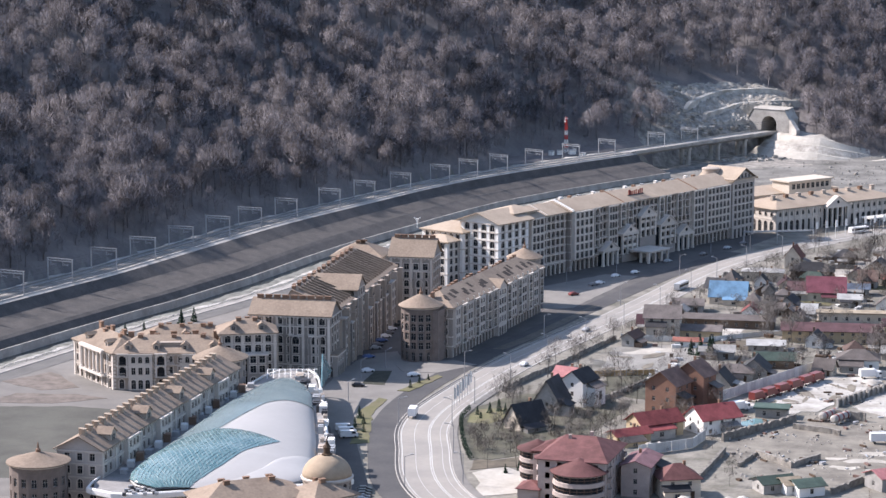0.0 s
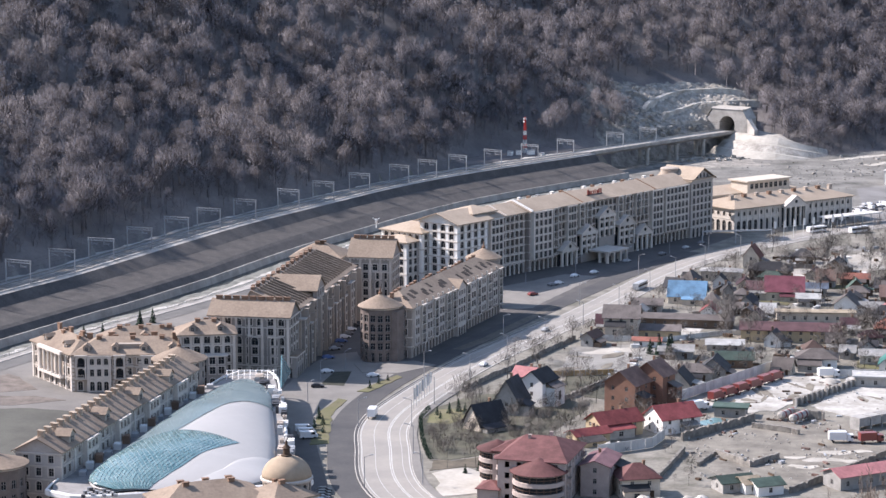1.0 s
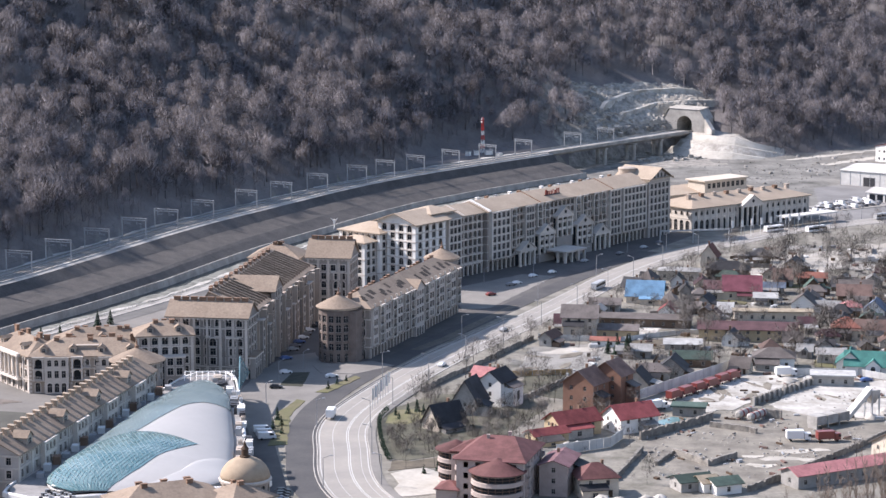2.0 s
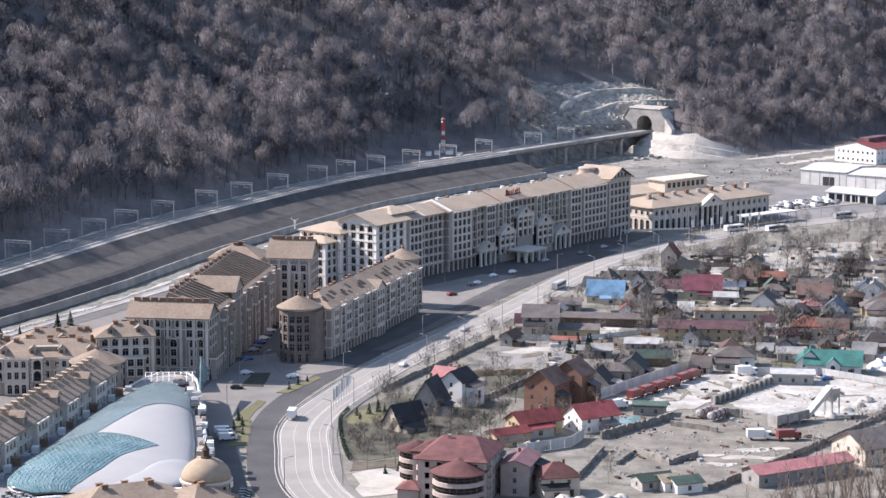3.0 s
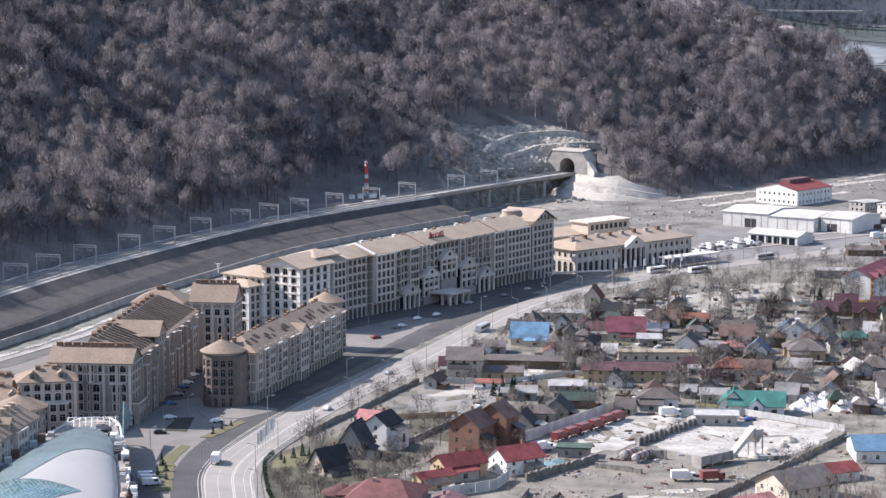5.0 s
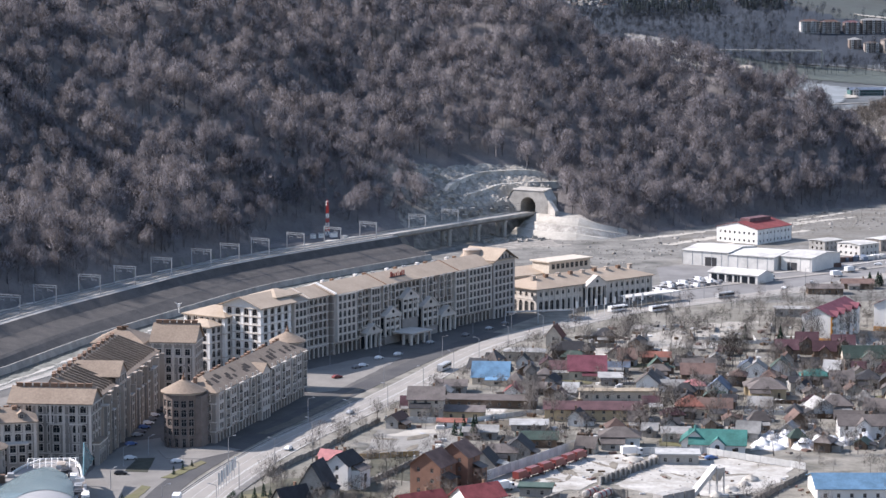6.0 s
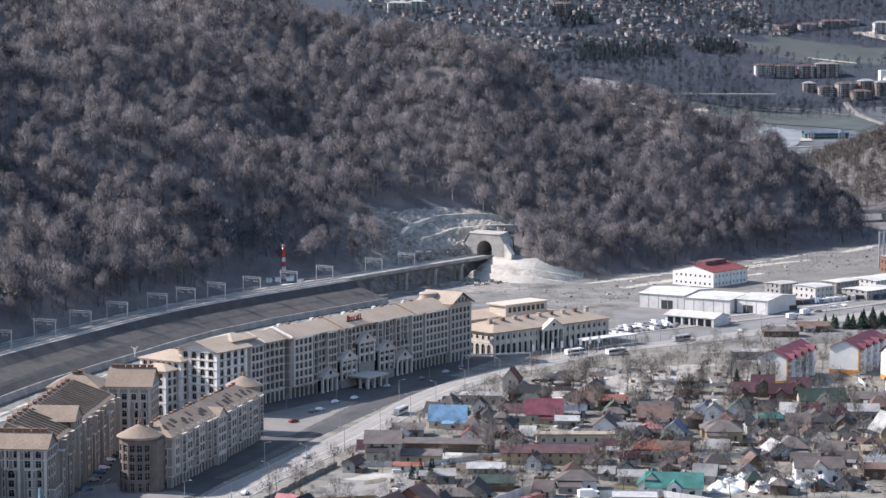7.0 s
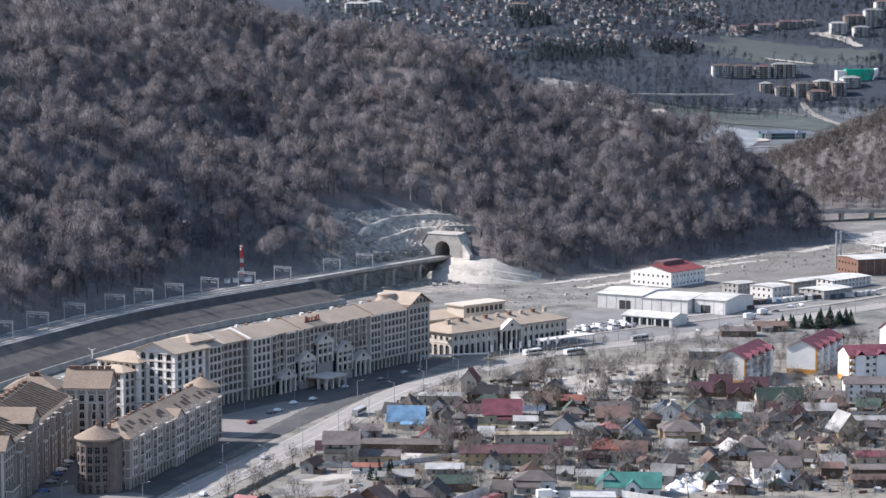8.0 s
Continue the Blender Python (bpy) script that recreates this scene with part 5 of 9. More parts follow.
# ---- glass-roofed market ----
TEAL = mat("teal_tinted_glass", (0.09, 0.18, 0.195), rough=0.2, spots=0.2, scale=0.12, fine=0.8, second=(0.19, 0.285, 0.295), bump=0, vary=0.1, spec=0.6)
MEMBRANE = mat("white_roof_membrane", (0.41, 0.402, 0.39), rough=0.55, spots=0.05, scale=0.06, fine=0.6, bump=0.03)
BARS = mat("pale_glazing_bars", (0.3, 0.36, 0.37), rough=0.4, bump=0, spots=0.05)
market = thing("market_hall", 0, 0, 0, 0, "drop-shaped market hall with white membrane and teal glass roof", "market")
LEFT = [(612, -77), (617, -82.5), (624, -85), (640, -83), (675, -75), (715, -66), (742, -58.5), (753, -53)]
RIGHT = [(612, -52), (617, -41), (624, -35), (667, -36.5), (728, -41), (742, -44), (753, -49)]
edge = lambda pts, y: np.interp(y, [p[0] for p in pts], [p[1] for p in pts])


def shell(y, v):
    l, r = edge(LEFT, y), edge(RIGHT, y)
    rise = 5.2 * np.clip(4 * v * (1 - v), 0, 1) ** 0.62 * np.clip((y - 611.5) / 22, 0, 1) ** 0.55 * np.clip((754 - y) / 60, 0, 1) ** 0.75
    return np.stack([l + (r - l) * v, y + 0 * v, 9.0 + rise * (1.1 - 0.2 * v)], -1)


def arc(points):
    """A smooth curve y(v) over the width of the roof."""
    c = glide([(p[0] * 100, p[1]) for p in points], 1.0)
    return lambda v: np.interp(np.asarray(v) * 100, c[:, 0], c[:, 1])


LOWER = arc([(0, 600), (0.25, 604), (0.41, 613.5), (0.52, 625.5), (0.63, 638.5), (0.78, 650.5)])      # the eye-shaped window
UPPER = arc([(0, 624), (0.03, 641), (0.13, 655), (0.29, 660.8), (0.43, 660.6), (0.61, 656.5), (0.78, 650.5)])
BROW = arc([(0.33, 661.5), (0.42, 678.5), (0.54, 694), (0.68, 703), (0.83, 705.5), (1.0, 706)])       # the glass round the peak
SHEET_EDGE = arc([(0.6, 606), (0.7, 619), (0.77, 629.5), (0.86, 637), (0.93, 641), (1.0, 643)])


def in_crescent(y, v):
    return (v < 0.78) & (y > LOWER(v)) & (y < UPPER(v))


def is_glass(y, v):
    return in_crescent(y, v) | ((v < 0.33) & (y >= UPPER(v))) | ((v >= 0.33) & (y > BROW(v)))


def swell(y, v):
    """The window bulges from the roof."""
    t = np.clip((y - LOWER(v)) / np.maximum(UPPER(v) - LOWER(v), 0.1), 0, 1)
    return 0.9 * np.sin(math.pi * t ** 1.4) * np.clip((0.78 - v) / 0.25, 0, 1) if v < 0.78 else 0.0 * y


nu, nv = 84, 36
net = Shape()
wy, wv = np.meshgrid(np.linspace(612, 753, 110), np.linspace(0, 1, 44), indexing="ij")
white_v = (shell(wy, wv) - np.array((0, 0, 0.1))).reshape(-1, 3).tolist()
white_f = [(i * 44 + j, i * 44 + j + 1, (i + 1) * 44 + j + 1, (i + 1) * 44 + j) for i in range(109) for j in range(43)]
glazing = {True: ([], []), False: ([], [])}          # by whether the panel lies in the crescent
tilt = random.Random(4)
for i in range(nu):
    for j in range(-1, nv):
        dv = 0.5 if i % 2 else 0.0
        ys = [612 + 141 * a / nu for a in (i - 1, i, i + 1)]
        vm = (j + 0.5 + dv) / nv
        corners = [(ys[0], vm), (ys[1], vm + 0.5 / nv), (ys[2], vm), (ys[1], vm - 0.5 / nv)]
        corners = [(min(max(a, 612), 753), min(max(b, 0), 1)) for a, b in corners]
        p = np.array([shell(np.array(a), np.array(b)) + np.array((0, 0, float(swell(a, b)))) for a, b in corners])
        kinds_ = [bool(is_glass(a, b)) for a, b in corners]
        if any(kinds_) and not all(kinds_):          # a cut panel on the edge of the glass
            for e in range(6):
                for f in range(6):
                    cell_ = []
                    for a, b in ((e, f), (e + 1, f), (e + 1, f + 1), (e, f + 1)):
                        a, b = a / 6, b / 6
                        cell_.append(tuple(sum(wt * corners[q][k] for q, wt in ((0, (1 - a) * (1 - b)), (1, a * (1 - b)), (2, a * b), (3, (1 - a) * b))) for k in (0, 1)))
                    my, mv = sum(q[0] for q in cell_) / 4, sum(q[1] for q in cell_) / 4
                    pts = [tuple(shell(np.array(a), np.array(b)) + np.array((0, 0, float(swell(a, b))))) for a, b in cell_]
                    pane_v, pane_f = glazing[bool(in_crescent(my, mv))]
                    if is_glass(my, mv):
                        k = len(pane_v)
                        pane_v += [(q[0], q[1], q[2] + 0.05) for q in pts]
                        pane_f.append((k, k + 1, k + 2, k + 3))
            continue
        if all(kinds_):
            c = p.mean(0)
            pane_v, pane_f = glazing[bool(in_crescent(ys[1], min(max(vm, 0), 1)))]
            k = len(pane_v)
            lean = [tilt.uniform(0.04, 0.17) for q in p]
            eye = bool(in_crescent(ys[1], min(max(vm, 0), 1)))
            pane_v += [tuple(c + (q - c) * (0.84 if eye else 0.97) + np.array((0, 0, e if eye else e * 0.4))) for q, e in zip(p, lean)] + [tuple(c + (q - c) * (0.88 if eye else 0.98) - np.array((0, 0, 0.06))) for q in p]
            pane_f += [(k, k + 1, k + 2, k + 3)] + [(k + a, k + 4 + a, k + 4 + (a + 1) % 4, k + (a + 1) % 4) for a in range(4)]
            net.add([tuple(q) for q in p], [(0, 1, 2, 3)])
mesh_ob("membrane_roof", white_v, white_f, MEMBRANE, market, smooth=True)["label"] = "smooth white membrane"
lap_v = [tuple(shell(np.array(y), np.array(v)) + np.array((0, 0, 0.2 * min(1.0, (v - 0.64) * 7) if q < 10 else -0.12))) for v in np.linspace(0.655, 0.995, 24) for q, y in enumerate(np.linspace(612.4, float(SHEET_EDGE(v)), 11))]
mesh_ob("membrane_lap", lap_v, [(i * 11 + j, (i + 1) * 11 + j, (i + 1) * 11 + j + 1, i * 11 + j + 1) for i in range(23) for j in range(10)], MEMBRANE, market, smooth=True)["label"] = "lower membrane sheet lapping over the next"
tagged(mesh_ob("glass_panel", *glazing[True], TEAL, market), "teal diamond glass panels", kind="stuff")
tagged(mesh_ob("rim_glazing", *glazing[False], mat("grey_teal_glass", (0.15, 0.205, 0.215), rough=0.25, spots=0.15, scale=0.1, fine=0.7, second=(0.2, 0.255, 0.26), bump=0, spec=0.5), market), "grey-teal glass panels along the rim", kind="stuff")
net.part("glazing_lattice", BARS, market)
RIM = [(-93, 614), (-83, 609), (-58, 615), (-26.5, 622), (-30, 636), (-33.5, 668), (-38.4, 728), (-42, 762), (-49, 768), (-57, 761), (-69, 719), (-81, 671), (-94, 622)]
Shape().prism([(x * 0.97 - 1.7, 680 + (y - 680) * 0.975) for x, y in RIM], 0, 7.4).part("wall", PLASTER, market)
Shape().prism(RIM, 7.4, 8.5).part("roof_terrace", mat("grey_roof_gravel", (0.30, 0.29, 0.28), spots=0.15), market)
loop_line = glide(RIM + RIM[:1], 3)
sweep("rim", np.column_stack([loop_line, np.zeros(len(loop_line))]), [(0.5, 7.2), (0.8, 7.5), (0.8, 8.7), (0.4, 9.0), (0.0, 9.0), (0.0, 8.5)], WHITE_WALL, market)
rs = random.Random(5)
for k in range(34):
    t = rs.random()
    y = 628 + 128 * t
    x = edge(RIGHT, y) + rs.uniform(1.4, 5.2) * (1 - 0.45 * t)
    w, h = rs.uniform(1, 2.6), rs.uniform(0.8, 2.2)
    Shape().box(x - w / 2, y - w, 8.5, x + w / 2, y + w, 8.5 + h).box(x - w / 3, y - w / 3, 8.5 + h, x + w / 3, y + w / 3, 8.7 + h).part("roof_unit", (WHITE_WALL, METAL, DARKMETAL, PLASTER)[k % 4], market)
for k in range(26):
    a = k * 2.4
    x, y = -84 + (a % 9), 608 + (a * 0.37) % 9
    Shape().box(x - 0.5, y - 0.4, 8.5, x + 0.5, y + 0.4, 9.3).part("roof_unit", (DARKMETAL, METAL)[k % 2], market)
for k in range(16):
    t = k / 16
    y = 632 + 118 * t
    x = edge(LEFT, y) - 3.2
    Shape().box(x - 1, y - 1.4, 8.5, x + 1, y + 1.4, 9.8 + (k % 3) * 0.5).part("roof_unit", (METAL, WHITE_WALL, CHIMNEY)[k % 3], market)
for k in range(9):
    x = -57 + k * 1.9
    Shape().bar((x, 754, 8.8), (x - 0.4, 762, 10.2), 0.22).bar((x - 0.4, 762, 8.5), (x - 0.4, 762, 10.2), 0.22).part("pergola_rib", WHITE_WALL, market)
Shape().bar((-57.5, 762, 10.2), (-41, 762, 10.2), 0.25).bar((-57.5, 758, 9.5), (-41, 758, 9.5), 0.2).part("pergola_beam", WHITE_WALL, market)
Shape().add([(-39, 742, 8.5), (-37, 768, 8.5), (-40, 768, 14.0), (-38.6, 742, 8.5), (-36.6, 768, 8.5), (-39.6, 768, 14.0)], [(0, 1, 2), (5, 4, 3), (0, 2, 5, 3), (2, 1, 4, 5)]).part("glass_fin", TEAL, market)
# ---- village ----
TAKEN = []


def house(label, x, y, turn, L, D, h, kind, colour, wall, pitch=32, category="house", group=""):
    """A dwelling or shed, given by the middle of its plan."""
    TAKEN.append((x, y, 0.55 * math.hypot(L, D)))
    g = thing({"shed": "shed", "barn": "barn", "chalet": "chalet", "kiosk": "kiosk"}.get(category, "house"), x, y, -0.3, turn, label, category, group)
    h = h + 0.3
    m0 = Matrix.Translation((-L / 2, -D / 2, 0))
    floors = max(1, round(h / 3.1))
    rows = [(h / floors, 1.1, min(1.4, h / floors * 0.48), h / floors * 0.32, False)] * floors
    s, wins = Shape(), []
    for m, ln, out in ((pose(0, 0, 0), L, 270), (pose(L, 0, 0, 0, 0, 90), D, 0), (pose(L, D, 0, 0, 0, 180), L, 90), (pose(0, D, 0, 0, 0, 270), D, 180)):
        sees_valley = math.cos(radians(turn + out)) * x + math.sin(radians(turn + out)) * y < 0      # blank walls towards the mountain
        wins += facade(s, m0 @ m, ln, rows if sees_valley else [(h, 0, 0, 0, False)], max(1, int((ln - 1) / 3.8)), deep=0.2, margin=0.6)
    rm = ROOF_COLOURS[colour]
    over = 0.7
    rise = math.tan(radians(pitch)) * D / 2
    if kind in ("gable", "cross"):
        s.add([m0 @ Vector(p) for p in ((0, 0, h), (0, D, h), (0, D / 2, h + rise), (L, 0, h), (L, D, h), (L, D / 2, h + rise))], [(1, 0, 2), (3, 4, 5)])
    s.part("wall", wall, g)
    for m, w, hh, arch in wins:
        share("window", window_mesh(w, hh, arch), g, m)
    if kind == "gable" or kind == "cross":
        r = Shape()
        drop = rise * over / (D / 2)
        for sy in (-1, 1):
            a = [(-L / 2 - over, 0, h + rise), (L / 2 + over, 0, h + rise), (L / 2 + over, sy * (D / 2 + over), h - drop), (-L / 2 - over, sy * (D / 2 + over), h - drop)]
            v = a + [(p[0], p[1], p[2] + 0.18) for p in a]
            r.add(v, [(0, 1, 2, 3), (7, 6, 5, 4), (0, 4, 5, 1), (1, 5, 6, 2), (2, 6, 7, 3), (3, 7, 4, 0)])
        r.part("roof", rm, g)
    else:
        roof_mesh(L, D, h, pitch, over, kind, 0.18).moved(m0).part("roof", rm, g)
    if kind == "cross":
        w = min(L * 0.45, 5.0)
        b = Shape().add([(-w / 2, -D / 2 - 1, 0), (w / 2, -D / 2 - 1, 0), (w / 2, -D / 2 - 1, h), (0, -D / 2 - 1, h + w * 0.42), (-w / 2, -D / 2 - 1, h), (-w / 2, 0, 0), (w / 2, 0, 0), (w / 2, 0, h), (0, 0, h + w * 0.42), (-w / 2, 0, h)],
                        [(0, 1, 2, 3, 4), (1, 6, 7, 2), (5, 0, 4, 9)])
        b.part("front_gable", wall, g)
        gable_roof(w, D / 2 + 1, h, w * 0.42, 0.5, 0.18).moved(Matrix.Translation((-w / 2, -D / 2 - 1, 0))).part("gable_roof", rm, g)
        share("window", window_mesh(1.6, 1.6, True), g, pose(0, -D / 2 - 1.05, h * 0.55))
    if category == "house" and L < 17 and kind != "flat":
        hr = random.Random(round(x * 7 + y * 3))
        side = hr.choice((-1, 1))
        aw, ad, ah = L * hr.uniform(0.35, 0.7), hr.uniform(2.2, 3.6), h * hr.uniform(0.5, 0.75)
        ax = side * (L - aw) / 2 * hr.uniform(0.3, 1)
        Shape().box(ax - aw / 2, -D / 2 - ad, 0, ax + aw / 2, -D / 2 + 0.1, ah).part("annex_wall", hr.choice((wall, LOG_WALL, BLOCK_WALL)), g)
        low, top = ah + 0.02, min(ah + ad * 0.45, h - 0.1)
        a = [(ax - aw / 2 - 0.4, -D / 2 - ad - 0.5, low), (ax + aw / 2 + 0.4, -D / 2 - ad - 0.5, low), (ax + aw / 2 + 0.4, -D / 2 - 0.02, top), (ax - aw / 2 - 0.4, -D / 2 - 0.02, top)]
        Shape().add(a + [(q[0], q[1], q[2] + 0.15) for q in a], [(3, 2, 1, 0), (4, 5, 6, 7), (0, 1, 5, 4), (1, 2, 6, 5), (2, 3, 7, 6), (3, 0, 4, 7)]).part("annex_roof", hr.choice((rm, ROOF_COLOURS["brown"], ROOF_COLOURS["grey"], ROOF_COLOURS["dark"])), g)
        share("window", window_mesh(min(1.6, aw * 0.5), ah * 0.45, False), g, pose(ax, -D / 2 - ad - 0.02, ah * 0.35))
    if category in ("house", "chalet") and kind != "flat":
        cx = L * 0.2
        Shape().box(cx - 0.35, 0.5, h, cx + 0.35, 1.2, h + rise + 0.9).box(cx - 0.42, 0.43, h + rise + 0.9, cx + 0.42, 1.27, h + rise + 1.05).part("chimney", CHIMNEY, g)
        Shape().box(-0.5 + L * 0.3, -D / 2 - 0.05, 0.3, 0.5 + L * 0.3, -D / 2 + 0.01, 2.35).part("door", DARKWOOD, g)
    return g


# the houses that stand out
house("cream plastered house with bright blue gabled sheet roof", 115.5, 944.0, -12, 14.5, 14, 3.2, "gable", "blue", CREAM_WALL, 36, "house")
house("cream plastered house with orange-red gabled sheet roof", 154.1, 1028.0, 70, 8, 7, 5.5, "gable", "orange", CREAM_WALL, 52, "house")
house("brown timber house with near-black hipped sheet roof", 157.3, 998.1, -8, 18, 10, 4.0, "hip", "dark", LOG_WALL, 30, "house")
house("cream plastered house with maroon gabled sheet roof", 146.2, 951.5, -8, 11, 9, 4.2, "gable", "maroon", CREAM_WALL, 30, "house")
house("cream plastered house with crimson gabled sheet roof", 155.5, 949.0, -8, 15, 13, 4.2, "gable", "crimson", CREAM_WALL, 38, "house")
house("cream plastered house with grey hipped sheet roof", 136.1, 995.0, -14, 17, 8, 4, "hip", "grey", CREAM_WALL, 14, "house")
house("cream plastered house with brown gabled sheet roof", 82.2, 871.1, -10, 13, 11, 8, "gable", "brown", CREAM_WALL, 34, "house")
house("brown timber shed with brown gabled sheet roof", 108.4, 890.4, -12, 36, 8, 3.4, "gable", "brown", LOG_WALL, 18, "shed")
house("yellow plastered shed with brown gabled sheet roof", 96.1, 868.4, -12, 15, 9, 3.4, "gable", "brown", YELLOW_WALL, 18, "shed")
house("yellow plastered barn with maroon gabled sheet roof", 143.7, 862.6, -8, 36, 12, 4.6, "gable", "maroon", YELLOW_WALL, 18, "barn")
house("cream plastered shed with pale tan flat sheet roof", 159.6, 899.3, -6, 30, 6, 3.6, "flat", "tan", CREAM_WALL, 5, "shed")
house("white plastered house with red gabled sheet roof", 119.9, 908.2, 75, 9, 6, 3.2, "gable", "red", WHITE_WALL, 38, "house")
house("grey block house with brown gabled sheet roof", 97.0, 924.0, -10, 12, 8, 3, "gable", "brown", BLOCK_WALL, 24, "house")
house("white plastered kiosk with orange-red gabled sheet roof", 89.6, 851.8, -10, 10, 5, 2.4, "gable", "orange", WHITE_WALL, 18, "kiosk")
house("grey block shed with pale grey gabled sheet roof", 117.1, 844.1, -8, 13, 7, 2.6, "gable", "pale", BLOCK_WALL, 20, "shed")
house("brown timber barn with dark green gabled sheet roof", 116.0, 815.3, -8, 14, 8, 3.2, "gable", "green", LOG_WALL, 26, "barn")
house("white plastered house with brown hipped sheet roof", 144.9, 811.9, -10, 14, 10, 4, "hip", "brown", WHITE_WALL, 26, "house")
house("white plastered house with teal green cross-gabled sheet roof", 177.4, 799.9, -14, 19, 11, 3.6, "cross", "teal", WHITE_WALL, 36, "house")
house("cream plastered house with orange-red hipped sheet roof", 180.8, 863.4, -12, 10, 9, 4.5, "hip", "orange", CREAM_WALL, 34, "house")
house("cream plastered house with rust-brown gabled sheet roof", 189.2, 860.9, -12, 13, 9, 4.2, "gable", "rust", CREAM_WALL, 34, "house")
house("white plastered house with slate-blue gabled sheet roof", 200.2, 902.6, 70, 9, 8, 4, "gable", "slateblue", WHITE_WALL, 42, "house")
house("white plastered house with brown gabled sheet roof", 175.4, 917.8, 72, 11, 9, 4, "gable", "brown", WHITE_WALL, 40, "house")
house("brown timber house with orange-red gabled sheet roof", 190.6, 983.0, -10, 12, 7, 3, "gable", "orange", LOG_WALL, 26, "house")
house("brown timber house with rust-brown gabled sheet roof", 198.1, 932.9, -10, 13, 9, 4.5, "gable", "rust", LOG_WALL, 38, "house")
house("brown timber house with near-black hipped sheet roof", 178.3, 1039.7, -10, 9, 7, 3.2, "hip", "dark", LOG_WALL, 36, "house")
house("brown timber house with near-black gabled sheet roof", 189.0, 1016.5, 70, 10, 7, 3.2, "gable", "dark", LOG_WALL, 36, "house")
house("grey block house with slate-blue gabled sheet roof", 169.7, 959.8, -10, 10, 7, 3, "gable", "slateblue", BLOCK_WALL, 24, "house")
house("cream plastered house with pale grey gabled sheet roof", 163.0, 935.9, -10, 9, 7, 3, "gable", "pale", CREAM_WALL, 22, "house")
house("white plastered house with grey gabled sheet roof", 225.3, 944.9, 75, 9, 8, 4, "gable", "grey", WHITE_WALL, 36, "house")
house("yellow plastered house with brown hipped sheet roof", 219.2, 906.8, -10, 15, 9, 3.4, "hip", "brown", YELLOW_WALL, 30, "house")
house("grey block house with grey gabled sheet roof", 184.3, 915.8, -10, 9, 7, 3, "gable", "grey", BLOCK_WALL, 24, "house")
house("cream plastered house with near-black gabled sheet roof", 135.3, 868.8, -10, 8, 6, 3, "gable", "dark", CREAM_WALL, 30, "house")
house("white plastered house with near-black gabled sheet roof", 136.0, 851.2, 70, 7, 6, 3.2, "gable", "dark", WHITE_WALL, 42, "house")
house("grey block house with grey gabled sheet roof", 167.6, 819.6, -10, 12, 8, 3.4, "gable", "grey", BLOCK_WALL, 20, "house")
house("brown timber chalet with maroon cross-gabled sheet roof", 246.8, 980.8, -12, 9, 8, 6, "cross", "wine", LOG_WALL, 40, "chalet")
house("brown timber chalet with maroon cross-gabled sheet roof", 260.5, 999.9, -12, 9, 8, 6, "cross", "wine", LOG_WALL, 40, "chalet")
house("brown timber chalet with maroon cross-gabled sheet roof", 261.7, 975.3, -12, 9, 8, 6, "cross", "wine", LOG_WALL, 40, "chalet")
house("brown timber chalet with maroon cross-gabled sheet roof", 274.2, 990.8, -12, 9, 8, 6, "cross", "wine", LOG_WALL, 40, "chalet")
house("cream plastered house with dark green cross-gabled sheet roof", 276.0, 962.4, -6, 19, 10, 5, "cross", "green", CREAM_WALL, 40, "house")
house("white plastered house with brown gabled sheet roof", 319.3, 980.1, -12, 18, 12, 8, "gable", "brown", WHITE_WALL, 20, "house")
house("brown timber house with brown gabled sheet roof", 298.8, 968.2, -12, 15, 9, 4, "gable", "brown", LOG_WALL, 26, "house")
house("yellow plastered house with pale grey gabled sheet roof", 282.8, 892.9, -80, 10, 10, 4.2, "gable", "pale", YELLOW_WALL, 52, "house")
house("yellow plastered house with brown hipped sheet roof", 218.6, 898.4, -8, 14, 9, 4, "hip", "brown", YELLOW_WALL, 32, "house")
house("brown timber house with brown cross-gabled sheet roof", 200.4, 940.6, -8, 13, 9, 5, "cross", "brown", LOG_WALL, 38, "house")
house("white plastered house with faded pink hipped sheet roof", 192.1, 910.8, -8, 8, 7, 3.4, "hip", "pink", WHITE_WALL, 26, "house")
house("white plastered house with slate-blue gabled sheet roof", 222.8, 947.8, 72, 10, 8, 4, "gable", "slateblue", WHITE_WALL, 36, "house")
house("white plastered house with dark green gabled sheet roof", 235.8, 945.9, 72, 10, 8, 4, "gable", "green", WHITE_WALL, 42, "house")
house("grey block house with teal green hipped sheet roof", 245.1, 927.2, -8, 11, 7, 3.4, "hip", "teal", BLOCK_WALL, 30, "house")
house("white plastered house with pale grey gabled sheet roof", 229.2, 859.3, -80, 8, 8, 4, "gable", "pale", WHITE_WALL, 36, "house")
house("brown timber house with brown hipped sheet roof", 235.9, 861.4, -10, 12, 9, 4, "hip", "brown", LOG_WALL, 34, "house")
house("white plastered house with brown cross-gabled sheet roof", 234.4, 820.1, -8, 17, 10, 5, "cross", "brown", WHITE_WALL, 30, "house")
house("cream plastered barn with crimson gabled sheet roof", 279.0, 842.0, -6, 16, 9, 3.4, "gable", "crimson", CREAM_WALL, 16, "barn")
house("brown timber shed with brown gabled sheet roof", 271.8, 819.9, -6, 18, 8, 3.0, "gable", "brown", LOG_WALL, 14, "shed")
house("brown timber shed with rust-brown gabled sheet roof", 266.1, 802.4, -6, 18, 8, 3.0, "gable", "rust", LOG_WALL, 14, "shed")
house("cream plastered house with near-black hipped sheet roof", 264.3, 916.9, -10, 9, 8, 3.6, "hip", "dark", CREAM_WALL, 36, "house")
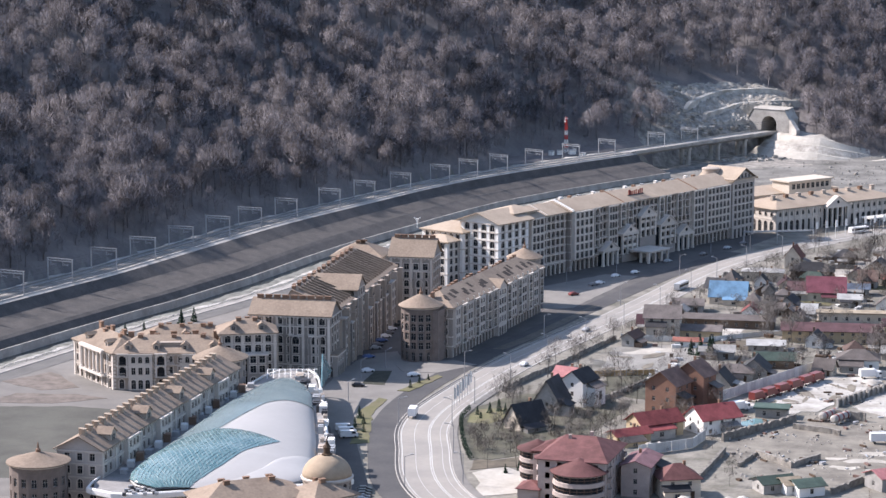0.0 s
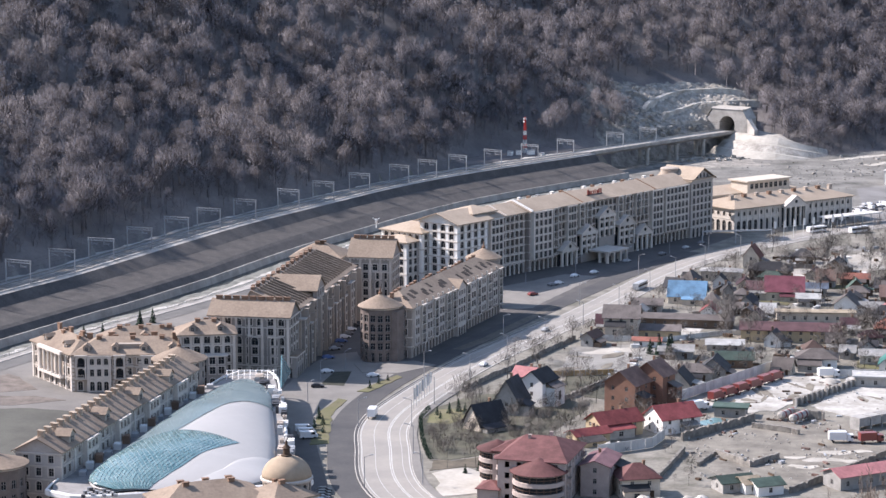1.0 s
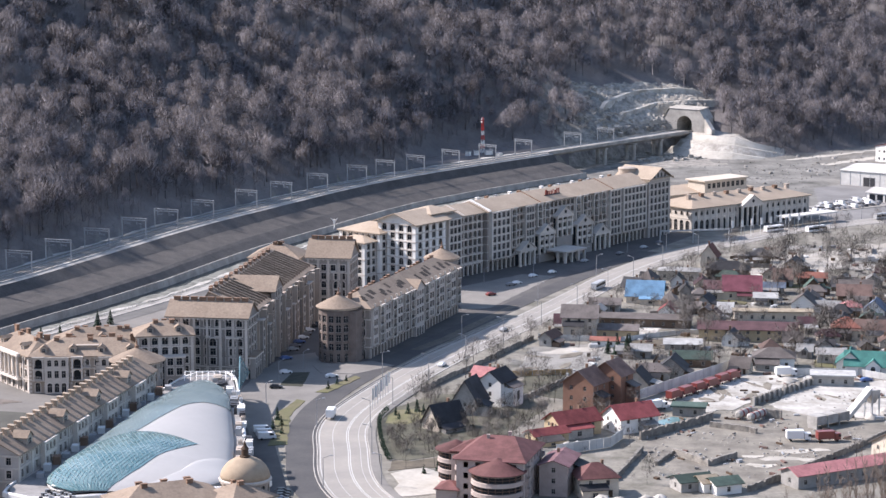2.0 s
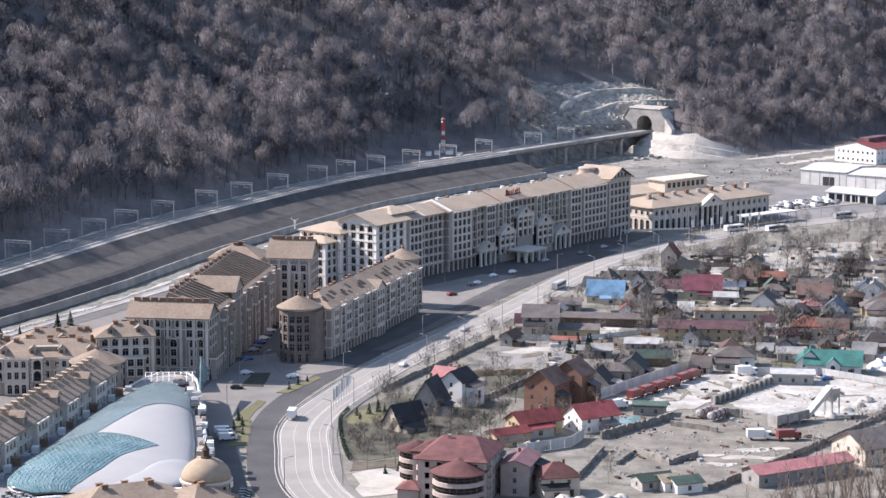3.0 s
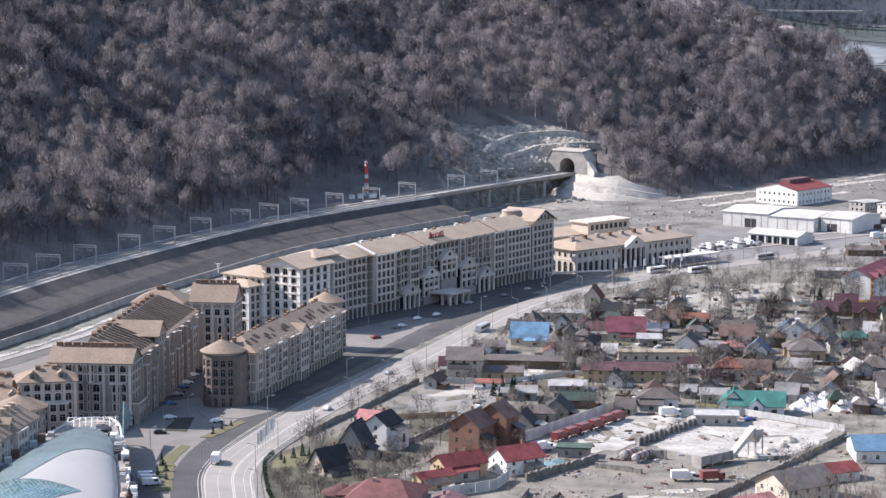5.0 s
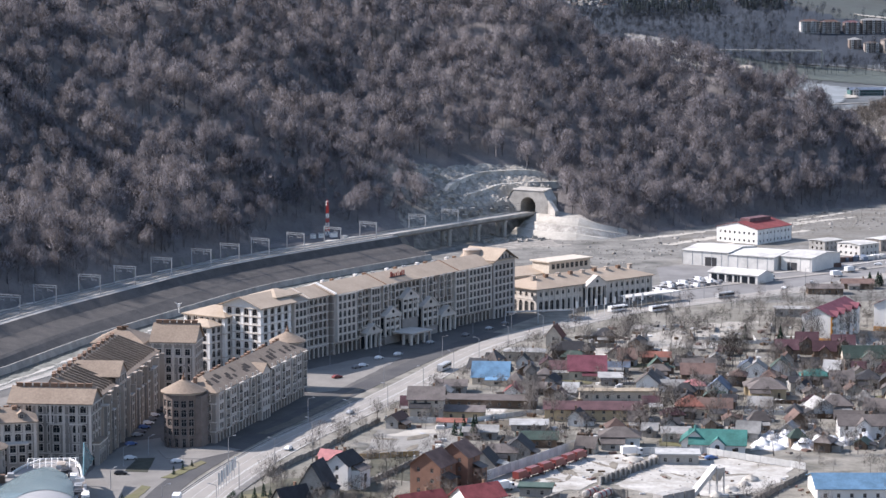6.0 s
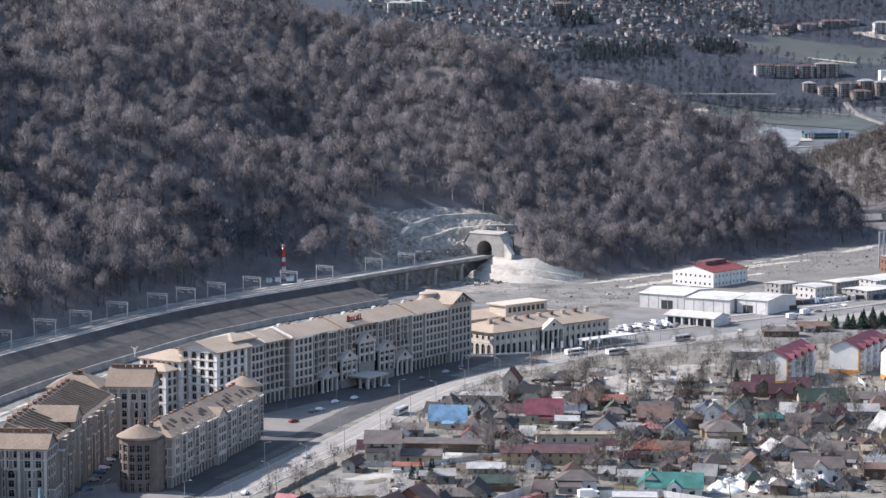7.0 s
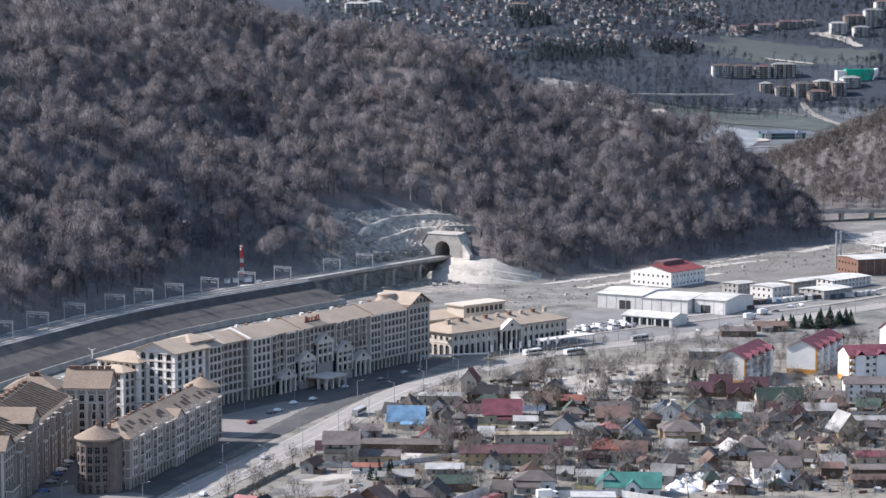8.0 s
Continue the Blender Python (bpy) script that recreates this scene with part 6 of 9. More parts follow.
house("brown timber house with brown gabled sheet roof", 253.7, 918.4, -10, 9, 8, 3.6, "gable", "brown", LOG_WALL, 36, "house")
house("brown timber house with near-black gabled sheet roof", 271.4, 912.5, 75, 8, 7, 3.6, "gable", "dark", LOG_WALL, 40, "house")
house("cream plastered house with grey gabled sheet roof", 286.9, 938.6, -10, 12, 8, 4, "gable", "grey", CREAM_WALL, 30, "house")
house("grey block shed with grey gabled sheet roof", 302.8, 917.9, -6, 18, 9, 3.2, "gable", "grey", BLOCK_WALL, 12, "shed")
house("brown timber house with brown gabled sheet roof", 316.9, 1182.4, -8, 18, 9, 3.2, "gable", "brown", LOG_WALL, 20, "house")
house("grey block shed with pale grey gabled sheet roof", 280.6, 1107.8, -8, 16, 8, 4, "gable", "pale", BLOCK_WALL, 10, "shed")
house("brown timber house with rust-brown gabled sheet roof", 338.7, 1199.1, -8, 16, 8, 3.2, "gable", "rust", LOG_WALL, 24, "house")
house("brown timber house with pale tan gabled sheet roof", 267.0, 859.0, -8, 9, 7, 3, "gable", "tan", LOG_WALL, 20, "house")
house("white plastered house with near-black gabled sheet roof", 44.4, 756.0, 58, 10, 8, 8.5, "gable", "dark", WHITE_WALL, 38, "house")
house("white plastered house with faded pink gabled sheet roof", 40.8, 764.5, -32, 7, 6, 8.2, "gable", "pink", WHITE_WALL, 38, "house")
house("grey block house with near-black steep gabled roof", 35.0, 744.0, 68, 10.5, 8.5, 4.6, "gable", "dark", BLOCK_WALL, 58, "house")
house("cream plastered house with near-black gabled sheet roof", 25.9, 722.0, 38, 11, 8.2, 2.5, "gable", "dark", CREAM_WALL, 54, "house")
house("yellow plastered house with red gabled sheet roof", 65.2, 713.5, 28, 15, 9, 4.6, "gable", "red", YELLOW_WALL, 32, "house")
house("yellow plastered house with red gabled sheet roof", 56.4, 703.1, 28, 12, 6, 3.0, "gable", "red", YELLOW_WALL, 24, "house")
house("white plastered house with red gabled sheet roof", 83.7, 718.5, 28, 14, 10, 5, "gable", "red", WHITE_WALL, 34, "house")
house("grey block house with near-black gabled sheet roof", 93.0, 777.4, 72, 9, 8, 3, "gable", "dark", BLOCK_WALL, 46, "house")
house("grey block house with near-black gabled sheet roof", 107.5, 799.9, 75, 10, 9, 3, "gable", "dark", BLOCK_WALL, 40, "house")
house("grey block house with brown hipped sheet roof", 99.4, 794.0, -10, 13, 8, 3, "hip", "brown", BLOCK_WALL, 26, "house")
house("grey block house with grey gabled sheet roof", 98.0, 832.3, -10, 12, 8, 2.8, "gable", "grey", BLOCK_WALL, 22, "house")
house("cream plastered barn with brown gabled sheet roof", 162.5, 676.5, 28, 19, 15, 5.2, "gable", "brown", CREAM_WALL, 28, "barn")
house("grey block barn with faded pink gabled sheet roof", 135.7, 654.5, 27, 34, 8, 4, "gable", "pink", BLOCK_WALL, 22, "barn")
house("grey block shed with dark green gabled sheet roof", 92.6, 645.9, 20, 10, 7, 3, "gable", "green", BLOCK_WALL, 20, "shed")
house("white plastered shed with dark green gabled sheet roof", 101.0, 642.2, 20, 8, 7, 3, "gable", "green", WHITE_WALL, 20, "shed")
house("white plastered shed with pale tan gabled sheet roof", 96.4, 644.1, 20, 5, 7, 3, "gable", "tan", WHITE_WALL, 20, "shed")
house("white plastered shed with red gabled sheet roof", 180.3, 700.6, 20, 12, 9, 3, "gable", "red", WHITE_WALL, 24, "shed")
house("white plastered porch house with teal green gabled sheet roof", 170.0, 803.5, 76, 10, 9, 3.8, "gable", "teal", WHITE_WALL, 40, "house")
house("large white plastered shed with bright blue gabled sheet roof", 206.0, 729.0, -6, 26, 20, 4.0, "gable", "blue", WHITE_WALL, 16, "shed")
house("grey block shed with dark green flat sheet roof", 104.7, 737.9, -14, 10, 6, 3, "flat", "green", BLOCK_WALL, 8, "shed")
house("grey block shed with pale grey flat sheet roof", 159.7, 782.6, -10, 14, 8, 3.4, "flat", "pale", BLOCK_WALL, 6, "shed")
# brick house of two gabled halves
for x, y, L, D, h in ((72.3, 745.5, 10.5, 11, 9.8), (81.5, 753, 8.5, 11, 11.0)):
    house("tall orange brick house with brown gabled roof", x, y, 56, L, D, h, "gable", "rust", BRICK, 36)
# maroon-roofed guest house with glazed round bays
ROSE_WALL = mat("rose_cream_plaster", (0.46, 0.385, 0.35), spots=0.12)
BRONZE_FRAME = mat("bronze_window_frame", (0.11, 0.07, 0.055), rough=0.5, spots=0.1, bump=0)


def round_bay(parent, x, y, r, floors, storey, rise, base=0.6):
    """A rounded glazed bay: cream sills, framed bands of glass and a half-cone roof."""
    b = new("round_bay")
    b.parent, b.matrix_basis = parent, pose(x, y, 0)
    h = base + floors * storey
    Shape().turn([(r - 0.5, 0), (r - 0.5, h)], 28).part("glazing_band", PANE, b)
    n = 22
    for k in range(floors):
        z0 = base + k * storey
        Shape().turn([(r - 0.6, z0 - 0.25), (r + 0.12, z0 - 0.25), (r + 0.12, z0), (r, z0), (r, z0 + 0.85), (r - 0.3, z0 + 0.95), (r - 0.6, z0 + 0.95)], 28).part("sill", ROSE_WALL, b)
        f = Shape()
        for q in range(n):
            an = 2 * math.pi * q / n
            c, s_ = math.cos(an) * (r - 0.35), math.sin(an) * (r - 0.35)
            f.bar((c, s_, z0 + 0.9), (c, s_, z0 + storey - 0.25), 0.3 if q % 4 == 0 else 0.15)
        f.turn([(r - 0.45, z0 + 1.75), (r - 0.28, z0 + 1.75), (r - 0.28, z0 + 1.87), (r - 0.45, z0 + 1.87)], 28)
        f.part("window_frame", BRONZE_FRAME, b)
    Shape().turn([(r - 0.4, h - 0.35), (r + 0.2, h - 0.3), (r + 0.2, h)], 28).part("bay_cornice", ROSE_WALL, b)
    Shape().turn([(r + 0.8, h), (r + 0.8, h + 0.18), (r * 0.5, h + rise * 0.62), (0.2, h + rise)], 28).part("bay_roof", ROOF_COLOURS["redbrown"], b)


g = thing("guest_house", 26.0, 634.0, -0.2, -17, "four-storey rose-cream guest house with maroon hipped roof and glazed round bays", "house")
TAKEN.append((38, 642, 17))
GL, GD, GH = 19.0, 23.5, 12.2
sh, wins = Shape(), []
GUEST = [(3.05, 1.3, 1.6, 0.85, False)] * 4
for m, ln, rw in ((pose(0, 0, 0), GL, GUEST), (pose(GL, 0, 0, 0, 0, 90), GD, GUEST), (pose(GL, GD, 0, 0, 0, 180), GL, [(GH, 0, 0, 0, False)]), (pose(0, GD, 0, 0, 0, 270), GD, GUEST)):
    wins += facade(sh, m, ln, rw, max(1, round(ln / 4.2)), 0.3)
sh.part("wall", ROSE_WALL, g)
for m, w, h, arch in wins:
    if m.translation.y > 0.5 or m.translation.x > 13:
        share("window", window_mesh(w, h, arch), g, m)
o = 0.8
Shape().add([(-o, -o, GH), (GL + o, -o, GH), (GL + o, GD + o, GH), (-o, GD + o, GH), (-o, -o, GH + 0.2), (GL + o, -o, GH + 0.2), (GL + o, GD + o, GH + 0.2), (-o, GD + o, GH + 0.2), (4.5, GD * 0.62, GH + 3.9), (GL - 6, GD * 0.62, GH + 3.9)],
            [(3, 2, 1, 0), (0, 1, 5, 4), (1, 2, 6, 5), (2, 3, 7, 6), (3, 0, 4, 7), (4, 5, 9, 8), (5, 6, 9), (6, 7, 8, 9), (7, 4, 8)]).part("roof", ROOF_COLOURS["redbrown"], g)
Shape().box(-5, 13.6, 0, 0.2, 23.4, 10.9).part("wing_wall", ROSE_WALL, g)
roof_mesh(13, 9.8, 10.9, 24, 0.6, "hip", 0.18).moved(Matrix.Translation((-5, 13.6, 0))).part("wing_roof", ROOF_COLOURS["redbrown"], g)
round_bay(g, -5.0, 19.2, 5.2, 3, 3.05, 2.6, 1.2)
round_bay(g, 11.6, 0.6, 7.3, 3, 3.05, 3.6, 0.4)
round_bay(g, -0.2, 11.0, 2.9, 3, 3.05, 1.2, 0.9)
for k in range(4):
    for bx, by, tn in ((GL + 0.02, 19.5, 90), (GL + 0.02, 2.0, 90)):
        bal = Shape().box(0, -1.1, 0.0, 2.6, 0.02, 0.16).box(0, -1.1, 0.16, 2.6, -1.02, 1.0).box(0, -1.1, 0.16, 0.08, 0, 1.0).box(2.52, -1.1, 0.16, 2.6, 0, 1.0)
        bal.moved(pose(bx, by, 0.35 + 3.05 * k, 0, 0, tn)).part("balcony", ROSE_WALL, g)
for cx, cy in ((6, 12.5), (11, 17.5)):
    Shape().box(cx - 0.4, cy - 0.35, GH, cx + 0.4, cy + 0.35, GH + 4.3).box(cx - 0.5, cy - 0.45, GH + 4.3, cx + 0.5, cy + 0.45, GH + 4.45).part("chimney", ROSE_WALL, g)
Shape().box(-5.5, -1, 0, 0.5, 7, 3.6).part("porch_wall", ROSE_WALL, g)
roof_mesh(6, 8, 3.6, 20, 0.6, "hip", 0.18).moved(Matrix.Translation((-5.5, -1, 0))).part("porch_roof", ROOF_COLOURS["redbrown"], g)
house("rose-cream guest-house wing with dull maroon gabled roof", 55.3, 645.5, 73, 15, 8, 8.8, "gable", "maroon", ROSE_WALL, 20)
house("cream annex with dull red hipped roof", 65, 641, 10, 11, 9, 5.4, "hip", "redbrown", CREAM_WALL, 34)

# apartment blocks with orange plinths
def apartments(x, y, turn, L, D):
    g = thing("apartment_block", x, y, 0, turn, "white four-storey apartment block with orange plinth and crimson roof", "apartment block", "apartment blocks")
    TAKEN.append((x + L / 2 * math.cos(radians(turn)), y + L / 2 * math.sin(radians(turn)), L * 0.7))
    rows = [(3.0, 1.5, 1.5, 0.9, False)] * 4
    s, wins = Shape(), []
    for m, ln, ok in ((pose(0, 0, 0), L, 1), (pose(L, 0, 0, 0, 0, 90), D, 0), (pose(L, D, 0, 0, 0, 180), L, 1), (pose(0, D, 0, 0, 0, 270), D, 0)):
        wins += facade(s, m, ln, rows if ok else [(12, 0, 0, 0, False)], max(1, round(ln / 3.2)))
    rise = math.tan(radians(26)) * D / 2
    gable_ends(s, L, D, 12, 26, 0.8, 0.2)
    s.part("wall", WHITE_WALL, g)
    Shape().box(-0.12, -0.12, 0, L + 0.12, D + 0.12, 2.2).part("plinth", mat("orange_render", (0.55, 0.27, 0.07), spots=0.1), g)
    for bx in (-0.1, L - 1.6):
        Shape().box(bx, -0.1, 2.2, bx + 1.7, 0.5, 12).part("corner_strip", MATS["orange_render"], g)
    for m, w, h, a in wins:
        share("window", window_mesh(w, h, a), g, m)
    roof_mesh(L, D, 12.0, 26, 0.8, "gable", 0.2).part("roof", ROOF_COLOURS["crimson"], g)
    n = max(2, round(L / 11))
    for k in range(n):
        bx = L * (k + 0.5) / n
        Shape().box(bx - 2.2, -1.3, 0, bx + 2.2, 0.1, 12.2).part("stair_bay", WHITE_WALL, g)
        gable_roof(4.4, D / 2 + 1, 12.0, 2.0, 0.5).moved(Matrix.Translation((bx - 2.2, -1.3, 0))).part("bay_roof", ROOF_COLOURS["crimson"], g)
        for q in range(4):
            Shape().box(bx - 4.8, -1.1, 0.5 + 3 * q, bx - 2.6, 0, 1.5 + 3 * q).part("balcony", WHITE_WALL, g)


apartments(278, 1024, 57, 40, 14)
apartments(319, 1051, 57, 44, 14)
apartments(327.5, 1028, 4, 40, 14)
apartments(372, 1100, 8, 40, 14)
apartments(388, 1068, 6, 38, 14)

# small houses, sheds and barns that fill the village
vr = random.Random(11)
AVOID = [(75, 825, 22), (120, 745, 20), (150, 770, 26), (110, 690, 22), (175, 770, 24), (135, 690, 16), (97, 722, 14), (60, 670, 12), (185, 745, 16)]
kinds = [("brown timber cottage with brown sheet roof", "brown", LOG_WALL), ("white cottage with dark sheet roof", "dark", WHITE_WALL), ("grey block cottage with rust-brown roof", "rust", BLOCK_WALL), ("brown timber cottage with dark sheet roof", "dark", LOG_WALL),
         ("brown timber cottage with dark green roof", "green", LOG_WALL), ("cream cottage with wine-dark roof", "wine", CREAM_WALL), ("grey cottage with brown roof", "brown", BLOCK_WALL), ("grey shed with grey sheet roof", "grey", BLOCK_WALL), ("brown timber cottage with grey-brown roof", "brown", LOG_WALL),
         ("cream cottage with grey-brown roof", "brown", CREAM_WALL), ("grey cottage with near-black roof", "dark", BLOCK_WALL), ("brown timber shed with rust-brown roof", "rust", LOG_WALL), ("grey cottage with pale sheet roof", "pale", BLOCK_WALL)]


def right_of_road(x, y):
    d = np.hypot(main_line[:, 0] - x, main_line[:, 1] - y)
    i = int(np.argmin(d))
    j = min(i + 1, len(main_line) - 1)
    t = main_line[j] - main_line[max(j - 1, 0)]
    return d[i] * (1 if t[0] * (y - main_line[i][1]) - t[1] * (x - main_line[i][0]) < 0 else -1)


made = 0
for attempt in range(6000):
    if made >= 100:
        break
    y = vr.uniform(790, 1110)
    x = vr.uniform(60, 360)
    if not 18 < right_of_road(x, y) < 260 or math.degrees(math.atan2(x, y)) > 19.5 or y < 790 + (x < 130) * 60:
        continue
    if (y > 985 and x > 150 and vr.random() < 0.85) or (y > 1000 and x < 260):
        continue
    L, D = vr.uniform(5, 10), vr.uniform(4, 7)
    if any((x - a) ** 2 + (y - b) ** 2 < (r + 0.5 * L + 1.6) ** 2 for a, b, r in TAKEN + AVOID):
        continue
    lab, col, wl_ = kinds[vr.randrange(len(kinds))]
    house(lab, round(x, 1), round(y, 1), vr.choice((-14, 74)) + vr.uniform(-16, 16), L, D, vr.uniform(2.2, 4.2), vr.choice(("gable", "gable", "cross", "gable", "hip")), col, wl_, vr.uniform(30, 48), "shed" if "shed" in lab else "house", "village houses")
    made += 1
# ---- paving, lots, snow, walls and fences ----
def patch(name, points, z, material, label, wobble=0.0, seed=1):
    """A level patch of ground; wobble frays its edge."""
    rr = random.Random(seed)
    pts = []
    for (ax, ay), (bx, by) in zip(points, points[1:] + points[:1]):
        n = max(1, int(math.hypot(bx - ax, by - ay) / 4)) if wobble else 1
        for k in range(n):
            pts.append((ax + (bx - ax) * k / n + rr.uniform(-wobble, wobble), ay + (by - ay) * k / n + rr.uniform(-wobble, wobble)))
    area = sum(p[0] * q[1] - q[0] * p[1] for p, q in zip(pts, pts[1:] + pts[:1]))
    if area < 0:
        pts.reverse()
    n = len(pts)
    v = [(x, y, z) for x, y in pts] + [(x, y, z - 0.4) for x, y in pts]
    ob = mesh_ob(name, v, [tuple(range(n))] + [(i, i + n, (i + 1) % n + n, (i + 1) % n) for i in range(n)], material)
    return tagged(ob, label, kind="structure")


SETTS = mat("grey_street_paving", (0.112, 0.106, 0.102), spots=0.2, scale=0.09, fine=1.0, second=(0.078, 0.075, 0.074))
patch("street", [(-38, 600), (-20, 640), (-26, 700), (-24, 742), (-14, 790), (6, 818), (45, 905), (105, 1030), (140, 1085), (162, 1124), (146, 1130), (14, 985), (-5, 985), (-20, 920), (-40, 800), (-40, 760)], 0.03, SETTS, "grey paved streets between the town blocks")
# Real paving below; further up its paler colour paints sunlight on the street.
patch("plaza", [(-40.6, 777.4), (-35.5, 807.6), (-27.4, 836.1), (-16.3, 842.3), (-14.2, 824.1), (1.2, 817.2), (6.1, 807.6), (-5.9, 777.4), (-17.2, 751.7), (-22.1, 731.5), (-25.0, 712.4), (-33.7, 712.4), (-40.6, 751.7)], 0.045, PAVING, "pale paving at the mouth of the side street, partly painted sunlight", 0.3, 21)
patch("planting_bed", [(-27.5, 786.3), (-23.9, 807.6), (-17.7, 807.6), (-19.8, 784.5)], 0.1, mat("dark_planting_bed", (0.06, 0.062, 0.045), spots=0.3, scale=0.3), "dark square patch in the paving", 0.2, 22)
patch("forecourt", [(-180, 640), (-100, 640), (-66, 760), (-72, 790), (-130, 800), (-150, 835)], 0.03, PAVING, "pale paved forecourt of the mansion")
patch("terrace_paving", [(-17, 820), (4, 826), (12, 818), (-2, 804), (-14, 806)], 0.16, PAVING, "pale stone terrace round the tower")
patch("lawn", [(-15, 775), (-9, 788), (-2, 801), (0, 797), (-6, 785), (-11, 774)], 0.24, GRASS, "small green lawn with young shrubs", 0.3)
patch("verge", [(-28, 700), (-22.5, 702), (-22.5, 742), (-18, 762), (-21, 765), (-27, 744)], 0.16, GRASS, "narrow planted verge", 0.4)
patch("verge", [(18, 846), (30, 868), (60, 935), (63, 934), (34, 866), (22, 845)], 0.12, mat("dry_earth_verge", (0.15, 0.135, 0.115), spots=0.25), "dry earth strip between the roads", 0.3)
patch("hotel_court", [(38, 975), (70, 1010), (84, 1005), (52, 930), (40, 925)], 0.07, PAVING, "pale paved island before the hotel", 0.4)
patch("gravel_lot", [(53, 799), (62, 849), (91, 856), (92, 830), (73, 801)], 0.1, mat("grey_gravel", (0.27, 0.26, 0.24), spots=0.3, scale=0.06, second=(0.15, 0.145, 0.13)), "empty grey gravel lot", 0.5)
patch("snow_patch", [(64, 838), (72, 846), (90, 851), (88, 843), (72, 836)], 0.14, SNOWY, "melting snow on the gravel lot", 1.2)
patch("snow_field", [(96, 752), (128, 800), (152, 796), (140, 770), (120, 745), (108, 740)], 0.14, SNOW, "trampled snow over the works yard", 1.5)
patch("snow_field", [(132, 748), (154, 796), (168, 794), (197, 768), (186, 748), (172, 732), (146, 731)], 0.13, SNOW, "trampled snow over the works yard", 1.8, 2)
for k, (px, py, pl, pw) in enumerate(((117, 671, 5, 2.2), (126, 668, 4, 1.6), (124, 679, 7, 3), (133, 677, 5, 2), (129, 688, 6, 2.4), (137, 689, 4, 1.8), (116, 682, 3.5, 1.5))):
    patch("snow_patch", [(px + pl * math.cos(q * 0.7 + k) * (1 + 0.25 * math.sin(q * 2.3 + k)), py + pw * math.sin(q * 0.7 + k) * (1 + 0.3 * math.cos(q * 1.9 + k))) for q in range(9)], 0.12 + 0.004 * k, SNOWY, "thin snow in the lower yard", 0.7, 3 + k)
patch("yard", [(84, 690), (95, 735), (125, 740), (165, 720), (160, 700), (112, 645), (90, 660)], 0.07, mat("muddy_yard", (0.225, 0.208, 0.175), spots=0.4, scale=0.12, second=(0.115, 0.105, 0.09)), "muddy works yard", 0.6)
patch("lawn", [(7.7, 729), (8.5, 740), (12, 748), (20.5, 749), (20.5, 734), (14, 727)], 0.13, GRASS, "green garden lawn", 0.3)
patch("garden", [(6.2, 735), (6.3, 714), (7.3, 692), (9, 683), (14, 681), (25, 687), (40, 698), (50, 726), (60, 748), (56, 764), (36, 772), (22, 768), (11, 750)], 0.1, mat("dark_garden_ground", (0.12, 0.115, 0.085), spots=0.4, scale=0.15, second=(0.055, 0.055, 0.04)), "dark winter garden round the steep-roofed houses", 0.6)
patch("garden", [(52, 772), (56, 800), (74, 800), (92, 786), (84, 770), (66, 762)], 0.09, MATS["dark_garden_ground"], "dark winter garden behind the brick house", 0.6)
patch("garden", [(8, 668), (9, 681), (15, 680), (25, 686), (34, 690), (26, 670), (18, 673)], 0.12, mat("brown_garden_soil", (0.14, 0.12, 0.09), spots=0.3, scale=0.2), "bare brown garden", 0.4)
patch("snow_patch", [(10.5, 640), (9, 666), (18, 671), (25, 664), (26, 643)], 0.12, SNOWY, "snow beside the guest house", 1.0, 4)
patch("snow_field", [(150, 1000), (170, 1035), (240, 1090), (262, 1090), (230, 1040), (190, 1000)], 0.02, SNOWY, "thin snow on the meadow by the road", 3.0, 5)
patch("industrial_yard", [(230, 1160), (250, 1290), (300, 1330), (370, 1345), (400, 1290), (330, 1215), (285, 1180)], 0.05, mat("pale_concrete_yard", (0.21, 0.205, 0.2), spots=0.2, scale=0.05), "pale concrete yard round the halls", 0.5)
patch("gravel_flat", [(270, 1400), (300, 1450), (500, 1625), (620, 1700), (640, 1600), (480, 1480), (380, 1400), (320, 1370)], 0.05, mat("river_gravel", (0.2, 0.193, 0.177), spots=0.45, scale=0.05, fine=0.35, second=(0.13, 0.12, 0.1)), "pale gravel flats by the river", 3.0, 6)
patch("snow_field", [(560, 1560), (520, 1640), (560, 1760), (700, 1850), (760, 1800), (680, 1640)], 0.06, SNOW, "snowy river flats", 5.0, 7)


bed = mat("reddish_planting_bed", (0.18, 0.155, 0.135), spots=0.3, scale=0.2)
patch("garden_bed", [(-150, 790), (-136, 806), (-131, 800), (-122, 780), (-134, 776)], 0.1, bed, "reddish planting bed beside the mansion", 0.5, 8)
patch("garden_bed", [(-150, 758), (-142, 772), (-122, 770), (-110, 764), (-128, 756)], 0.1, bed, "reddish planting bed beside the mansion", 0.5, 9)
patch("lawn", [(-172, 700), (-160, 752), (-120, 752), (-96, 745), (-104, 700), (-116, 660), (-160, 660)], 0.08, mat("grey_winter_lawn", (0.10, 0.10, 0.085), spots=0.35, scale=0.06, second=(0.065, 0.064, 0.056)), "grey winter lawn of the forecourt", 0.6, 10)


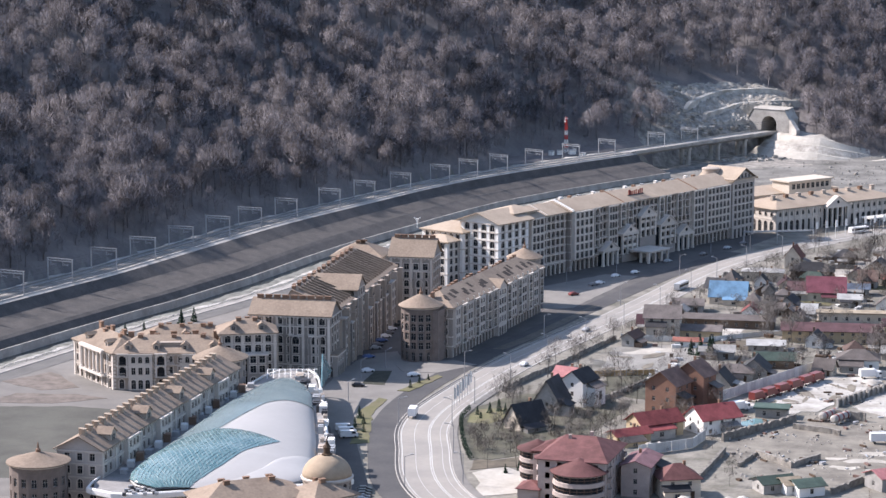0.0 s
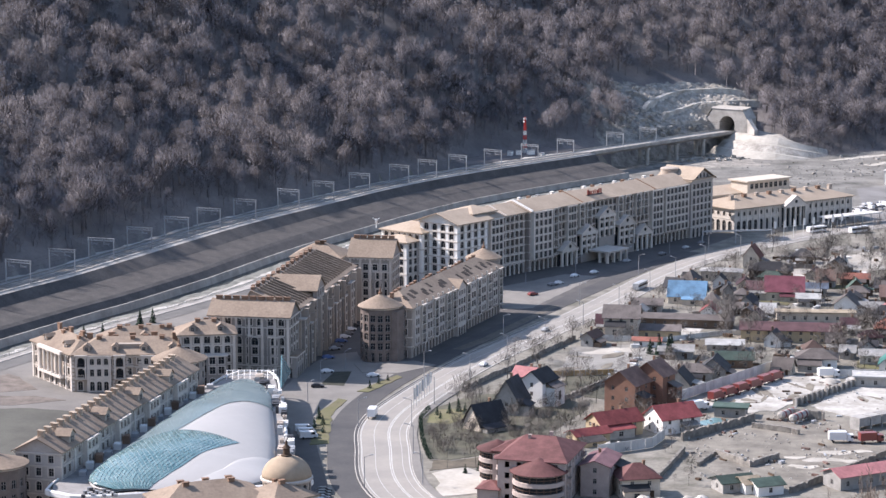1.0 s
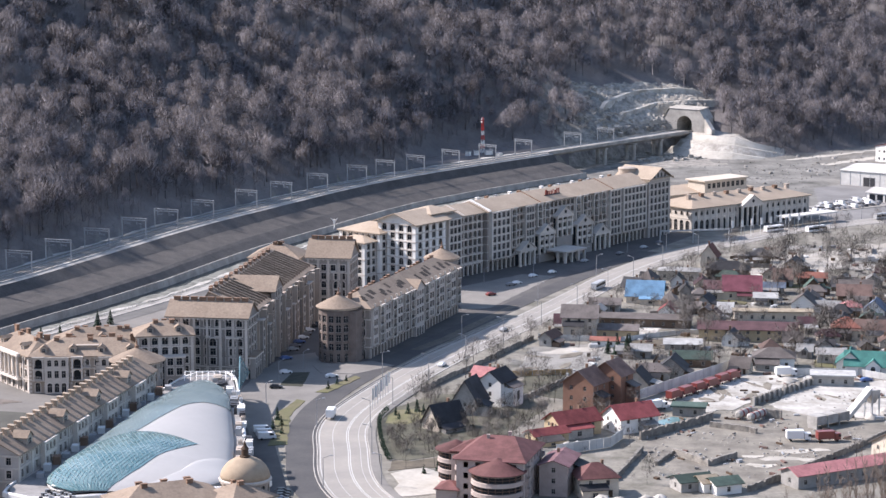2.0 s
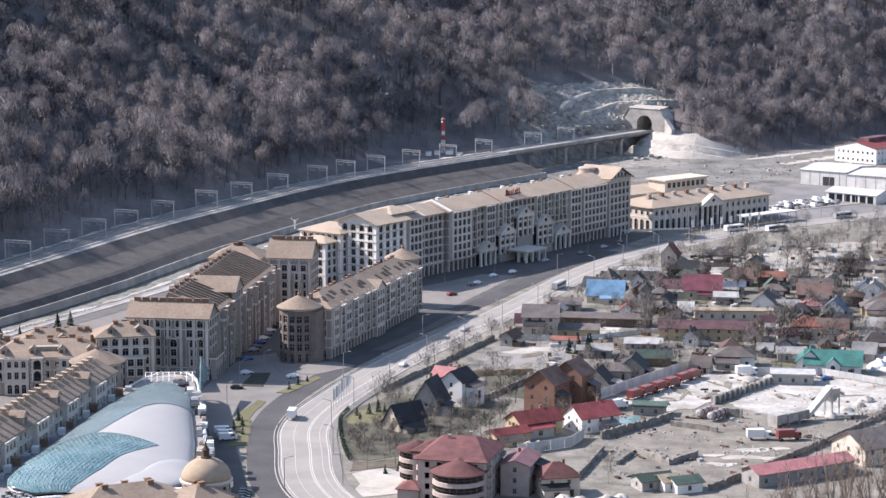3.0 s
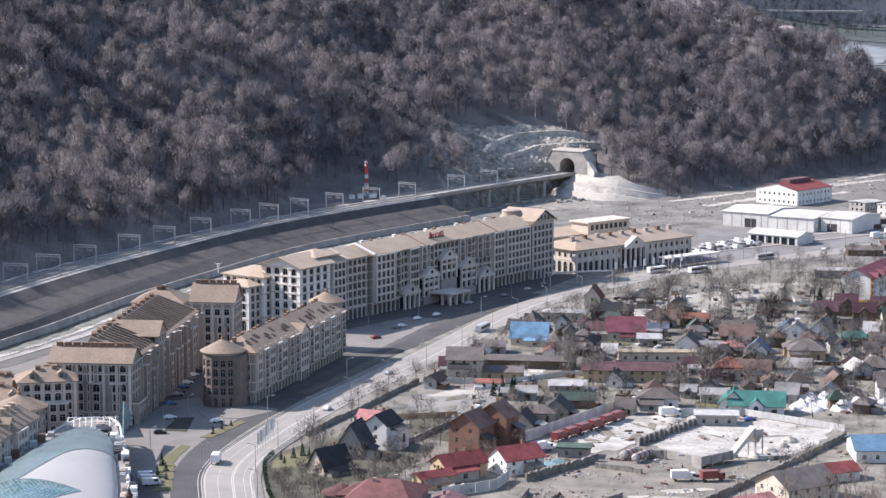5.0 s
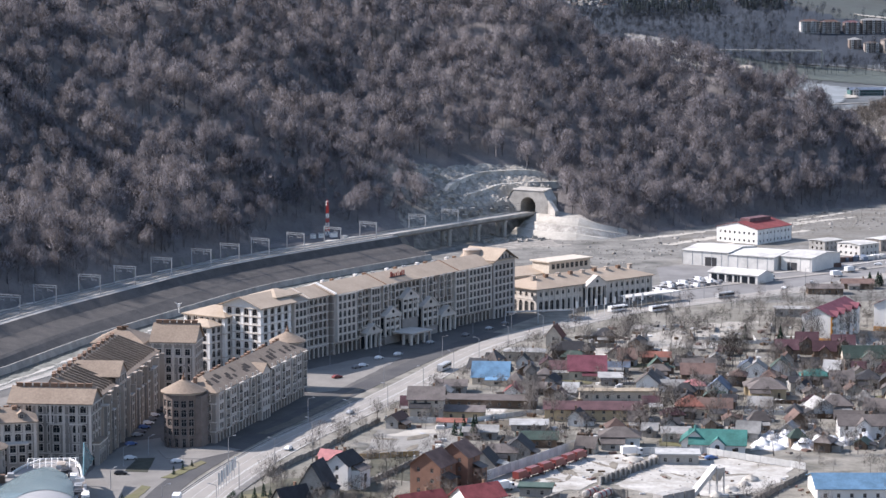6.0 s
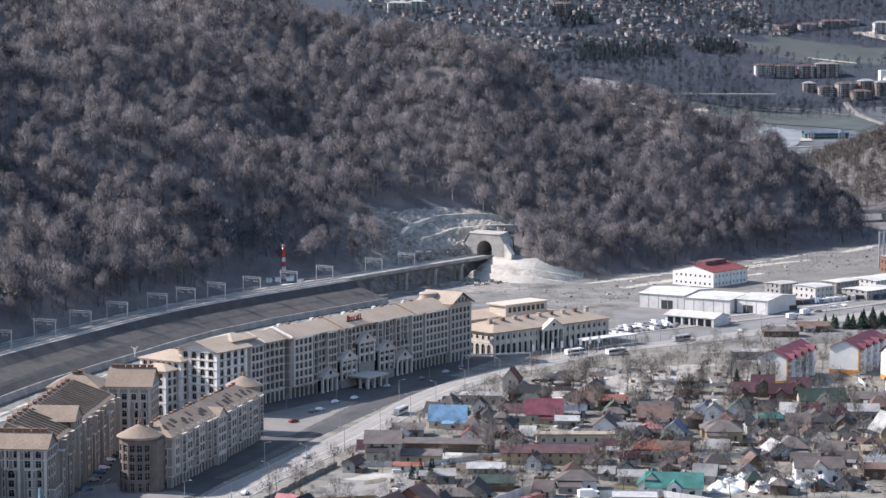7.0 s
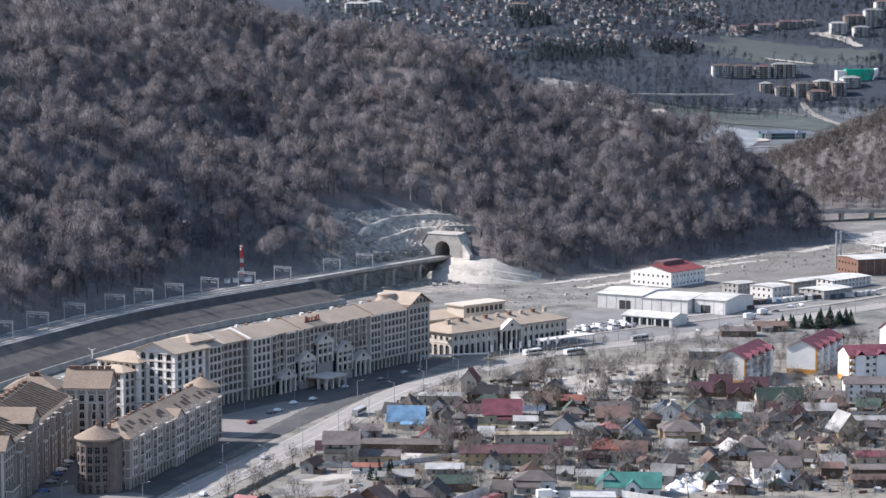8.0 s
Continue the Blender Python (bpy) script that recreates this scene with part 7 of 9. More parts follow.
def fence(points, height, material, label, name="fence", panel=2.6, posts=True):
    """A fence of separate panels between posts."""
    g = thing(name, points[0][0], points[0][1], 0, 0, label, "fence")
    ox, oy = points[0]
    for (ax, ay), (bx, by) in zip(points[:-1], points[1:]):
        ln = math.hypot(bx - ax, by - ay)
        n = max(1, round(ln / panel))
        a = math.degrees(math.atan2(by - ay, bx - ax))
        w = ln / n
        first = Shape().box(0.05, -0.06, 0.1, w - 0.05, 0.06, height).part("panel", material, g)
        post = Shape().box(-0.09, -0.09, -0.2, 0.09, 0.09, height + 0.1).part("post", METAL, g) if posts else None
        for k in range(n):
            m = pose(ax - ox + (bx - ax) * k / n, ay - oy + (by - ay) * k / n, 0, 0, 0, a)
            if k == 0:
                first.matrix_basis = m
                if post:
                    post.matrix_basis = m
            else:
                share("panel", first.data, g, m)
                if post and k % 2 == 0:
                    share("post", post.data, g, m)
    return g


STONE = mat("rough_stone_wall", (0.28, 0.26, 0.23), spots=0.35, scale=0.5, fine=2.5, bump=1.0)
fence([(88, 756), (135, 815)], 3.4, FENCE, "tall pale corrugated fence along the works yard")
fence([(135, 815), (150, 797), (171, 796), (200, 766)], 2.4, FENCE, "grey sheet fence behind the yard", panel=3)
fence([(66, 864), (79, 861), (92, 857)], 2.2, FENCE, "pale slab fence round the gravel lot")
fence([(51, 798), (73, 801)], 2.0, mat("ochre_fence", (0.4, 0.27, 0.13), spots=0.15), "ochre board fence at the lot", panel=2)
fence([(58, 686), (66, 690), (75, 695), (80, 706)], 3.2, FENCE, "pale corrugated fence behind the red-roofed houses")
fence([(74, 861), (95, 858), (120, 872), (150, 872)], 1.8, FENCE, "low grey sheet fence between plots", panel=3.2)


def yard_wall(points, h, w=0.8, material=None, label="rough stone retaining wall"):
    """A dry stone wall whose top and faces are uneven."""
    wr = np.random.default_rng(int(points[0][0] * 10))
    line = []
    for (ax, ay), (bx, by) in zip(points[:-1], points[1:]):
        n = max(1, int(math.hypot(bx - ax, by - ay) / 0.9))
        line += [(ax + (bx - ax) * k / n, ay + (by - ay) * k / n) for k in range(n)]
    line = np.array(line + [points[-1]], float)
    n = len(line)
    off = [beside(line, o) for o in (-w / 2, w / 2)]
    top = h * (1 + wr.normal(0, 0.045, n)) * (1 - 0.3 * (wr.uniform(size=n) < 0.08))
    v = []
    for i in range(n):
        j = wr.normal(0, 0.07, 6)
        a, b = off[0][i], off[1][i]
        v += [(a[0] + j[0], a[1], -0.3), (a[0] + j[1], a[1] + j[2], top[i]), (b[0] + j[3], b[1] + j[4], top[i] - abs(j[5])), (b[0], b[1] + j[5], -0.3)]
    fs = [(i * 4 + q, (i + 1) * 4 + q, (i + 1) * 4 + q + 1, i * 4 + q + 1) for i in range(n - 1) for q in range(3)] + [(0, 1, 2, 3), tuple((n - 1) * 4 + q for q in (3, 2, 1, 0))]
    return tagged(mesh_ob("stone_wall", v, fs, material or STONE), label, kind="structure")


for pts, h in (([(109, 721), (120, 713), (122, 711)], 1.8), ([(93, 686), (101, 671), (111, 681)], 1.9), ([(86, 672), (93, 686)], 1.4), ([(85, 704), (97, 716), (111, 730)], 2.6), ([(108, 641), (142, 682), (164, 710), (198, 757)], 2.0), ([(127, 751), (154, 783)], 2.6), ([(60, 640), (72, 655), (84, 690)], 1.6), ([(123, 735), (133, 730)], 3.0)):
    yard_wall(pts, h)
for k in range(14):
    t = k / 13
    Shape().box(-0.3, -0.35, 0, 0.3, 0.35, 2.9).moved(pose(127 + 27 * t + 0.6, 751 + 32 * t - 0.6, 0, 0, 0, 50)).part("buttress", CONCRETE, bpy.data.objects["stone_wall.005"])
yard_wall([(20, 774), (30, 796), (38.5, 811), (50, 836), (64, 864)], 1.9, 0.7, label="grey stone wall between the road and the plots")
yard_wall([(51, 757), (60, 772), (70, 789), (78, 800)], 1.8, 0.6, label="dark stone wall behind the gabled house")
pool = patch("pool", [(95, 722), (103, 731), (99, 734), (91, 726)], 0.3, TEAL, "small turquoise pool behind a stone wall")
patch("service_yard", [(-112, 812), (-92, 880), (-45, 985), (-15, 985), (-28, 930), (-48, 870), (-60, 806)], 0.036, MATS["worn_grey_lane"], "worn grey yard behind the side-street houses", 0.4, 13)
# ---- halls, works and station forecourt ----
SHEET = mat("white_cladding", (0.66, 0.645, 0.61), rough=0.6, spots=0.15, scale=0.1, fine=0.6, bump=0.05)
SHEET_ROOF = mat("white_roof_sheet", (0.58, 0.565, 0.53), rough=0.65, spots=0.25, scale=0.08, fine=0.5, bump=0.05)


def hall(name, label, x, y, turn, L, D, h, pitch, wall, roofm, windows=0, doors=()):
    g = thing(name, x, y, 0, turn, label, "hall")
    s = Shape()
    rows = [(h, 0, 0, 0, False)] if not windows else [(h / 2, 1.3, 1.4, 1.2, False)] * 2
    wins = []
    for m, ln in ((pose(0, 0, 0), L), (pose(L, 0, 0, 0, 0, 90), D), (pose(L, D, 0, 0, 0, 180), L), (pose(0, D, 0, 0, 0, 270), D)):
        wins += facade(s, m, ln, rows, max(1, round(ln / 4)))
    rise = math.tan(radians(pitch)) * D / 2
    gable_ends(s, L, D, h, pitch, 0.5, 0.25)
    s.part("wall", wall, g)
    for m, w, hh, a in wins[: len(wins) * 3 // 4]:
        share("window", window_mesh(w, hh, a), g, m)
    roof_mesh(L, D, h, pitch, 0.5, "gable", 0.25).part("roof", roofm, g)
    for k in range(int(L / 6) + 1):
        Shape().box(k * 6 - 0.12 if k else 0.05, -0.1, 0, k * 6 + 0.12, 0.02, h - 0.05).part("wall_rib", METAL, g)
    for dx, dw, dh in doors:
        Shape().box(dx, -0.08, 0, dx + dw, 0.05, dh).part("gate", DARKMETAL, g)
    return g


hall("red_roofed_hall", "white two-storey hall with a red gabled roof", 331, 1391, 42, 36, 30, 9.0, 13, WHITE_WALL, ROOF_COLOURS["red"], 1)
Shape().box(9, 12, 12, 31, 19, 14.2).part("roof_lantern", ROOF_COLOURS["maroon"], bpy.data.objects["red_roofed_hall"])
hall("white_hall", "large white clad hall with a pale sheet roof", 268, 1306, -38, 28, 38, 8.0, 5, SHEET, SHEET_ROOF, 0, ((14, 7, 5),))
hall("white_hall", "large white clad hall with a pale sheet roof", 290, 1289, -38, 28, 36, 7.2, 5, SHEET, SHEET_ROOF)
hall("white_hall", "smaller white clad hall with an open gate", 317, 1276, -42, 19, 34, 7.6, 6, SHEET, SHEET_ROOF, 0, ((4, 6, 4.6),))
tent = hall("marquee", "long white marquee with dark panels in place of open bays", 268, 1238, -42, 30, 17, 4.4, 13, SHEET, SHEET_ROOF)
for k in range(6):
    # Dark panels on the solid wall stand in for shaded open bays.
    Shape().box(2 + k * 4.6, -0.09, 0.2, 5.4 + k * 4.6, 0.04, 3.9).part("opening", PANE, tent)
shelter = thing("bus_shelter", 206, 1146, 0, 33, "long flat white canopy on thin posts", "shelter")
Shape().box(0, -3.5, 4.6, 36, 3.5, 5.2).part("canopy", SHEET_ROOF, shelter)
for k in range(7):
    for sy in (-3, 3):
        Shape().box(k * 5.7 + 0.6, sy - 0.15, 0, k * 5.7 + 0.9, sy + 0.15, 4.6).part("post", METAL, shelter)
OCHRE_CLAD = mat("orange_brown_cladding", (0.2, 0.115, 0.085), spots=0.15)
for x, y, t, L, D, h, wall, lab in ((462.5, 1437.7, 13, 46, 26, 10, OCHRE_CLAD, "orange-brown clad depot hall with a white roof"), (375.7, 1325.6, 35, 17, 17, 7, SHEET, "pale two-storey depot office"), (404.9, 1321.3, 36, 27, 18, 5, BLOCK_WALL, "grey block depot with a pale roof"),
                                (424, 1366, 36, 38, 20, 5.5, SHEET, "long low white-roofed depot"), (396, 1353, 36, 22, 11, 6.5, DUSK_PLASTER, "grey plastered depot with a pale roof"), (362, 1352, 36, 16, 12, 6, BLOCK_WALL, "small grey block workshop with a pale roof"), (520, 1560, 20, 24, 14, 5, BLOCK_WALL, "pale flat-roofed depot by the river road")):
    hall("depot", lab, x, y, t, L, D, h, 4, wall, SHEET_ROOF, 1)
stack = thing("silo_mast", 462, 1482, 0, 0, "tall twin steel posts beside the depot", "mast")
for sx in (0, 3):
    Shape().bar((sx, 0, 0), (sx, 0, 24), 0.9, sides=8).part("post", METAL, stack)
for k in range(4):
    Shape().bar((0, 0, 4 + 6 * k), (3, 0, 6 + 6 * k), 0.4).part("brace", METAL, stack)
bridge = thing("road_bridge", 500, 1792, 0, 3, "concrete road bridge over the river flats", "bridge")
Shape().box(0, -5, 7.5, 150, 5, 9.0).box(0, -5.2, 9.0, 150, -4.9, 10).box(0, 4.9, 9.0, 150, 5.2, 10).part("deck", CONCRETE, bridge)
for k in range(6):
    Shape().box(12 + k * 25, -3, -1, 14.5 + k * 25, 3, 7.5).part("pier", CONCRETE, bridge)
# concrete works: batching plant, silos, drums
plant = thing("batching_plant", 160, 731, 0, 35, "pale concrete batching plant with a sloping conveyor", "plant")
Shape().add([(-9, -1.2, 0.5), (-9, 1.2, 0.5), (1.5, 1.2, 8.2), (1.5, -1.2, 8.2), (-9, -1.2, 2.2), (-9, 1.2, 2.2), (1.5, 1.2, 10), (1.5, -1.2, 10)], [(0, 1, 2, 3), (7, 6, 5, 4), (0, 3, 7, 4), (1, 5, 6, 2), (3, 2, 6, 7), (0, 4, 5, 1)]).part("conveyor", SHEET, plant)
Shape().add([(1, -1.8, 7.5), (4.6, -1.8, 7.5), (4.6, 1.8, 7.5), (1, 1.8, 7.5), (2, -0.8, 4.6), (3.6, -0.8, 4.6), (3.6, 0.8, 4.6), (2, 0.8, 4.6), (1, -1.8, 9), (4.6, -1.8, 9), (4.6, 1.8, 9), (1, 1.8, 9)], [(4, 5, 1, 0), (5, 6, 2, 1), (6, 7, 3, 2), (7, 4, 0, 3), (0, 1, 9, 8), (1, 2, 10, 9), (2, 3, 11, 10), (3, 0, 8, 11), (8, 9, 10, 11), (7, 6, 5, 4)]).part("hopper", CONCRETE, plant)
for sx, sy in ((1.0, -1.6), (4.2, -1.6), (1.0, 1.6), (4.2, 1.6)):
    Shape().box(sx, sy - 0.2, 0, sx + 0.4, sy + 0.2, 7.6).part("leg", METAL, plant)
for k in range(3):
    Shape().box(-24 + k * 5, -2, 1.2, -19.4 + k * 5, 2.2, 4.0).box(-24 + k * 5, -2, 0, -23.6 + k * 5, 2, 1.2).part("bin", BLOCK_WALL, plant)
for x, y, tn in ((122, 733, 52), (125, 729, 52)):
    d = thing("tank", x, y, 0, tn, "white and red steel tank lying on cradles", "tank", "tanks in the yard")
    Shape().turn([(0.7, -5.0), (1.25, -4.5), (1.25, 4.5), (0.7, 5.0)], 14).moved(pose(0, 0, 1.9, 0, 90, 0)).part("drum", CONCRETE, d, smooth=False)
    for k in (-3, 0, 3):
        Shape().turn([(1.28, k - 0.4), (1.28, k + 0.4)], 14).moved(pose(0, 0, 1.9, 0, 90, 0)).part("red_band", ROOF_COLOURS["red"], d)
        Shape().box(k - 0.3, -1.1, 0, k + 0.3, 1.1, 0.9).part("cradle", METAL, d)
heap_rng = np.random.default_rng(3)


def heap(x, y, r, h, material, label, name="mound"):
    """A lumpy heap."""
    n, k = 18, 6
    v, fs = [(0, 0, h)], []
    for j in range(1, k + 1):
        for i in range(n):
            a = 2 * math.pi * i / n
            rr = r * j / k * (1 + 0.13 * heap_rng.normal())
            v.append((rr * math.cos(a), rr * math.sin(a), max(-0.2, h * (1 - (j / k) ** 1.6) + heap_rng.normal() * 0.08 * h) if j < k else -0.2))
    fs += [(0, 1 + i, 1 + (i + 1) % n) for i in range(n)]
    for j in range(k - 1):
        fs += [(1 + j * n + i, 1 + (j + 1) * n + i, 1 + (j + 1) * n + (i + 1) % n, 1 + j * n + (i + 1) % n) for i in range(n)]
    ob = mesh_ob(name, v, fs, material, smooth=True)
    ob.location = (x, y, 0)
    tagged(ob, label, "heap", "heaps")


for x, y, r, h in ((178, 752, 3, 2.0), (174, 745, 2.6, 1.6), (168, 738, 3, 1.8), (162, 731, 2.4, 1.5), (145, 786, 4, 1.8), (61.5, 691.5, 3.2, 2.6), (65, 694, 2.8, 2.2), (70, 626, 5, 3), (66, 630, 4, 2.4), (82, 632, 3, 2), (78, 629, 4, 2.6)):
    heap(x, y, r, h, SNOW, "heap of old cleared snow")
sb = random.Random(8)
for k in range(24):
    u, v = sb.random(), sb.random()
    heap(192 + 40 * u + 6 * v, 797 + 4 * u + 26 * v * (1 - 0.3 * u), sb.uniform(3, 6), sb.uniform(1.8, 3.6), CLEAN_SNOW, "heap of bright cleared snow beside the works yard")
# ---- yards, garden plots, rubble and tracks ----
yr = random.Random(17)
plot_mats = [GRASS, MATS["brown_garden_soil"], MATS["grey_gravel"], DIRT, MATS["muddy_yard"]]
for k in range(44):
    x, y = yr.uniform(90, 330), yr.uniform(800, 1080)
    if not 25 < right_of_road(x, y) < 230:
        continue
    a, w, d = radians(yr.choice((-12, -8, 74)) + yr.uniform(-8, 8)), yr.uniform(5, 13), yr.uniform(4, 9)
    c, s_ = math.cos(a), math.sin(a)
    ring = [(x + c * u - s_ * v, y + s_ * u + c * v) for u, v in ((-w, -d), (w, -d), (w, d), (-w, d))]
    m = SNOW if k % 6 == 0 else plot_mats[k % 5]
    patch("garden_plot", ring, 0.055 + 0.004 * k, m, "patch of thin old snow between the gardens" if m is SNOW else "bare winter garden plot between the houses", 0.7, k)
board_grey = mat("weathered_fence_board", (0.2, 0.185, 0.17), spots=0.3)
made = 0
for k in range(400):
    if made >= 34:
        break
    x, y = yr.uniform(85, 320), yr.uniform(795, 1060)
    if not 22 < right_of_road(x, y) < 230:
        continue
    a = radians(yr.choice((-12, 78)) + yr.uniform(-7, 7))
    ln = yr.uniform(12, 26)
    ends = [(x, y), (x + ln * math.cos(a), y + ln * math.sin(a))]
    mids = [(x + ln * t * math.cos(a), y + ln * t * math.sin(a)) for t in np.linspace(0, 1, 9)]
    if any((p - q) ** 2 + (r - s_) ** 2 < (rad * 0.85) ** 2 for p, r in mids for q, s_, rad in TAKEN):
        continue
    m, lab = yr.choice(((FENCE, "grey sheet fence between garden plots"), (board_grey, "weathered board fence between garden plots"), (DARKWOOD, "dark board fence between garden plots"), (FENCE, "grey sheet fence between garden plots")))
    fence(ends, yr.uniform(1.4, 2.1), m, lab, panel=4.0, posts=False)
    made += 1
# loose timber, crates and scrap in the yards
s = Shape()
for k in range(900):
    x, y = yr.uniform(70, 330), yr.uniform(790, 1080)
    if not 20 < right_of_road(x, y) < 230 or any((x - a) ** 2 + (y - b) ** 2 < (r * 0.8) ** 2 for a, b, r in TAKEN):
        continue
    w, d, h = yr.uniform(0.3, 2.0), yr.uniform(0.3, 1.2), yr.uniform(0.2, 1.3)
    b = Shape().box(-w, -d, -0.1, w, d, h, yr.randrange(5)).moved(pose(x, y, 0.02, 0, 0, yr.uniform(0, 180)))
    s.add(b.v, b.f, b.s[0])
tagged(s.part("yard_clutter", [board_grey, METAL, DARKWOOD, FENCE, MATS["roof_sheet_rust"]]), "stacked boards, crates and scrap in the yards", "clutter", kind="stuff")
# rubble, timber and scrap about the works yard
s = Shape()
for k in range(2600):
    x, y = yr.uniform(84, 192), yr.uniform(648, 800)
    if (x - 84) * 0.9 > (y - 640) + 12 or (y - 752) > (x - 88) * 1.1 or (y > 800 - (x - 168) * 1.0 and x > 168):
        continue
    if ripple(np.array(x), np.array(y), 11, 0.8) < 0.12 and k % 6:
        continue
    if k % 5 == 0:
        w, d, h = yr.uniform(0.3, 1.5), yr.uniform(0.15, 0.6), yr.uniform(0.2, 0.8)
        b = Shape().box(-w, -d, -0.1, w, d, h, 2 + yr.randrange(4)).moved(pose(x, y, 0.1, 0, 0, yr.uniform(0, 180)))
    else:
        r = yr.uniform(0.15, 0.5)
        ring = [(r * math.cos(q) * yr.uniform(0.7, 1.3), r * math.sin(q) * yr.uniform(0.7, 1.3)) for q in np.linspace(0, 5.2, 6)]
        b = Shape().prism(ring, -0.1, r * yr.uniform(0.4, 1.0), yr.randrange(2), 0.55).moved(pose(x, y, 0.08))
    s.add(b.v, b.f, b.s[0])
tagged(s.part("yard_rubble", [STONE, CONCRETE, board_grey, METAL, MATS["roof_sheet_rust"], DARKWOOD]), "stones, boards and scrap lying about the works yard", "rubble", kind="stuff")
# stones, spoil and driftwood on the flats
s = Shape()
for k in range(2200):
    t = yr.random()
    x, y = 215 + 330 * t + yr.gauss(0, 26), 1330 + 300 * t + yr.gauss(0, 34)
    if k % 3 == 0:
        x, y = yr.uniform(330, 620), yr.uniform(1240, 1700)
    if off_line(np.array([x]), np.array([y]), FOOT)[0] > -6 or (255 < x < 470 and 1225 < y < 1460 and y - 1225 < (x - 255) * 0.9 + 105):
        continue
    r = yr.uniform(0.25, 0.8) * (2.2 if k % 17 == 0 else 1)
    ring = [(r * math.cos(q) * yr.uniform(0.7, 1.3), r * math.sin(q) * yr.uniform(0.7, 1.3)) for q in np.linspace(0, 5.2, 6)]
    b = Shape().prism(ring, -0.3, r * yr.uniform(0.3, 0.8), yr.randrange(3), 0.55).moved(pose(x, y, 0))
    s.add(b.v, b.f, b.s[0])
tagged(s.part("river_stones", [STONE, MATS["river_gravel"], CONCRETE]), "scattered boulders and spoil on the river flats", "stones", kind="stuff")
for k in range(9):
    t = yr.random()
    x, y, ln, w = 240 + 360 * t + yr.gauss(0, 12), 1360 + 310 * t + yr.gauss(0, 14), yr.uniform(14, 46), yr.uniform(1.2, 3.6)
    if off_line(np.array([x]), np.array([y]), FOOT)[0] > -14:
        continue
    a = radians(41 + yr.uniform(-10, 10))
    c, s_ = math.cos(a), math.sin(a)
    patch("snow_patch", [(x + c * u - s_ * v, y + s_ * u + c * v) for u, v in ((-ln, -w), (0, -w * 1.5), (ln, -w * 0.6), (ln, w * 0.6), (0, w), (-ln, w))], 0.09 + 0.004 * k, SNOWY, "streak of old snow on the river flats", 1.6, 40 + k)
for off, w, m, lab in ((0, 5.0, WORN_ROAD, "dusty pale track across the flats"), (-17, 3.2, CONCRETE, "low pale kerbed path beside the track")):
    line = glide([(236, 1196), (300, 1235), (380, 1285), (450, 1340), (540, 1430), (640, 1540), (740, 1680)], 8)
    line = beside(line, off)
    sweep("track", np.column_stack([line, np.zeros(len(line))]), [(-w / 2, -0.2), (-w / 2, 0.32), (w / 2, 0.32), (w / 2, -0.2)], m, kind="structure", label=lab)
# containers, trucks and stores between the depots
for k in range(26):
    x, y = 350 + 95 * (k * 0.381966 % 1), 1290 + 18 * (k * 0.618034 % 1) + 0.62 * (95 * (k * 0.381966 % 1)) - 6
    c = thing("container", x, y, 0, (k * 47) % 90, ("rusty", "grey", "white", "blue")[k % 4] + " steel container standing in the depot yard", "container", "containers in the depot yard")
    m = (MATS["roof_sheet_rust"], METAL, SHEET, MATS["roof_sheet_slateblue"])[k % 4]
    w, h = (3.0, 6.0, 4.0)[k % 3], (2.4, 2.6, 2.8)[k % 3]
    Shape().box(-w, -1.2, 0.15, w, 1.2, h).box(-w - 0.08, -1.3, 0.0, -w + 0.1, 1.3, h + 0.08).box(w - 0.1, -1.3, 0.0, w + 0.08, 1.3, h + 0.08).part("body", m, c)
    Shape().box(w + 0.08, -1.05, 0.3, w + 0.14, 1.05, h - 0.1).part("door", DARKMETAL, c)
# churned mud in the works yard and the lot
mud_mat = mat("churned_brown_mud", (0.2, 0.18, 0.145), spots=0.4, scale=0.2, fine=0.9, second=(0.12, 0.105, 0.085))
mr = random.Random(31)
for k in range(22):
    if k < 16:
        t, q = mr.random(), mr.random()
        x, y = 106 + 68 * t, 752 + 30 * q + 6 * t
    else:
        x, y = mr.uniform(57, 76), mr.uniform(806, 842)
    a, ln, w = mr.uniform(0, math.pi), mr.uniform(2.5, 8), mr.uniform(0.7, 2.2)
    c, s_ = math.cos(a), math.sin(a)
    patch("mud_patch", [(x + c * u - s_ * v, y + s_ * u + c * v) for u, v in ((-ln, -w * 0.4), (-ln * 0.3, -w), (ln * 0.6, -w * 0.7), (ln, 0), (ln * 0.4, w), (-ln * 0.5, w * 0.8))], 0.16 + 0.004 * k, mud_mat, "churned mud showing through the snow", 0.5, 70 + k)
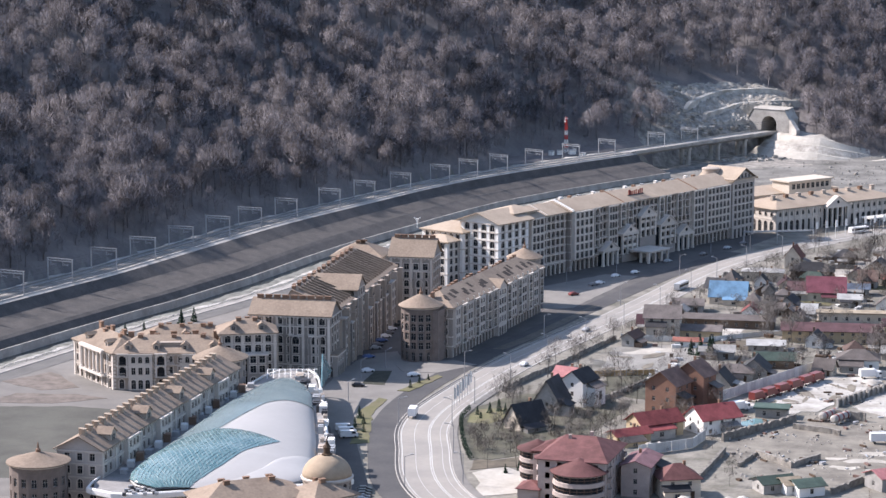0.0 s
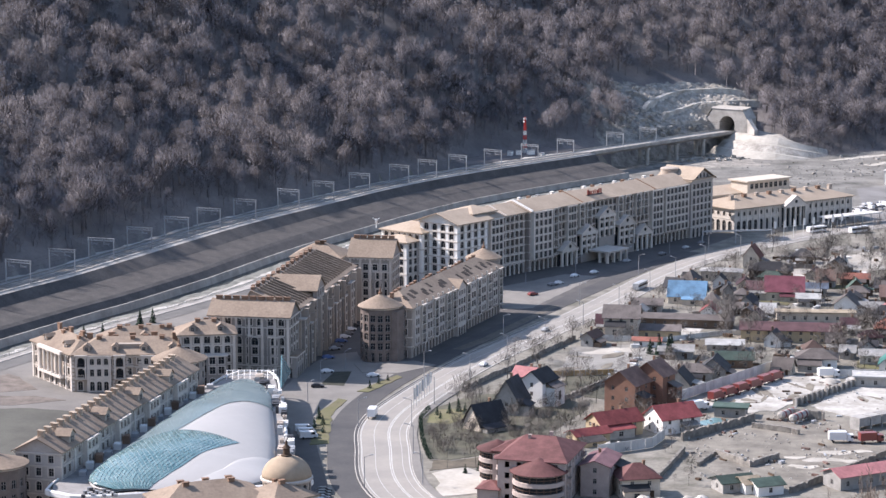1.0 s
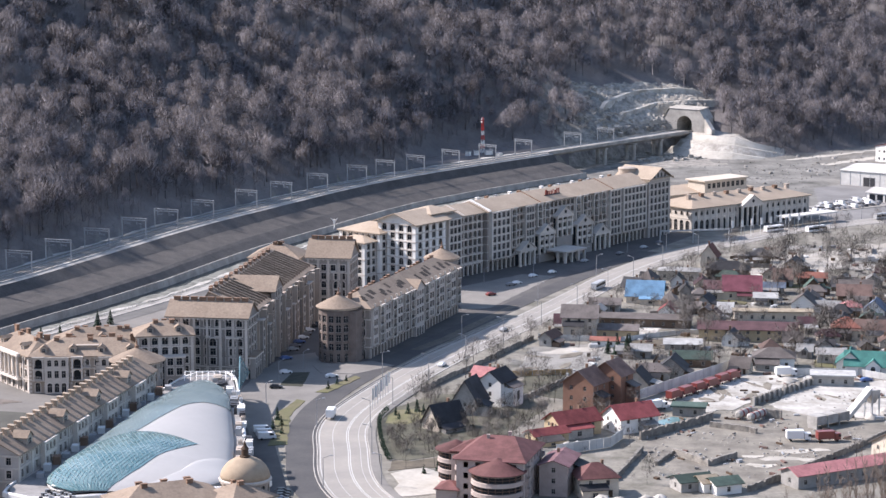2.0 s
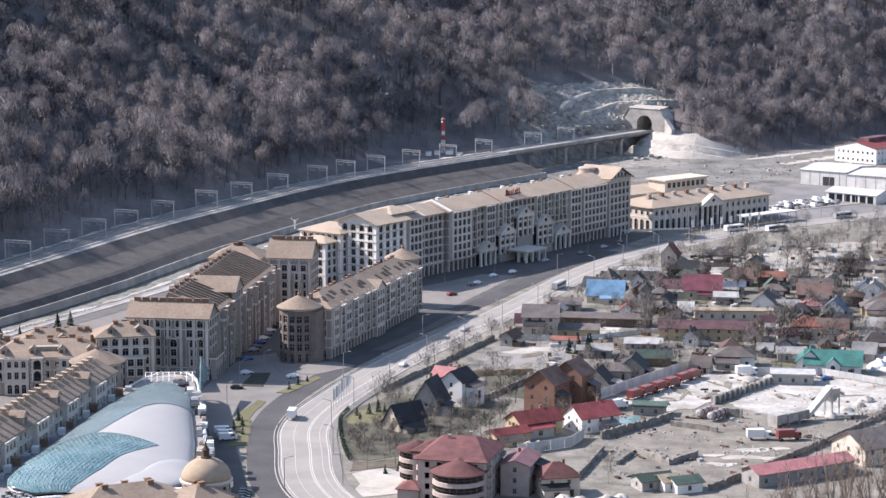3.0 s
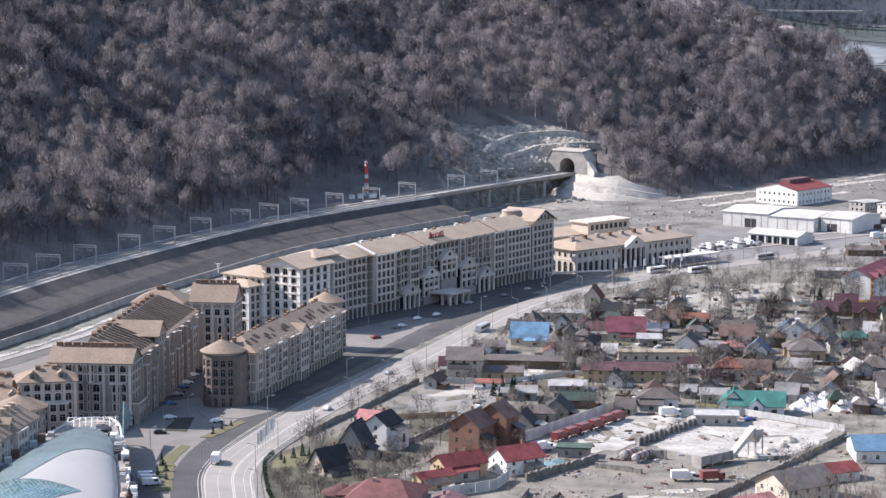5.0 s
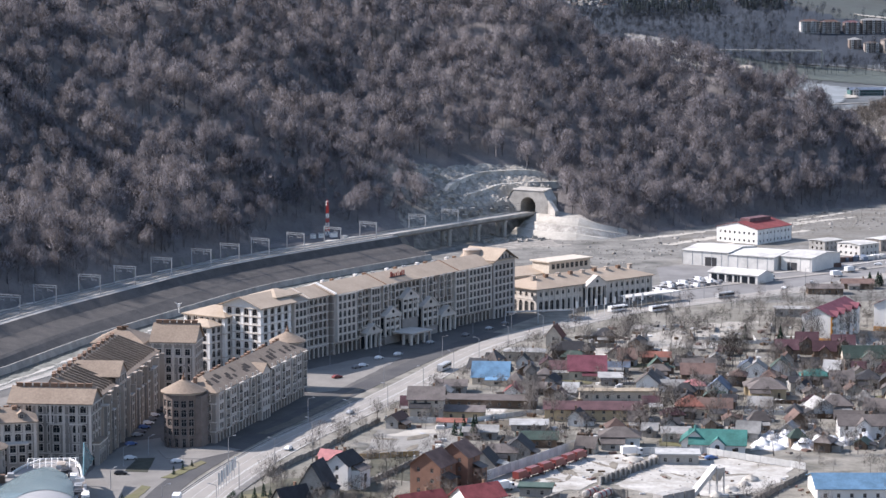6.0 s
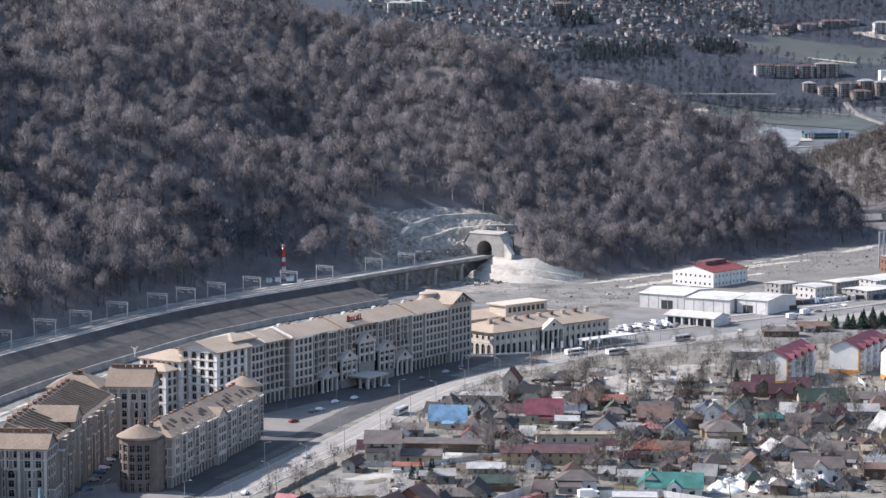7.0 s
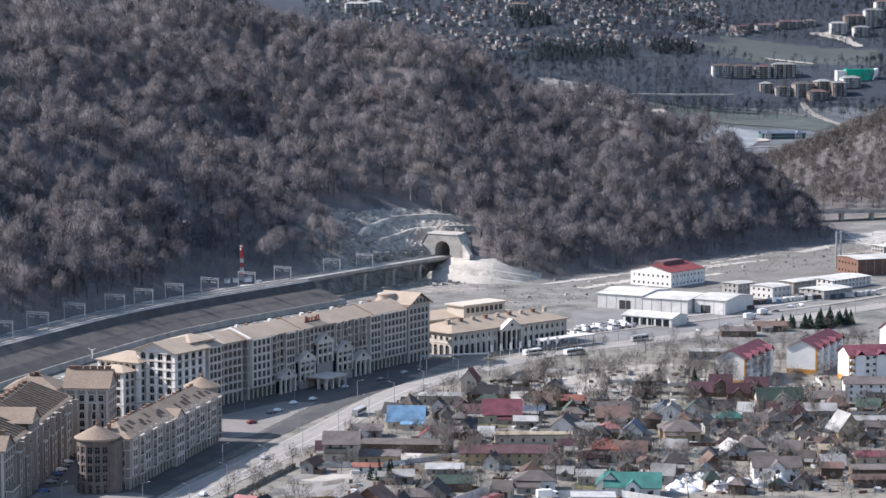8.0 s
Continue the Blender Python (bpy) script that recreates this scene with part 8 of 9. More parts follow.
# ---- far end of the valley ----
fr = random.Random(21)
zat = lambda x, y: float(land(np.array([float(x)]), np.array([float(y)]))[0])
# Duller than the near walls: the dimming of distance is put into the colour.
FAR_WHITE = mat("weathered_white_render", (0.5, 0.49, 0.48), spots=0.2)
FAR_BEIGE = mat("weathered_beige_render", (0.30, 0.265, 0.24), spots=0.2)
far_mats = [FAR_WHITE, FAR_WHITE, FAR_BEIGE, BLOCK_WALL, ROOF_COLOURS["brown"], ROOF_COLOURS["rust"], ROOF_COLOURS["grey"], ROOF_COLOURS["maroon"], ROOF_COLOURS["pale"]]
s = Shape()
count = 0
while count < 950:
    x, y = fr.uniform(330, 960), fr.uniform(3390, 3900)
    if ripple(np.array(x), np.array(y), 60, 0.9) < -0.25 or (x > 860 and y < 3520):
        continue
    z, w, d, h, a = zat(x, y) - 1, fr.uniform(4, 9), fr.uniform(4, 6), fr.uniform(3, 6.5), fr.uniform(0, 180)
    m = pose(x, y, z, 0, 0, a)
    b = Shape().box(-w / 2, -d / 2, 0, w / 2, d / 2, h, fr.randrange(4))
    r = roof_mesh(w, d, h, 32, 0.5, fr.choice(("gable", "hip")), 0.15).moved(Matrix.Translation((-w / 2, -d / 2, 0)))
    b.add(r.v, r.f, fr.randrange(4, 9)).moved(m)
    base = len(s.v)
    s.v += b.v
    s.f += [tuple(i + base for i in q) for q in b.f]
    s.s += b.s
    count += 1
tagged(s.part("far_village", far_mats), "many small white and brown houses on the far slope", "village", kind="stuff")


def far_block(x, y, turn, L, D, floors, roof, wall=PEACH_WALL):
    """A distant apartment house with standing bays and rows of windows."""
    g = thing("apartment_house", x, y, zat(x, y) - 2, turn, "distant pale apartment house with brown roof", "apartment block", "distant apartment houses")
    H = floors * 3.0 + 2
    s, wins = Shape(), []
    for m, ln in ((pose(0, 0, 0), L), (pose(L, 0, 0, 0, 0, 90), D), (pose(L, D, 0, 0, 0, 180), L), (pose(0, D, 0, 0, 0, 270), D)):
        s.add([m @ Vector(p) for p in ((0, 0, 0), (ln, 0, 0), (ln, 0, H), (0, 0, H))], [(0, 1, 2, 3)])
    s.part("wall", wall, g)
    n = max(2, round(L / 7))
    bays, strips = Shape(), Shape()
    for k in range(n):
        bx = L * (k + 0.5) / n
        bays.box(bx - 1.6, -1.4, 0, bx + 1.6, 0, H + 0.8, k % 2)
        for q in range(floors):
            strips.box(bx + 1.8, -0.12, 3.0 + 3.0 * q, bx + 3.4, 0.05, 4.7 + 3.0 * q).box(bx - 1.0, -1.46, 3.0 + 3.0 * q, bx + 1.0, -1.38, 4.4 + 3.0 * q)
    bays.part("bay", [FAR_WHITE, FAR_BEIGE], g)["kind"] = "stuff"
    strips.part("window_strip", PANE, g)["kind"] = "stuff"
    roof_mesh(L, D, H, 22, 0.8, "hip", 0.3).part("roof", ROOF_COLOURS[roof], g)


for x, y, t, L, fl, r in ((823, 3222, -4, 26, 5, "rust"), (852, 3222, -4, 26, 5, "rust"), (884, 3220, -4, 22, 5, "maroon"), (908, 3218, -4, 32, 6, "grey"), (872, 3150, -6, 16, 4, "grey"), (888, 3130, -6, 20, 4, "brown"), (912, 3120, 8, 28, 6, "brown"), (926, 3098, 4, 26, 4, "rust"), (944, 3125, 10, 22, 6, "grey"), (962, 3112, 0, 20, 6, "grey"), (985, 3140, 6, 26, 5, "grey"),
                          (948, 3570, 8, 30, 3, "maroon"), (985, 3582, 8, 30, 3, "maroon"), (1020, 3586, 6, 40, 4, "maroon"), (1062, 3590, 0, 20, 3, "brown"), (1090, 3540, 0, 24, 6, "grey"), (1118, 3560, 0, 30, 7, "rust"), (1150, 3560, 0, 30, 9, "grey"), (1120, 3520, 0, 26, 5, "grey"), (1180, 3600, 0, 34, 9, "rust"), (1195, 3540, 0, 30, 8, "grey"), (352, 3640, 0, 40, 5, "pale"), (385, 3632, 0, 24, 6, "pale"), (596, 3560, 0, 26, 5, "rust")):
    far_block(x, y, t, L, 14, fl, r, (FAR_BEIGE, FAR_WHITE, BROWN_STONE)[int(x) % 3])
arch = thing("arched_hall", 1018, 3170, zat(1018, 3170), 0, "distant white hall with a bright green front", "hall")
Shape().add([(-14, 0, -2), (14, 0, -2), (20, 0, 16), (-20, 0, 16), (-14, 14, -2), (14, 14, -2), (20, 14, 16), (-20, 14, 16)], [(0, 1, 2, 3), (1, 5, 6, 2), (5, 4, 7, 6), (4, 0, 3, 7), (3, 2, 6, 7)]).part("green_front", mat("bright_green_panel", (0.02, 0.36, 0.24), spots=0.05, bump=0), arch)
Shape().box(-32, 2, -2, -15, 14, 14).part("side_wing", WHITE_WALL, arch)
Shape().add([(16, -1, -2), (24, -1, 8), (26, -1, 17), (21, -1, 16), (16, 10, -2), (24, 10, 8), (26, 10, 17), (21, 10, 16)], [(0, 1, 2, 3), (7, 6, 5, 4), (0, 4, 5, 1), (1, 5, 6, 2), (3, 2, 6, 7), (0, 3, 7, 4)]).part("white_wing", WHITE_WALL, arch)
dome = mesh_ob("works_dome", *(lambda q: (q.v, q.f))(Shape().turn([(21 * math.cos(a), 11 * math.sin(a)) for a in np.linspace(0, 1.5, 7)], 20)), CREAM_WALL, smooth=True)
dome.location = (688, 2971, zat(688, 2971) - 0.5)
tagged(dome, "pale domed works shelter on the river plain", "dome")


def far_strip(name, points, width, material, label, lift=0.3):
    line = glide(points, 14)
    z = np.array([max(zat(a, b), zat(a + 0.0, b - width / 2), zat(a, b + width / 2)) for a, b in line])
    sweep(name, np.column_stack([line, z]), [(-width / 2, lift - 2), (-width / 2, lift), (width / 2, lift), (width / 2, lift - 2)], material, kind="structure", label=label)


def drape(name, ring, material, label, cell=5.0, lift=0.9):
    """A patch of ground cover laid over the land."""
    xs, ys = [p[0] for p in ring], [p[1] for p in ring]
    X, Y = np.meshgrid(np.arange(min(xs), max(xs) + cell, cell), np.arange(min(ys), max(ys) + cell, cell))
    X = X + 0.3 * cell * ripple(X, Y, 7.0, 0.6)
    Y = Y + 0.3 * cell * ripple(X, Y, 6.0, 2.6)
    cx, cy = (X[:-1, :-1] + X[1:, 1:]) / 2, (Y[:-1, :-1] + Y[1:, 1:]) / 2
    inside = np.zeros(cx.shape, bool)
    for (ax, ay), (bx, by) in zip(ring, ring[1:] + ring[:1]):
        if ay != by:
            inside ^= ((ay > cy) != (by > cy)) & (cx < (bx - ax) * (cy - ay) / (by - ay) + ax)
    idx = np.arange(X.size).reshape(X.shape)
    q = np.stack([idx[:-1, :-1], idx[:-1, 1:], idx[1:, 1:], idx[1:, :-1]], -1)[inside]
    used, q = np.unique(q, return_inverse=True)
    v = np.stack([X, Y, land(X, Y) + lift], -1).reshape(-1, 3)[used]
    return tagged(mesh_ob(name, v.tolist(), q.reshape(-1, 4).tolist(), material, smooth=True), label, kind="structure")


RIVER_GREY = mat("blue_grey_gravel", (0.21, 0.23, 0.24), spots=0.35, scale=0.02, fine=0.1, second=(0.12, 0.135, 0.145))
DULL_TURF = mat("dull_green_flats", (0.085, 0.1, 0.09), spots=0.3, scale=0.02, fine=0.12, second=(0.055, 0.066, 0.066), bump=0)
drape("snow_field", [(556, 3116), (597, 3107), (627, 3092), (657, 3079), (657, 3066), (630, 3059), (598, 3055), (566, 3072)], SNOW, "snow-covered cutting beyond the spur", 3.0)
drape("snow_field", [(580, 3050), (614, 3044), (645, 3044), (645, 3036), (612, 3034), (584, 3040)], SNOWY, "strip of old snow below the cutting", 3.0)
drape("snow_field", [(600, 3024), (648, 3006), (676, 2992), (676, 2978), (640, 2984), (608, 3002)], SNOWY, "old snow on the works bench", 3.0)
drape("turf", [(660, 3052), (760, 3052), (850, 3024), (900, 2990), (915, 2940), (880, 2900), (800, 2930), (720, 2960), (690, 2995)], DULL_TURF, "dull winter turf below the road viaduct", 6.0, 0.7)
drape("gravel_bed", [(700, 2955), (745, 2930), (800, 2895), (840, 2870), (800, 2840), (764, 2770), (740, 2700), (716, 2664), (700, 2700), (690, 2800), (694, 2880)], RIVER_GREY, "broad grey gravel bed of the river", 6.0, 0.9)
drape("snow_field", [(758, 2760), (772, 2800), (786, 2850), (808, 2876), (812, 2868), (790, 2820), (776, 2762)], SNOWY, "pale heaped spoil beside the works settlement", 4.0, 1.2)
drape("snow_field", [(926, 3330), (985, 3296), (988, 3284), (930, 3316)], SNOWY, "pale strip across the open field", 4.0, 1.0)
drape("snow_field", [(1060, 3560), (1090, 3552), (1110, 3520), (1120, 3470), (1108, 3470), (1090, 3520), (1062, 3545)], SNOWY, "pale cleared slope above the open field", 4.0, 1.0)
far_strip("river_road", [(748, 3043), (796, 3038), (847, 3030), (891, 3000)], 7, WORN_ROAD, "pale road along the river plain", 1.0)
far_strip("river_road", [(912, 3084), (905, 3020), (918, 2946), (960, 2900)], 8, WORN_ROAD, "pale approach road", 1.0)
far_strip("river_road", [(716, 2668), (754, 2684), (800, 2682), (850, 2676)], 9, WORN_ROAD, "pale track over the river plain", 0.8)
far_strip("river_road", [(690, 2940), (716, 2890), (724, 2830), (712, 2760)], 12, DULL_TURF, "dark damp channel in the gravel bed", 1.1)
far_strip("river_road", [(711, 2600), (752, 2572), (735, 2520), (690, 2400), (655, 2250), (590, 2070), (560, 1900)], 14, SNOWY, "winding pale riverbank track")
flyover = thing("flyover", 652, 3061, 0, 0, "distant concrete road viaduct", "bridge")
line = glide([(652, 3061), (703, 3050), (750, 3032), (800, 3020)], 12)
sweep("deck", np.column_stack([line - line[0], np.full(len(line), 52.0)]), [(-5, 0), (-5, 2), (5, 2), (5, 0)], CONCRETE, flyover, closed=True)
for k in range(0, len(line), 3):
    px, py = line[k] - line[0]
    Shape().box(px - 1, py - 2, zat(*line[k]) - 3, px + 1, py + 2, 52).part("pier", CONCRETE, flyover)
office = thing("site_lodging", 778, 2802, 4, 4, "long three-storey works lodging with dark green front and white gables", "building")
GREEN_CLAD = mat("dark_green_cladding", (0.06, 0.13, 0.13), spots=0.2)
lodge, wins = Shape(), []
for m, ln, rw in ((pose(0, 0, 0), 56, [(3.4, 1.8, 2.0, 0.8, False)] * 3), (pose(56, 0, 0, 0, 0, 90), 12, [(10.2, 0, 0, 0, False)]), (pose(56, 12, 0, 0, 0, 180), 56, [(10.2, 0, 0, 0, False)]), (pose(0, 12, 0, 0, 0, 270), 12, [(10.2, 0, 0, 0, False)])):
    wins += facade(lodge, m, ln, rw, 14)
lodge.part("wall", GREEN_CLAD, office)
for m, w, h, arch in wins:
    share("window", window_mesh(w, h, arch), office, m)
roof_mesh(56, 12, 10.2, 22, 0.8, "gable", 0.25).part("roof", ROOF_COLOURS["slateblue"], office)
for bx in (3, 42):
    bay_front(office, bx, 8, 0, [(3.4, 1.8, 2.0, 0.8, False)] * 3, FAR_WHITE, 2.0, 2, "gable", ROOF_COLOURS["slateblue"])
for k in range(3):
    Shape().box(0, -0.25, 3.0 + 3.4 * k, 56, -0.01, 3.5 + 3.4 * k).part("floor_band", FAR_WHITE, office)
# ---- vehicles, lamps, banners ----
CAR_PAINT = {n: mat("car_paint_" + n, c, rough=0.3, spots=0.03, bump=0, vary=0.03, spec=0.5) for n, c in (("white", (0.75, 0.75, 0.75)), ("silver", (0.4, 0.41, 0.42)), ("black", (0.03, 0.03, 0.035)), ("blue", (0.07, 0.13, 0.3)), ("red", (0.2, 0.05, 0.045)), ("grey", (0.18, 0.18, 0.19)))}
TYRE = mat("black_rubber", (0.025, 0.025, 0.025), spots=0.1, bump=0)
PATTERN = {}


def outline_solid(shape, outline, w0, w1, zlim, slot=0):
    """Extrudes a side outline (x, z) across the width, narrower above zlim."""
    n = len(outline)
    wid = lambda z: w0 if z <= zlim else w1
    v = [(x, -wid(z) / 2, z) for x, z in outline] + [(x, wid(z) / 2, z) for x, z in outline]
    shape.add(v, [tuple(range(n)), tuple(range(2 * n - 1, n - 1, -1))] + [(i + n, (i + 1) % n + n, (i + 1) % n, i) if False else (i, i + n, (i + 1) % n + n, (i + 1) % n) for i in range(n)], slot)


def vehicle(kind, paint, x, y, turn, z=0.05, group="parked cars"):
    names = {"car": "car", "van": "van", "bus": "bus", "truck": "truck"}
    words = {"car": "small %s car", "van": "%s panel van", "bus": "%s city bus", "truck": "%s truck with a box body"}
    key = (kind, paint)
    g = thing(names[kind], x, y, z, turn, words[kind] % paint + (" parked on the paving" if kind in ("car", "van") else " standing on the road"), kind, group)
    if key not in PATTERN:
        b, gl = Shape(), Shape()
        if kind == "car":
            L = 4.4
            outline_solid(b, [(-2.2, 0.3), (2.2, 0.3), (2.2, 0.75), (1.2, 0.92), (0.5, 1.42), (-1.2, 1.45), (-2.0, 0.98), (-2.2, 0.9)], 1.75, 1.4, 1.0)
            outline_solid(gl, [(1.12, 0.95), (0.52, 1.36), (-1.18, 1.39), (-1.85, 0.99)], 1.66, 1.44, 1.0)
            axles = (-1.35, 1.35)
        elif kind == "van":
            L = 5.6
            outline_solid(b, [(-2.8, 0.4), (2.8, 0.4), (2.8, 1.1), (2.2, 1.35), (1.6, 2.2), (-2.8, 2.35)], 1.95, 1.8, 1.6)
            outline_solid(gl, [(2.2, 1.33), (1.68, 2.05), (0.7, 2.05), (0.7, 1.33)], 1.99, 1.84, 1.6)
            axles = (-1.8, 1.8)
        elif kind == "bus":
            L = 11
            b.box(-5.5, -1.25, 0.4, 5.5, 1.25, 3.0)
            gl.box(-5.3, -1.28, 1.4, 5.53, 1.28, 2.4)
            axles = (-3.2, 3.4)
        else:
            L = 7.5
            b.box(-3.7, -1.2, 0.9, 1.6, 1.2, 3.3).box(1.8, -1.1, 0.5, 3.7, 1.1, 2.5)
            gl.box(2.9, -1.13, 1.5, 3.73, 1.13, 2.2)
            axles = (-2.4, 2.6)
        bo, go = b.part("body", CAR_PAINT[paint]), gl.part("window_glass", PANE)
        wo = Shape().turn([(0.34, -0.11), (0.34, 0.11)], 12).moved(pose(0, 0, 0, 90)).part("wheel", TYRE)
        PATTERN[key] = (bo.data, go.data, wo.data, axles, 0.82 if kind == "car" else 1.05)
        for o in (bo, go, wo):
            bpy.data.objects.remove(o)
    bd, gd, wd, axles, hw = PATTERN[key]
    share("body", bd, g), share("window_glass", gd, g)
    for ax in axles:
        if y > 1100:          # too far off to tell the two wheels apart
            if (kind, ax) not in PATTERN:
                pair_ = Shape()
                for sy in (-hw, hw):
                    w_ = Shape().turn([(0.34, -0.11), (0.34, 0.11)], 12).moved(pose(0, sy, 0, 90))
                    pair_.add(w_.v, w_.f)
                o = pair_.part("axle", TYRE)
                PATTERN[(kind, ax)] = o.data
                bpy.data.objects.remove(o)
            share("axle", PATTERN[(kind, ax)], g, pose(ax, 0, 0.34))
            continue
        for sy in (-hw, hw):
            share("wheel", wd, g, pose(ax, sy, 0.34))
    return g


cr = random.Random(4)
tone = lambda: cr.choice(("white", "silver", "black", "grey", "blue", "white", "grey", "red"))
for k in range(9):
    vehicle("car", cr.choice(("black", "grey", "black", "silver")), -22.6 + 0.35 * k * 0.2, 622 + k * 2.9, 8)
for k, (x, y) in enumerate(((-30.5, 718), (-29.5, 713.5), (-28.8, 709))):
    vehicle("van", "white", x, y, 12)
for k, (x, y, a) in enumerate(((-24.6, 846, 20), (-23.8, 852, 20), (-22.6, 860, 20), (-21.5, 868, 24), (-20.4, 875, 22), (-19.6, 883, 20), (-26.5, 830, 30), (-18.6, 891, 22))):
    vehicle("car", tone() if k else "silver", x, y, a)
vehicle("car", "black", -28.5, 782, 0), vehicle("car", "white", -26, 806, 20), vehicle("car", "white", -10, 799, 30), vehicle("car", "red", 53.5, 958, 35), vehicle("car", "white", 66, 985, 40), vehicle("car", "grey", 63, 981, 40)
for k, (x, y) in enumerate(((83, 1012), (100, 1042), (118, 1062), (74, 1003), (131, 1080), (140, 1094))):
    vehicle("car", ("white", "silver", "grey")[k % 3], x, y, 50)
vehicle("truck", "white", -9.5, 737, 83, 0.17, "traffic"), vehicle("car", "white", 28.5, 816, 66, 0.17, "traffic"), vehicle("bus", "silver", 99, 972, 64, 0.17, "traffic"), vehicle("car", "silver", 54, 880, 64, 0.17, "traffic")
vehicle("bus", "white", 200, 1130, 34, 0.1, "buses"), vehicle("bus", "white", 220, 1128, 32, 0.17, "buses"), vehicle("bus", "silver", 262, 1170, 33, 0.17, "buses")
for k in range(46):
    row, i = k // 12, k % 12
    vehicle("car" if k % 7 else "van", cr.choice(("white", "silver", "black", "silver", "grey", "black", "grey")) if k % 7 else "white", 232 + i * 3.4 + row * 3 + cr.uniform(-0.5, 0.5), 1196 + row * 9 + i * 2.2 + cr.uniform(-0.6, 0.6), 120)
for x, y, a in ((103, 760, 50), (108, 766, 50), (113, 772, 50), (118, 778, 50), (123, 785, 50), (127, 790, 52), (142, 700, 10)):
    vehicle("truck", "red", x, y, a, 0.15, "works trucks")
for x, y, a in ((133, 701, 0), (95, 745, 30), (146, 795, 10), (340, 1245, 30), (352, 1262, 40), (300, 1236, 20)):
    vehicle("truck", "white", x, y, a, 0.12, "works trucks")
for x, y in ((86, 742), (90, 748), (158, 786), (165, 790), (172, 786), (376, 1290), (384, 1296), (362, 1272), (300, 1200), (320, 1220), (345, 1040), (372, 1060)):
    vehicle("car", tone(), x, y, cr.uniform(0, 180))


LAMP_STEEL = mat("lamp_post_steel", (0.3, 0.3, 0.31), rough=0.5, spots=0.05, bump=0)


def street_lamp(x, y, turn, h=9.0):
    g = thing("street_lamp", x, y, 0.0, turn, "tall grey steel street lamp with a single arm", "street lamp", "street lamps")
    Shape().bar((0, 0, -0.2), (0, 0, h), 0.24, sides=6, w2=0.14).part("pole", LAMP_STEEL, g)
    Shape().bar((0, 0, h - 0.1), (2.2, 0, h + 0.5), 0.13).part("arm", LAMP_STEEL, g)
    Shape().box(1.7, -0.18, h + 0.4, 2.7, 0.18, h + 0.6).part("lamp_head", METAL, g)


for i in range(16, len(main_line) - 30, 6):
    d = main_line[i + 1] - main_line[i]
    a = math.degrees(math.atan2(d[1], d[0]))
    p = beside(main_line, 8.4)[i]
    street_lamp(p[0], p[1], a + 90)
    if i % 12 == 4:
        q = beside(main_line, -8.3)[i]
        street_lamp(q[0], q[1], a - 90)
for x, y in ((-28, 795), (-31, 760), (-20, 812), (30, 950), (52, 985), (75, 1012), (100, 1040), (122, 1068), (-60, 770), (-140, 700), (-150, 760)):
    street_lamp(x, y, 40, 6.5)
for k in range(7):
    g = thing("banner_pole", 3.6 + 0.9 * k, 748 + 4.2 * k, 0.1, 40, "slim white pole with a tall pale banner", "banner", "banners beside the road")
    Shape().bar((0, 0, 0), (0, 0, 7.5), 0.14, sides=6).part("pole", METAL, g)
    Shape().box(0.08, -0.03, 3.2, 0.85, 0.03, 7.0).part("banner", (WHITE_WALL, mat("pale_blue_banner", (0.45, 0.48, 0.52), spots=0.05, bump=0))[k % 2], g)
for k in range(8):
    g = thing("flag_pole", 176 + k * 5.2, 1108 + k * 3.6, 0.1, 34, "white flag pole before the station", "flag pole", "flag poles")
    Shape().bar((0, 0, 0), (0, 0, 8.5), 0.16, sides=6).part("pole", WHITE_WALL, g)
    Shape().box(0.1, -0.03, 5.0, 1.4, 0.03, 8.3).part("flag", WHITE_WALL, g)
foot = thing("foot_bridge", 140, 1094, 0, 8, "low steel road gantry with signs across the road", "gantry")
Shape().box(0, -0.3, 5.6, 34, 0.3, 6.3).part("beam", METAL, foot)
for sx in (0, 16, 33.5):
    Shape().box(sx, -0.25, 0, sx + 0.5, 0.25, 5.6).part("leg", METAL, foot)
# ---- bare winter woods ----
PHI = (1 + 5 ** 0.5) / 2
KNOT = np.array([(0, a, b * PHI) for a in (-1, 1) for b in (-1, 1)] + [(a, b * PHI, 0) for a in (-1, 1) for b in (-1, 1)] + [(b * PHI, 0, a) for a in (-1, 1) for b in (-1, 1)]) / math.hypot(1, PHI)
KNOT_FACES = [t for t in itertools.combinations(range(12), 3) if all(np.linalg.norm(KNOT[a] - KNOT[b]) < 1.1 for a, b in itertools.combinations(t, 2))]


